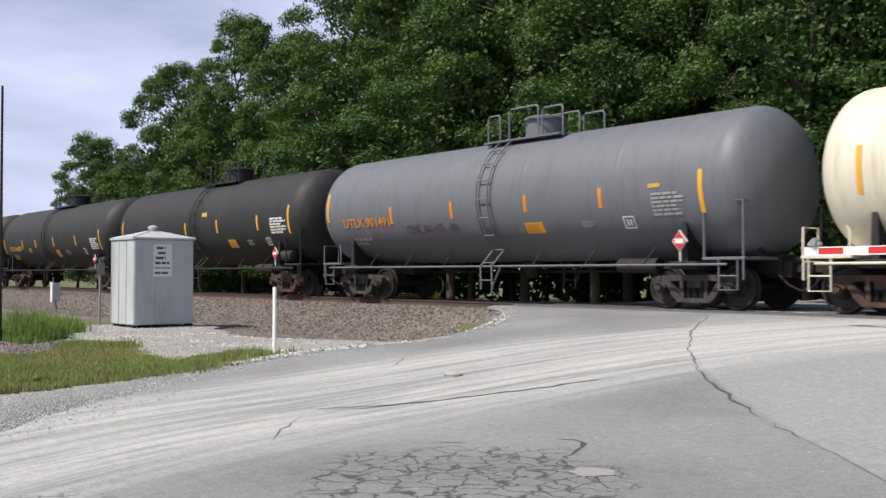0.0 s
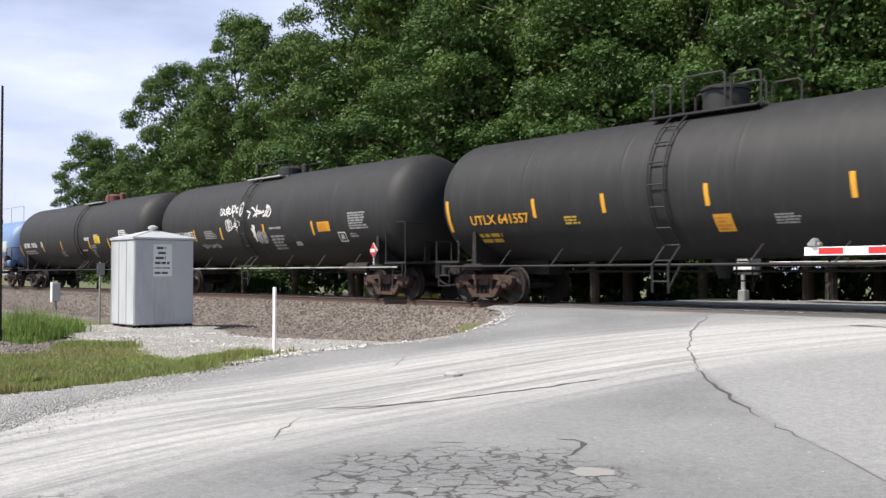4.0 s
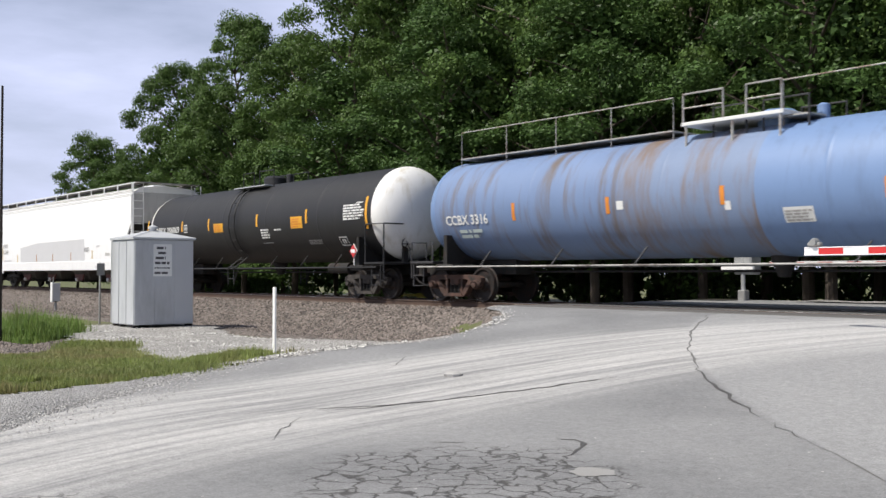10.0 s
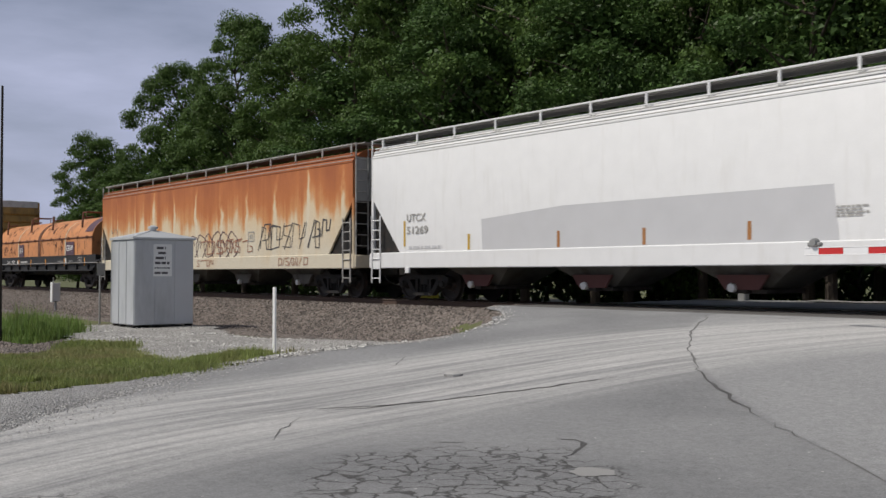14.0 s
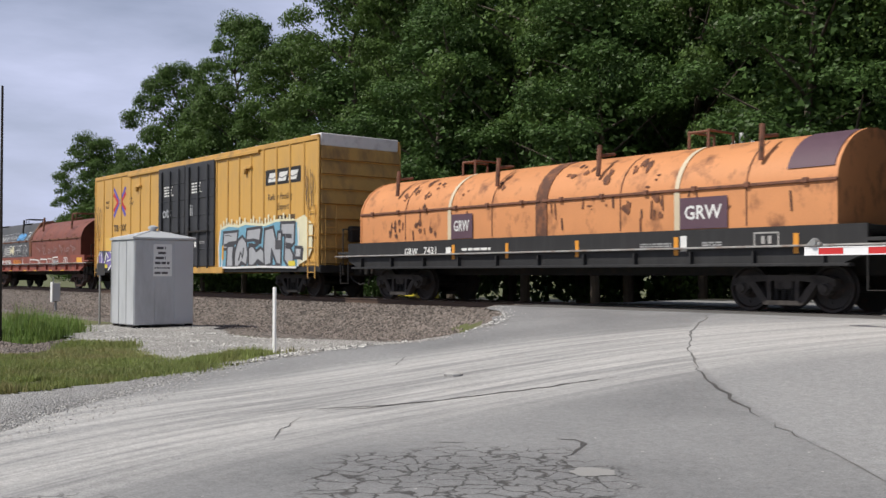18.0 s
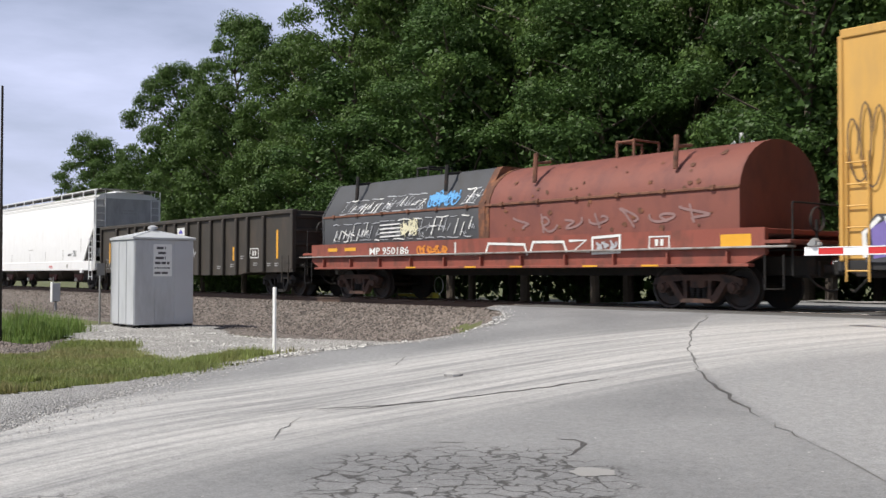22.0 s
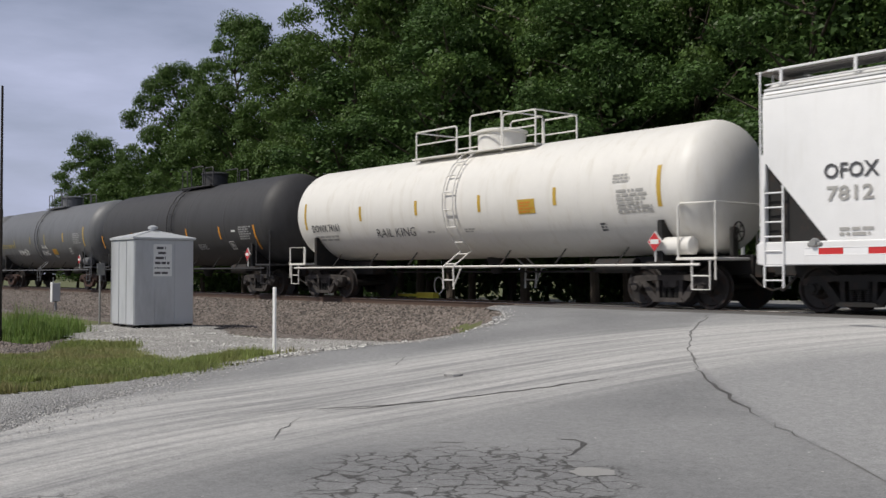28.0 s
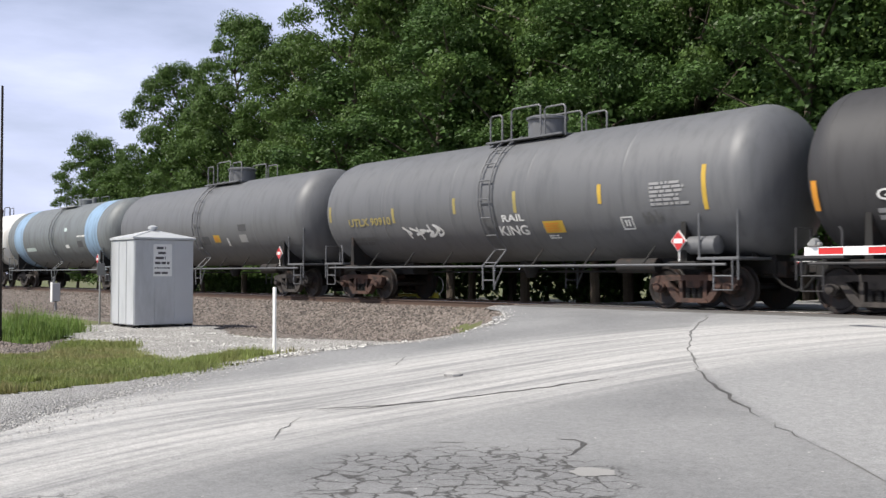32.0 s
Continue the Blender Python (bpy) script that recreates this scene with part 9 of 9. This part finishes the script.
stones("ballast_stones", 34000, on_bed, 0.045, M_STONE_BROWN, "loose brown and grey ballast stones", 3)
stones("limestone_chips", 24000, on_pad, 0.033, M_STONE_PALE, "loose pale limestone chips", 5)
def on_brown(rnd):
    x, y = rnd.uniform(-24, -18), rnd.uniform(-14, -9.8)
    return (x, y, ground_z(x, y) + 0.01) if inside(x, y, BROWN) else None


stones("brown_stones", 6000, on_brown, 0.04, M_STONE_BROWN, "loose purple-brown stones beside the grass", 12)
stones("shoulder_chips", 14000, on_shoulder, 0.015, M_STONE_GREY, "loose grey gravel along the road", 6)
stones("road_rim_chips", 1300, on_road_rim, 0.014, M_STONE_PALE, "gravel chips strewn along the road's edge", 8)


def blades(name, poly, count, h, material, label, seed, dome=None, bare=-0.5):
    rnd = random.Random(seed)
    xs, ys = [p[0] for p in poly], [p[1] for p in poly]
    g = Geo()
    v, f = g.v, g.f
    while count > 0:
        x, y = rnd.uniform(min(xs), max(xs)), rnd.uniform(min(ys), max(ys))
        count -= 1
        if not inside(x + rnd.gauss(0, 0.14), y + rnd.gauss(0, 0.14), poly):
            continue
        thin = noise.noise((x * 0.9, y * 0.9, seed * 1.7))
        if thin < bare:
            continue
        z = ground_z(x, y) - 0.015
        hh = h * rnd.uniform(0.4, 1.15) * (0.85 + 0.3 * thin + 1.8 * max(0.0, thin - 0.18))
        if dome:
            hh *= 0.3 + 0.8 * math.sqrt(max(0.0, 1 - ((x - dome[0]) / dome[2]) ** 2 - ((y - dome[1]) / dome[3]) ** 2))
        a, lean = rnd.uniform(0, 6.28), rnd.uniform(0.05, 0.45) * hh
        w = 0.005 + 0.007 * rnd.random()
        dx, dy = math.cos(a), math.sin(a)
        k = len(v)
        v += [(x - dy * w, y + dx * w, z), (x + dy * w, y - dx * w, z), (x + dx * lean * 0.35 + dy * w * 0.8, y + dy * lean * 0.35 - dx * w * 0.8, z + hh * 0.6),
              (x + dx * lean * 0.35 - dy * w * 0.8, y + dy * lean * 0.35 + dx * w * 0.8, z + hh * 0.6), (x + dx * lean, y + dy * lean, z + hh)]
        f += [(k, k + 1, k + 2, k + 3), (k + 3, k + 2, k + 4)]
    return tagged(part(name, g, material, None, "", False), label, "grass", "", "stuff")


zone("grass_verge", GRASS, 0.2, lambda x, y: -0.012 - 0.045 * ease((x - road_edge(y) + 0.6) / 0.5), M_TURF, "short olive green turf by the road", "grass", 0.2, 12)
blades("short_grass", GRASS, 210000, 0.13, M_GRASS, "short yellowish green grass by the road", 3)
blades("tall_grass", TALL, 19000, 0.62, M_GRASS_TALL, "tall bright green grass near the ballast", 5, (-24.6, -10.8, 2.5, 1.5))
blades("far_grass", [(-120, 4.4), (-36, 4.4), (-36, 9), (-120, 9)], 16000, 0.34, M_GRASS, "rough green grass across the line", 7)
blades("weeds", [(-16.4, -9.6), (-15.6, -9.7), (-15.2, -8.9), (-16.2, -8.7)], 170, 0.22, M_GRASS_DRY, "straggling weeds round the marker post", 9)

# sheet over the meadow whose dark colour carries the shade beyond the track
zone("forest_floor", [(-110, 9.5), (-52, 4.6), (-18, 3.4), (-16, 6.6), (-9, 7.2), (30, 7.2), (30, 42), (-110, 42)], 1.2, lambda x, y: 0.02, M_FLOOR, "leaf litter under the trees, coloured near black for shade", "forest floor", 0.8, 8)
zone("far_gravel", [(-14.6, 5.0), (8, 4.6), (8, 6.4), (-11, 6.4), (-14.5, 6.2)], 0.4, lambda x, y: 0.03, M_PALE_GRAVEL, "pale gravel round the far crossing signal", "gravel", 0.4, 9)

# sealed and open cracks in the asphalt
M_FAINT = surface("dusty_crack", (0.15, 0.147, 0.143), 0.85, 0, 0.3, 6, 60, 0.3)


def crack(name, pts, w, label, seed=1, z_off=0.004, material=None):
    rnd = random.Random(seed)
    dense = []
    for (xa, ya), (xb, yb) in zip(pts, pts[1:]):
        n = max(2, int(math.hypot(xb - xa, yb - ya) / 0.18))
        for i in range(n):
            t = i / n
            dense.append((xa + (xb - xa) * t + rnd.gauss(0, 0.022), ya + (yb - ya) * t + rnd.gauss(0, 0.022)))
    dense.append(pts[-1])
    g = Geo()
    for i, (x, y) in enumerate(dense):
        a, b = dense[max(0, i - 1)], dense[min(len(dense) - 1, i + 1)]
        d = math.hypot(b[0] - a[0], b[1] - a[1]) or 1
        ww = w * rnd.uniform(0.35, 1.3) * min(1, 0.15 + i / 4, 0.15 + (len(dense) - 1 - i) / 4)
        nx, ny = -(b[1] - a[1]) / d * ww / 2, (b[0] - a[0]) / d * ww / 2
        z = road_z(y) + z_off
        g.v += [(x + nx, y + ny, z), (x - nx, y - ny, z)]
    g.f += [(2 * i, 2 * i + 1, 2 * i + 3, 2 * i + 2) for i in range(len(dense) - 1)]
    return tagged(part(name, g, material or M_TAR), label, "road crack", "", "structure")


crack("seam_crack", [(-11.5, -2.75), (-10.9, -3.6), (-10.1, -5.0), (-9.44, -5.97), (-8.85, -6.75), (-8.27, -7.45), (-7.75, -8.05)], 0.03, "dusty broken crack along a seam in the asphalt", 3, 0.004, M_FAINT)
crack("seam_crack", [(-7.85, -7.95), (-7.45, -8.38), (-7.13, -8.69), (-6.35, -9.4), (-5.57, -10.05)], 0.042, "dark open crack along a seam in the asphalt", 13)
crack("seam_crack", [(-5.35, -10.2), (-4.98, -10.47), (-4.75, -10.65)], 0.03, "short dark crack along a seam in the asphalt", 14)
crack("seam_crack", [(-4.75, -10.65), (-4.1, -11.15), (-3.4, -11.65), (-2.9, -12.0)], 0.016, "hairline crack along a seam in the asphalt", 16, 0.004, M_FAINT)
crack("joint_crack", [(-9.2, -1.9), (-8.2, -2.15), (-7.0, -2.3)], 0.025, "dark joint line beside the crossing panels", 15)
crack("tar_line", [(-9.6, -12.6), (-9.15, -11.75), (-9.0, -11.4), (-8.75, -10.4), (-8.45, -9.5), (-8.3, -8.95)], 0.07, "long dark tar streak on the asphalt", 5)
crack("tar_line_side", [(-9.35, -12.5), (-9.1, -11.9), (-8.95, -11.3)], 0.05, "thin dark tar streak on the asphalt", 6)
crack("hook_crack", [(-6.35, -12.0), (-6.2, -11.9), (-6.05, -12.0), (-5.85, -12.25), (-5.75, -12.55)], 0.05, "curved dark crack in the asphalt", 7)
crack("thin_crack", [(-7.3, -13.2), (-6.9, -12.75), (-6.6, -12.5)], 0.03, "thin dark crack in the asphalt", 8, 0.004, M_FAINT)
crack("thin_crack", [(-7.91, -14.06), (-8.51, -13.52), (-9.1, -12.95)], 0.016, "thin dark crack in the asphalt", 9, 0.004, M_FAINT)
crack("thin_crack", [(-11.36, -10.64), (-11.7, -9.91), (-12.68, -8.75)], 0.016, "thin dark crack in the asphalt", 10, 0.004, M_FAINT)
crack("joint_crack", [(-11.4, -3.0), (-10.2, -2.9), (-8.6, -2.9)], 0.02, "thin joint line beside the crossing panels", 11)
pl = Geo()
pl.add([(-5.2 + 0.17 * math.cos(a) * (1 + 0.12 * math.sin(3 * a) + 0.1 * math.sin(7 * a)), -12.8 + 0.17 * math.sin(a) * (1 + 0.12 * math.cos(5 * a)), road_z(-12.85) + 0.004) for a in [i * math.pi / 10 for i in range(20)]], [tuple(range(20))])
tagged(part("asphalt_patch", pl, M_PATCH), "small pale patch in the asphalt", "road patch", "", "structure")
rock = thing("stone", "flat grey stone lying on the road", "stone", "", pose(-10.3, -9.9, road_z(-9.9)))
part("body", Geo().turned([(-0.01, 0.12), (0.03, 0.13), (0.055, 0.08), (0.06, 0.01)], "z", (0, 0, 0), 9), M_STONE_GREY, rock)


# ---- the train ----
tank_car(P_CREAM, "cream tank wagon with ochre stripes and a rusty bogie", (6.8, 0.2), trim=P_CREAM, gear=M_BOGIE_RUST, ladder_x=-0.5, marks=marks_a)
tank_car(P_GREY, "light grey tank wagon with faded orange markings", ladder_x=0.1, marks=marks_b)
tank_car(P_BLACK, "black tank wagon with orange lettering and yellow stripes", (7.08, 0.13), ladder_x=0.18, gear=M_BOGIE_RUST, cylinder=P_BLACK, marks=marks_c)
tank_car(P_BLACK, "black tank wagon with yellow lettering and panel", (7.34, 0.13), ladder_x=-0.32, gear=M_BOGIE_RUST, cylinder=P_CHAR, marks=marks_d)
tank_car(P_BLACK, "black tank wagon covered with white spray tags", (7.54, 0.2), ladder_x=-0.7, dome="low", gear=M_BOGIE_RUST, marks=marks_e, light_rail=True)
tank_car(P_BLACK, "black tank wagon with white lettering and lemon panel", (7.84, 0.12), ladder_x=1.1, dome="low", dome_paint=M_OXIDE_DOME, cylinder=P_CHAR, marks=marks_f)
tank_car(P_BLUE, "long pale blue tank wagon with rust-stained bands", (9.55, 0.0), r=1.36, zc=2.45, gear=M_BOGIE_RUST, dome="low", ladder_x=-0.4, ladder=False, top_rail=True, cylinder=P_BLUE, trim=P_CHAR,
         bands=((-9.55, -3.1, P_BLUE_RUSTY), (-3.1, 0.4, P_BLUE_WORN)), marks=marks_g, light_rail=True)
tank_car(P_BLACK2, "glossy black tank wagon with white ends", (7.82, 0.03), r=1.42, zc=2.55, head_right=P_WHITE, head_left=P_WHITE, dome="low", ladder_x=-0.68, marks=marks_h)
P_HOPPER = tank_paint("white_hopper_paint", (0.76, 0.76, 0.755), 0.5, 0.10, (0.70, 0.695, 0.68))
hopper_car(P_HOPPER, "white covered hopper wagon with grey repainted patches", zt=4.55, marks=marks_i)
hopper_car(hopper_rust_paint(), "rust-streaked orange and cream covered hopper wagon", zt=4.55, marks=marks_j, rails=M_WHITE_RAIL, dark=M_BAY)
P_ORANGE = surface("orange_hood_paint", (0.60, 0.255, 0.100), 0.6, 0, 0.14, 1.5, 30, 0.1, (0.17, 0.065, 0.03), 0.12, (1, 1, 0.7), 2.2)
P_REDDECK = surface("red_deck_paint", (0.25, 0.068, 0.046), 0.65, 0, 0.15, 2, 30, 0.12, (0.14, 0.05, 0.035), 0.35, (1, 1, 0.5), 3)
P_OXIDE = surface("oxide_red_hood", (0.20, 0.065, 0.046), 0.65, 0, 0.15, 1.5, 30, 0.12, (0.15, 0.05, 0.04), 0.35, (1, 1, 0.5), 2)
P_SLATE = surface("slate_hood_paint", (0.060, 0.062, 0.067), 0.6, 0, 0.15, 1.5, 30, 0.1, (0.05, 0.05, 0.05), 0.3, (1, 1, 0.5), 2)
coil_car("coil wagon with two rust-marked orange hoods", P_BLACK, (P_ORANGE, P_ORANGE), M_BOGIE_GREY, (False, False), marks=marks_k)
P_BOX = surface("yellow_boxcar_paint", (0.60, 0.345, 0.085), 0.5, 0, 0.10, 1, 30, 0.08, (0.50, 0.30, 0.09), 0.2, (1, 1, 0.3), 2)
box_car(P_BOX, "yellow box wagon with dark plug doors and graffiti")
coil_car("red coil wagon with one slate and one oxide hood", P_REDDECK, (P_SLATE, P_OXIDE), M_BOGIE_RUST, (True, False), marks=marks_m)
P_GOND = surface("brown_gondola_paint", (0.042, 0.036, 0.029), 0.65, 0, 0.15, 1.5, 30, 0.12, (0.065, 0.050, 0.038), 0.3, (1, 1, 0.4), 2)
gondola_car(P_GOND, "dark brown open gondola wagon with side stakes")
hopper_car(P_HOPPER, "clean white covered hopper wagon with a white sill", zt=4.55, cylinder=True, marks=marks_o)
tank_car(P_IVORY, "ivory tank wagon with ochre stripes and white railings", (7.48, -0.12), trim=P_IVORY, r=1.46, zc=2.62, ladder_x=-0.04, cylinder=P_IVORY, walk_rail=True, marks=marks_p)
tank_car(P_CHAR, "charcoal tank wagon with amber stripes", (7.1, 0.16), ladder_x=0.12, marks=marks_q)
tank_car(P_GREY2, "mid grey tank wagon with white spray tags", (7.15, 0.18), ladder_x=0.2, cylinder=P_GREY2, marks=marks_r, gear=M_BOGIE_RUST)
tank_car(P_GREY2, "plain grey tank wagon with a yellow panel", (7.15, 0.0), ladder_x=0.1, marks=marks_s)
tank_car(P_GREY3, "greenish grey tank wagon with pale blue bands", (7.15, 0.0), bands=((-6.1, -4.6, P_PALEBLUE), (4.6, 6.2, P_PALEBLUE)), dome="low", ladder_x=0.1, marks=marks_t)
tank_car(P_WHITE, "white tank wagon with dark dome and railings", (7.15, 0.0), ladder_x=0.1, trim=M_STEEL_DARK, dome_paint=M_OXIDE_DOME)


def travelled(t):
    """Metres that the train has rolled since the start; it slows a little."""
    return 9.88926 * t - 0.0226008 * t * t + 0.0000714746 * t ** 3


def motions():
    times = [2.0 * k for k in range(17)]
    for car, (a, b) in zip(CARS, BOGIES):
        walk(car, [(t, pose((a + b) / 2 + travelled(t), 0, 0)) for t in times])
    turn_times = []
    t = 0.0
    while t < SECONDS:
        turn_times.append(t)
        t += 2 / 30
    turn_times.append(SECONDS)
    for w, dx, k in WHEELS:
        walk(w, [(t, pose(dx, 0, WHEEL_R, 0, math.degrees(travelled(t) / WHEEL_R) % 360, 0)) for t in turn_times])


motions()
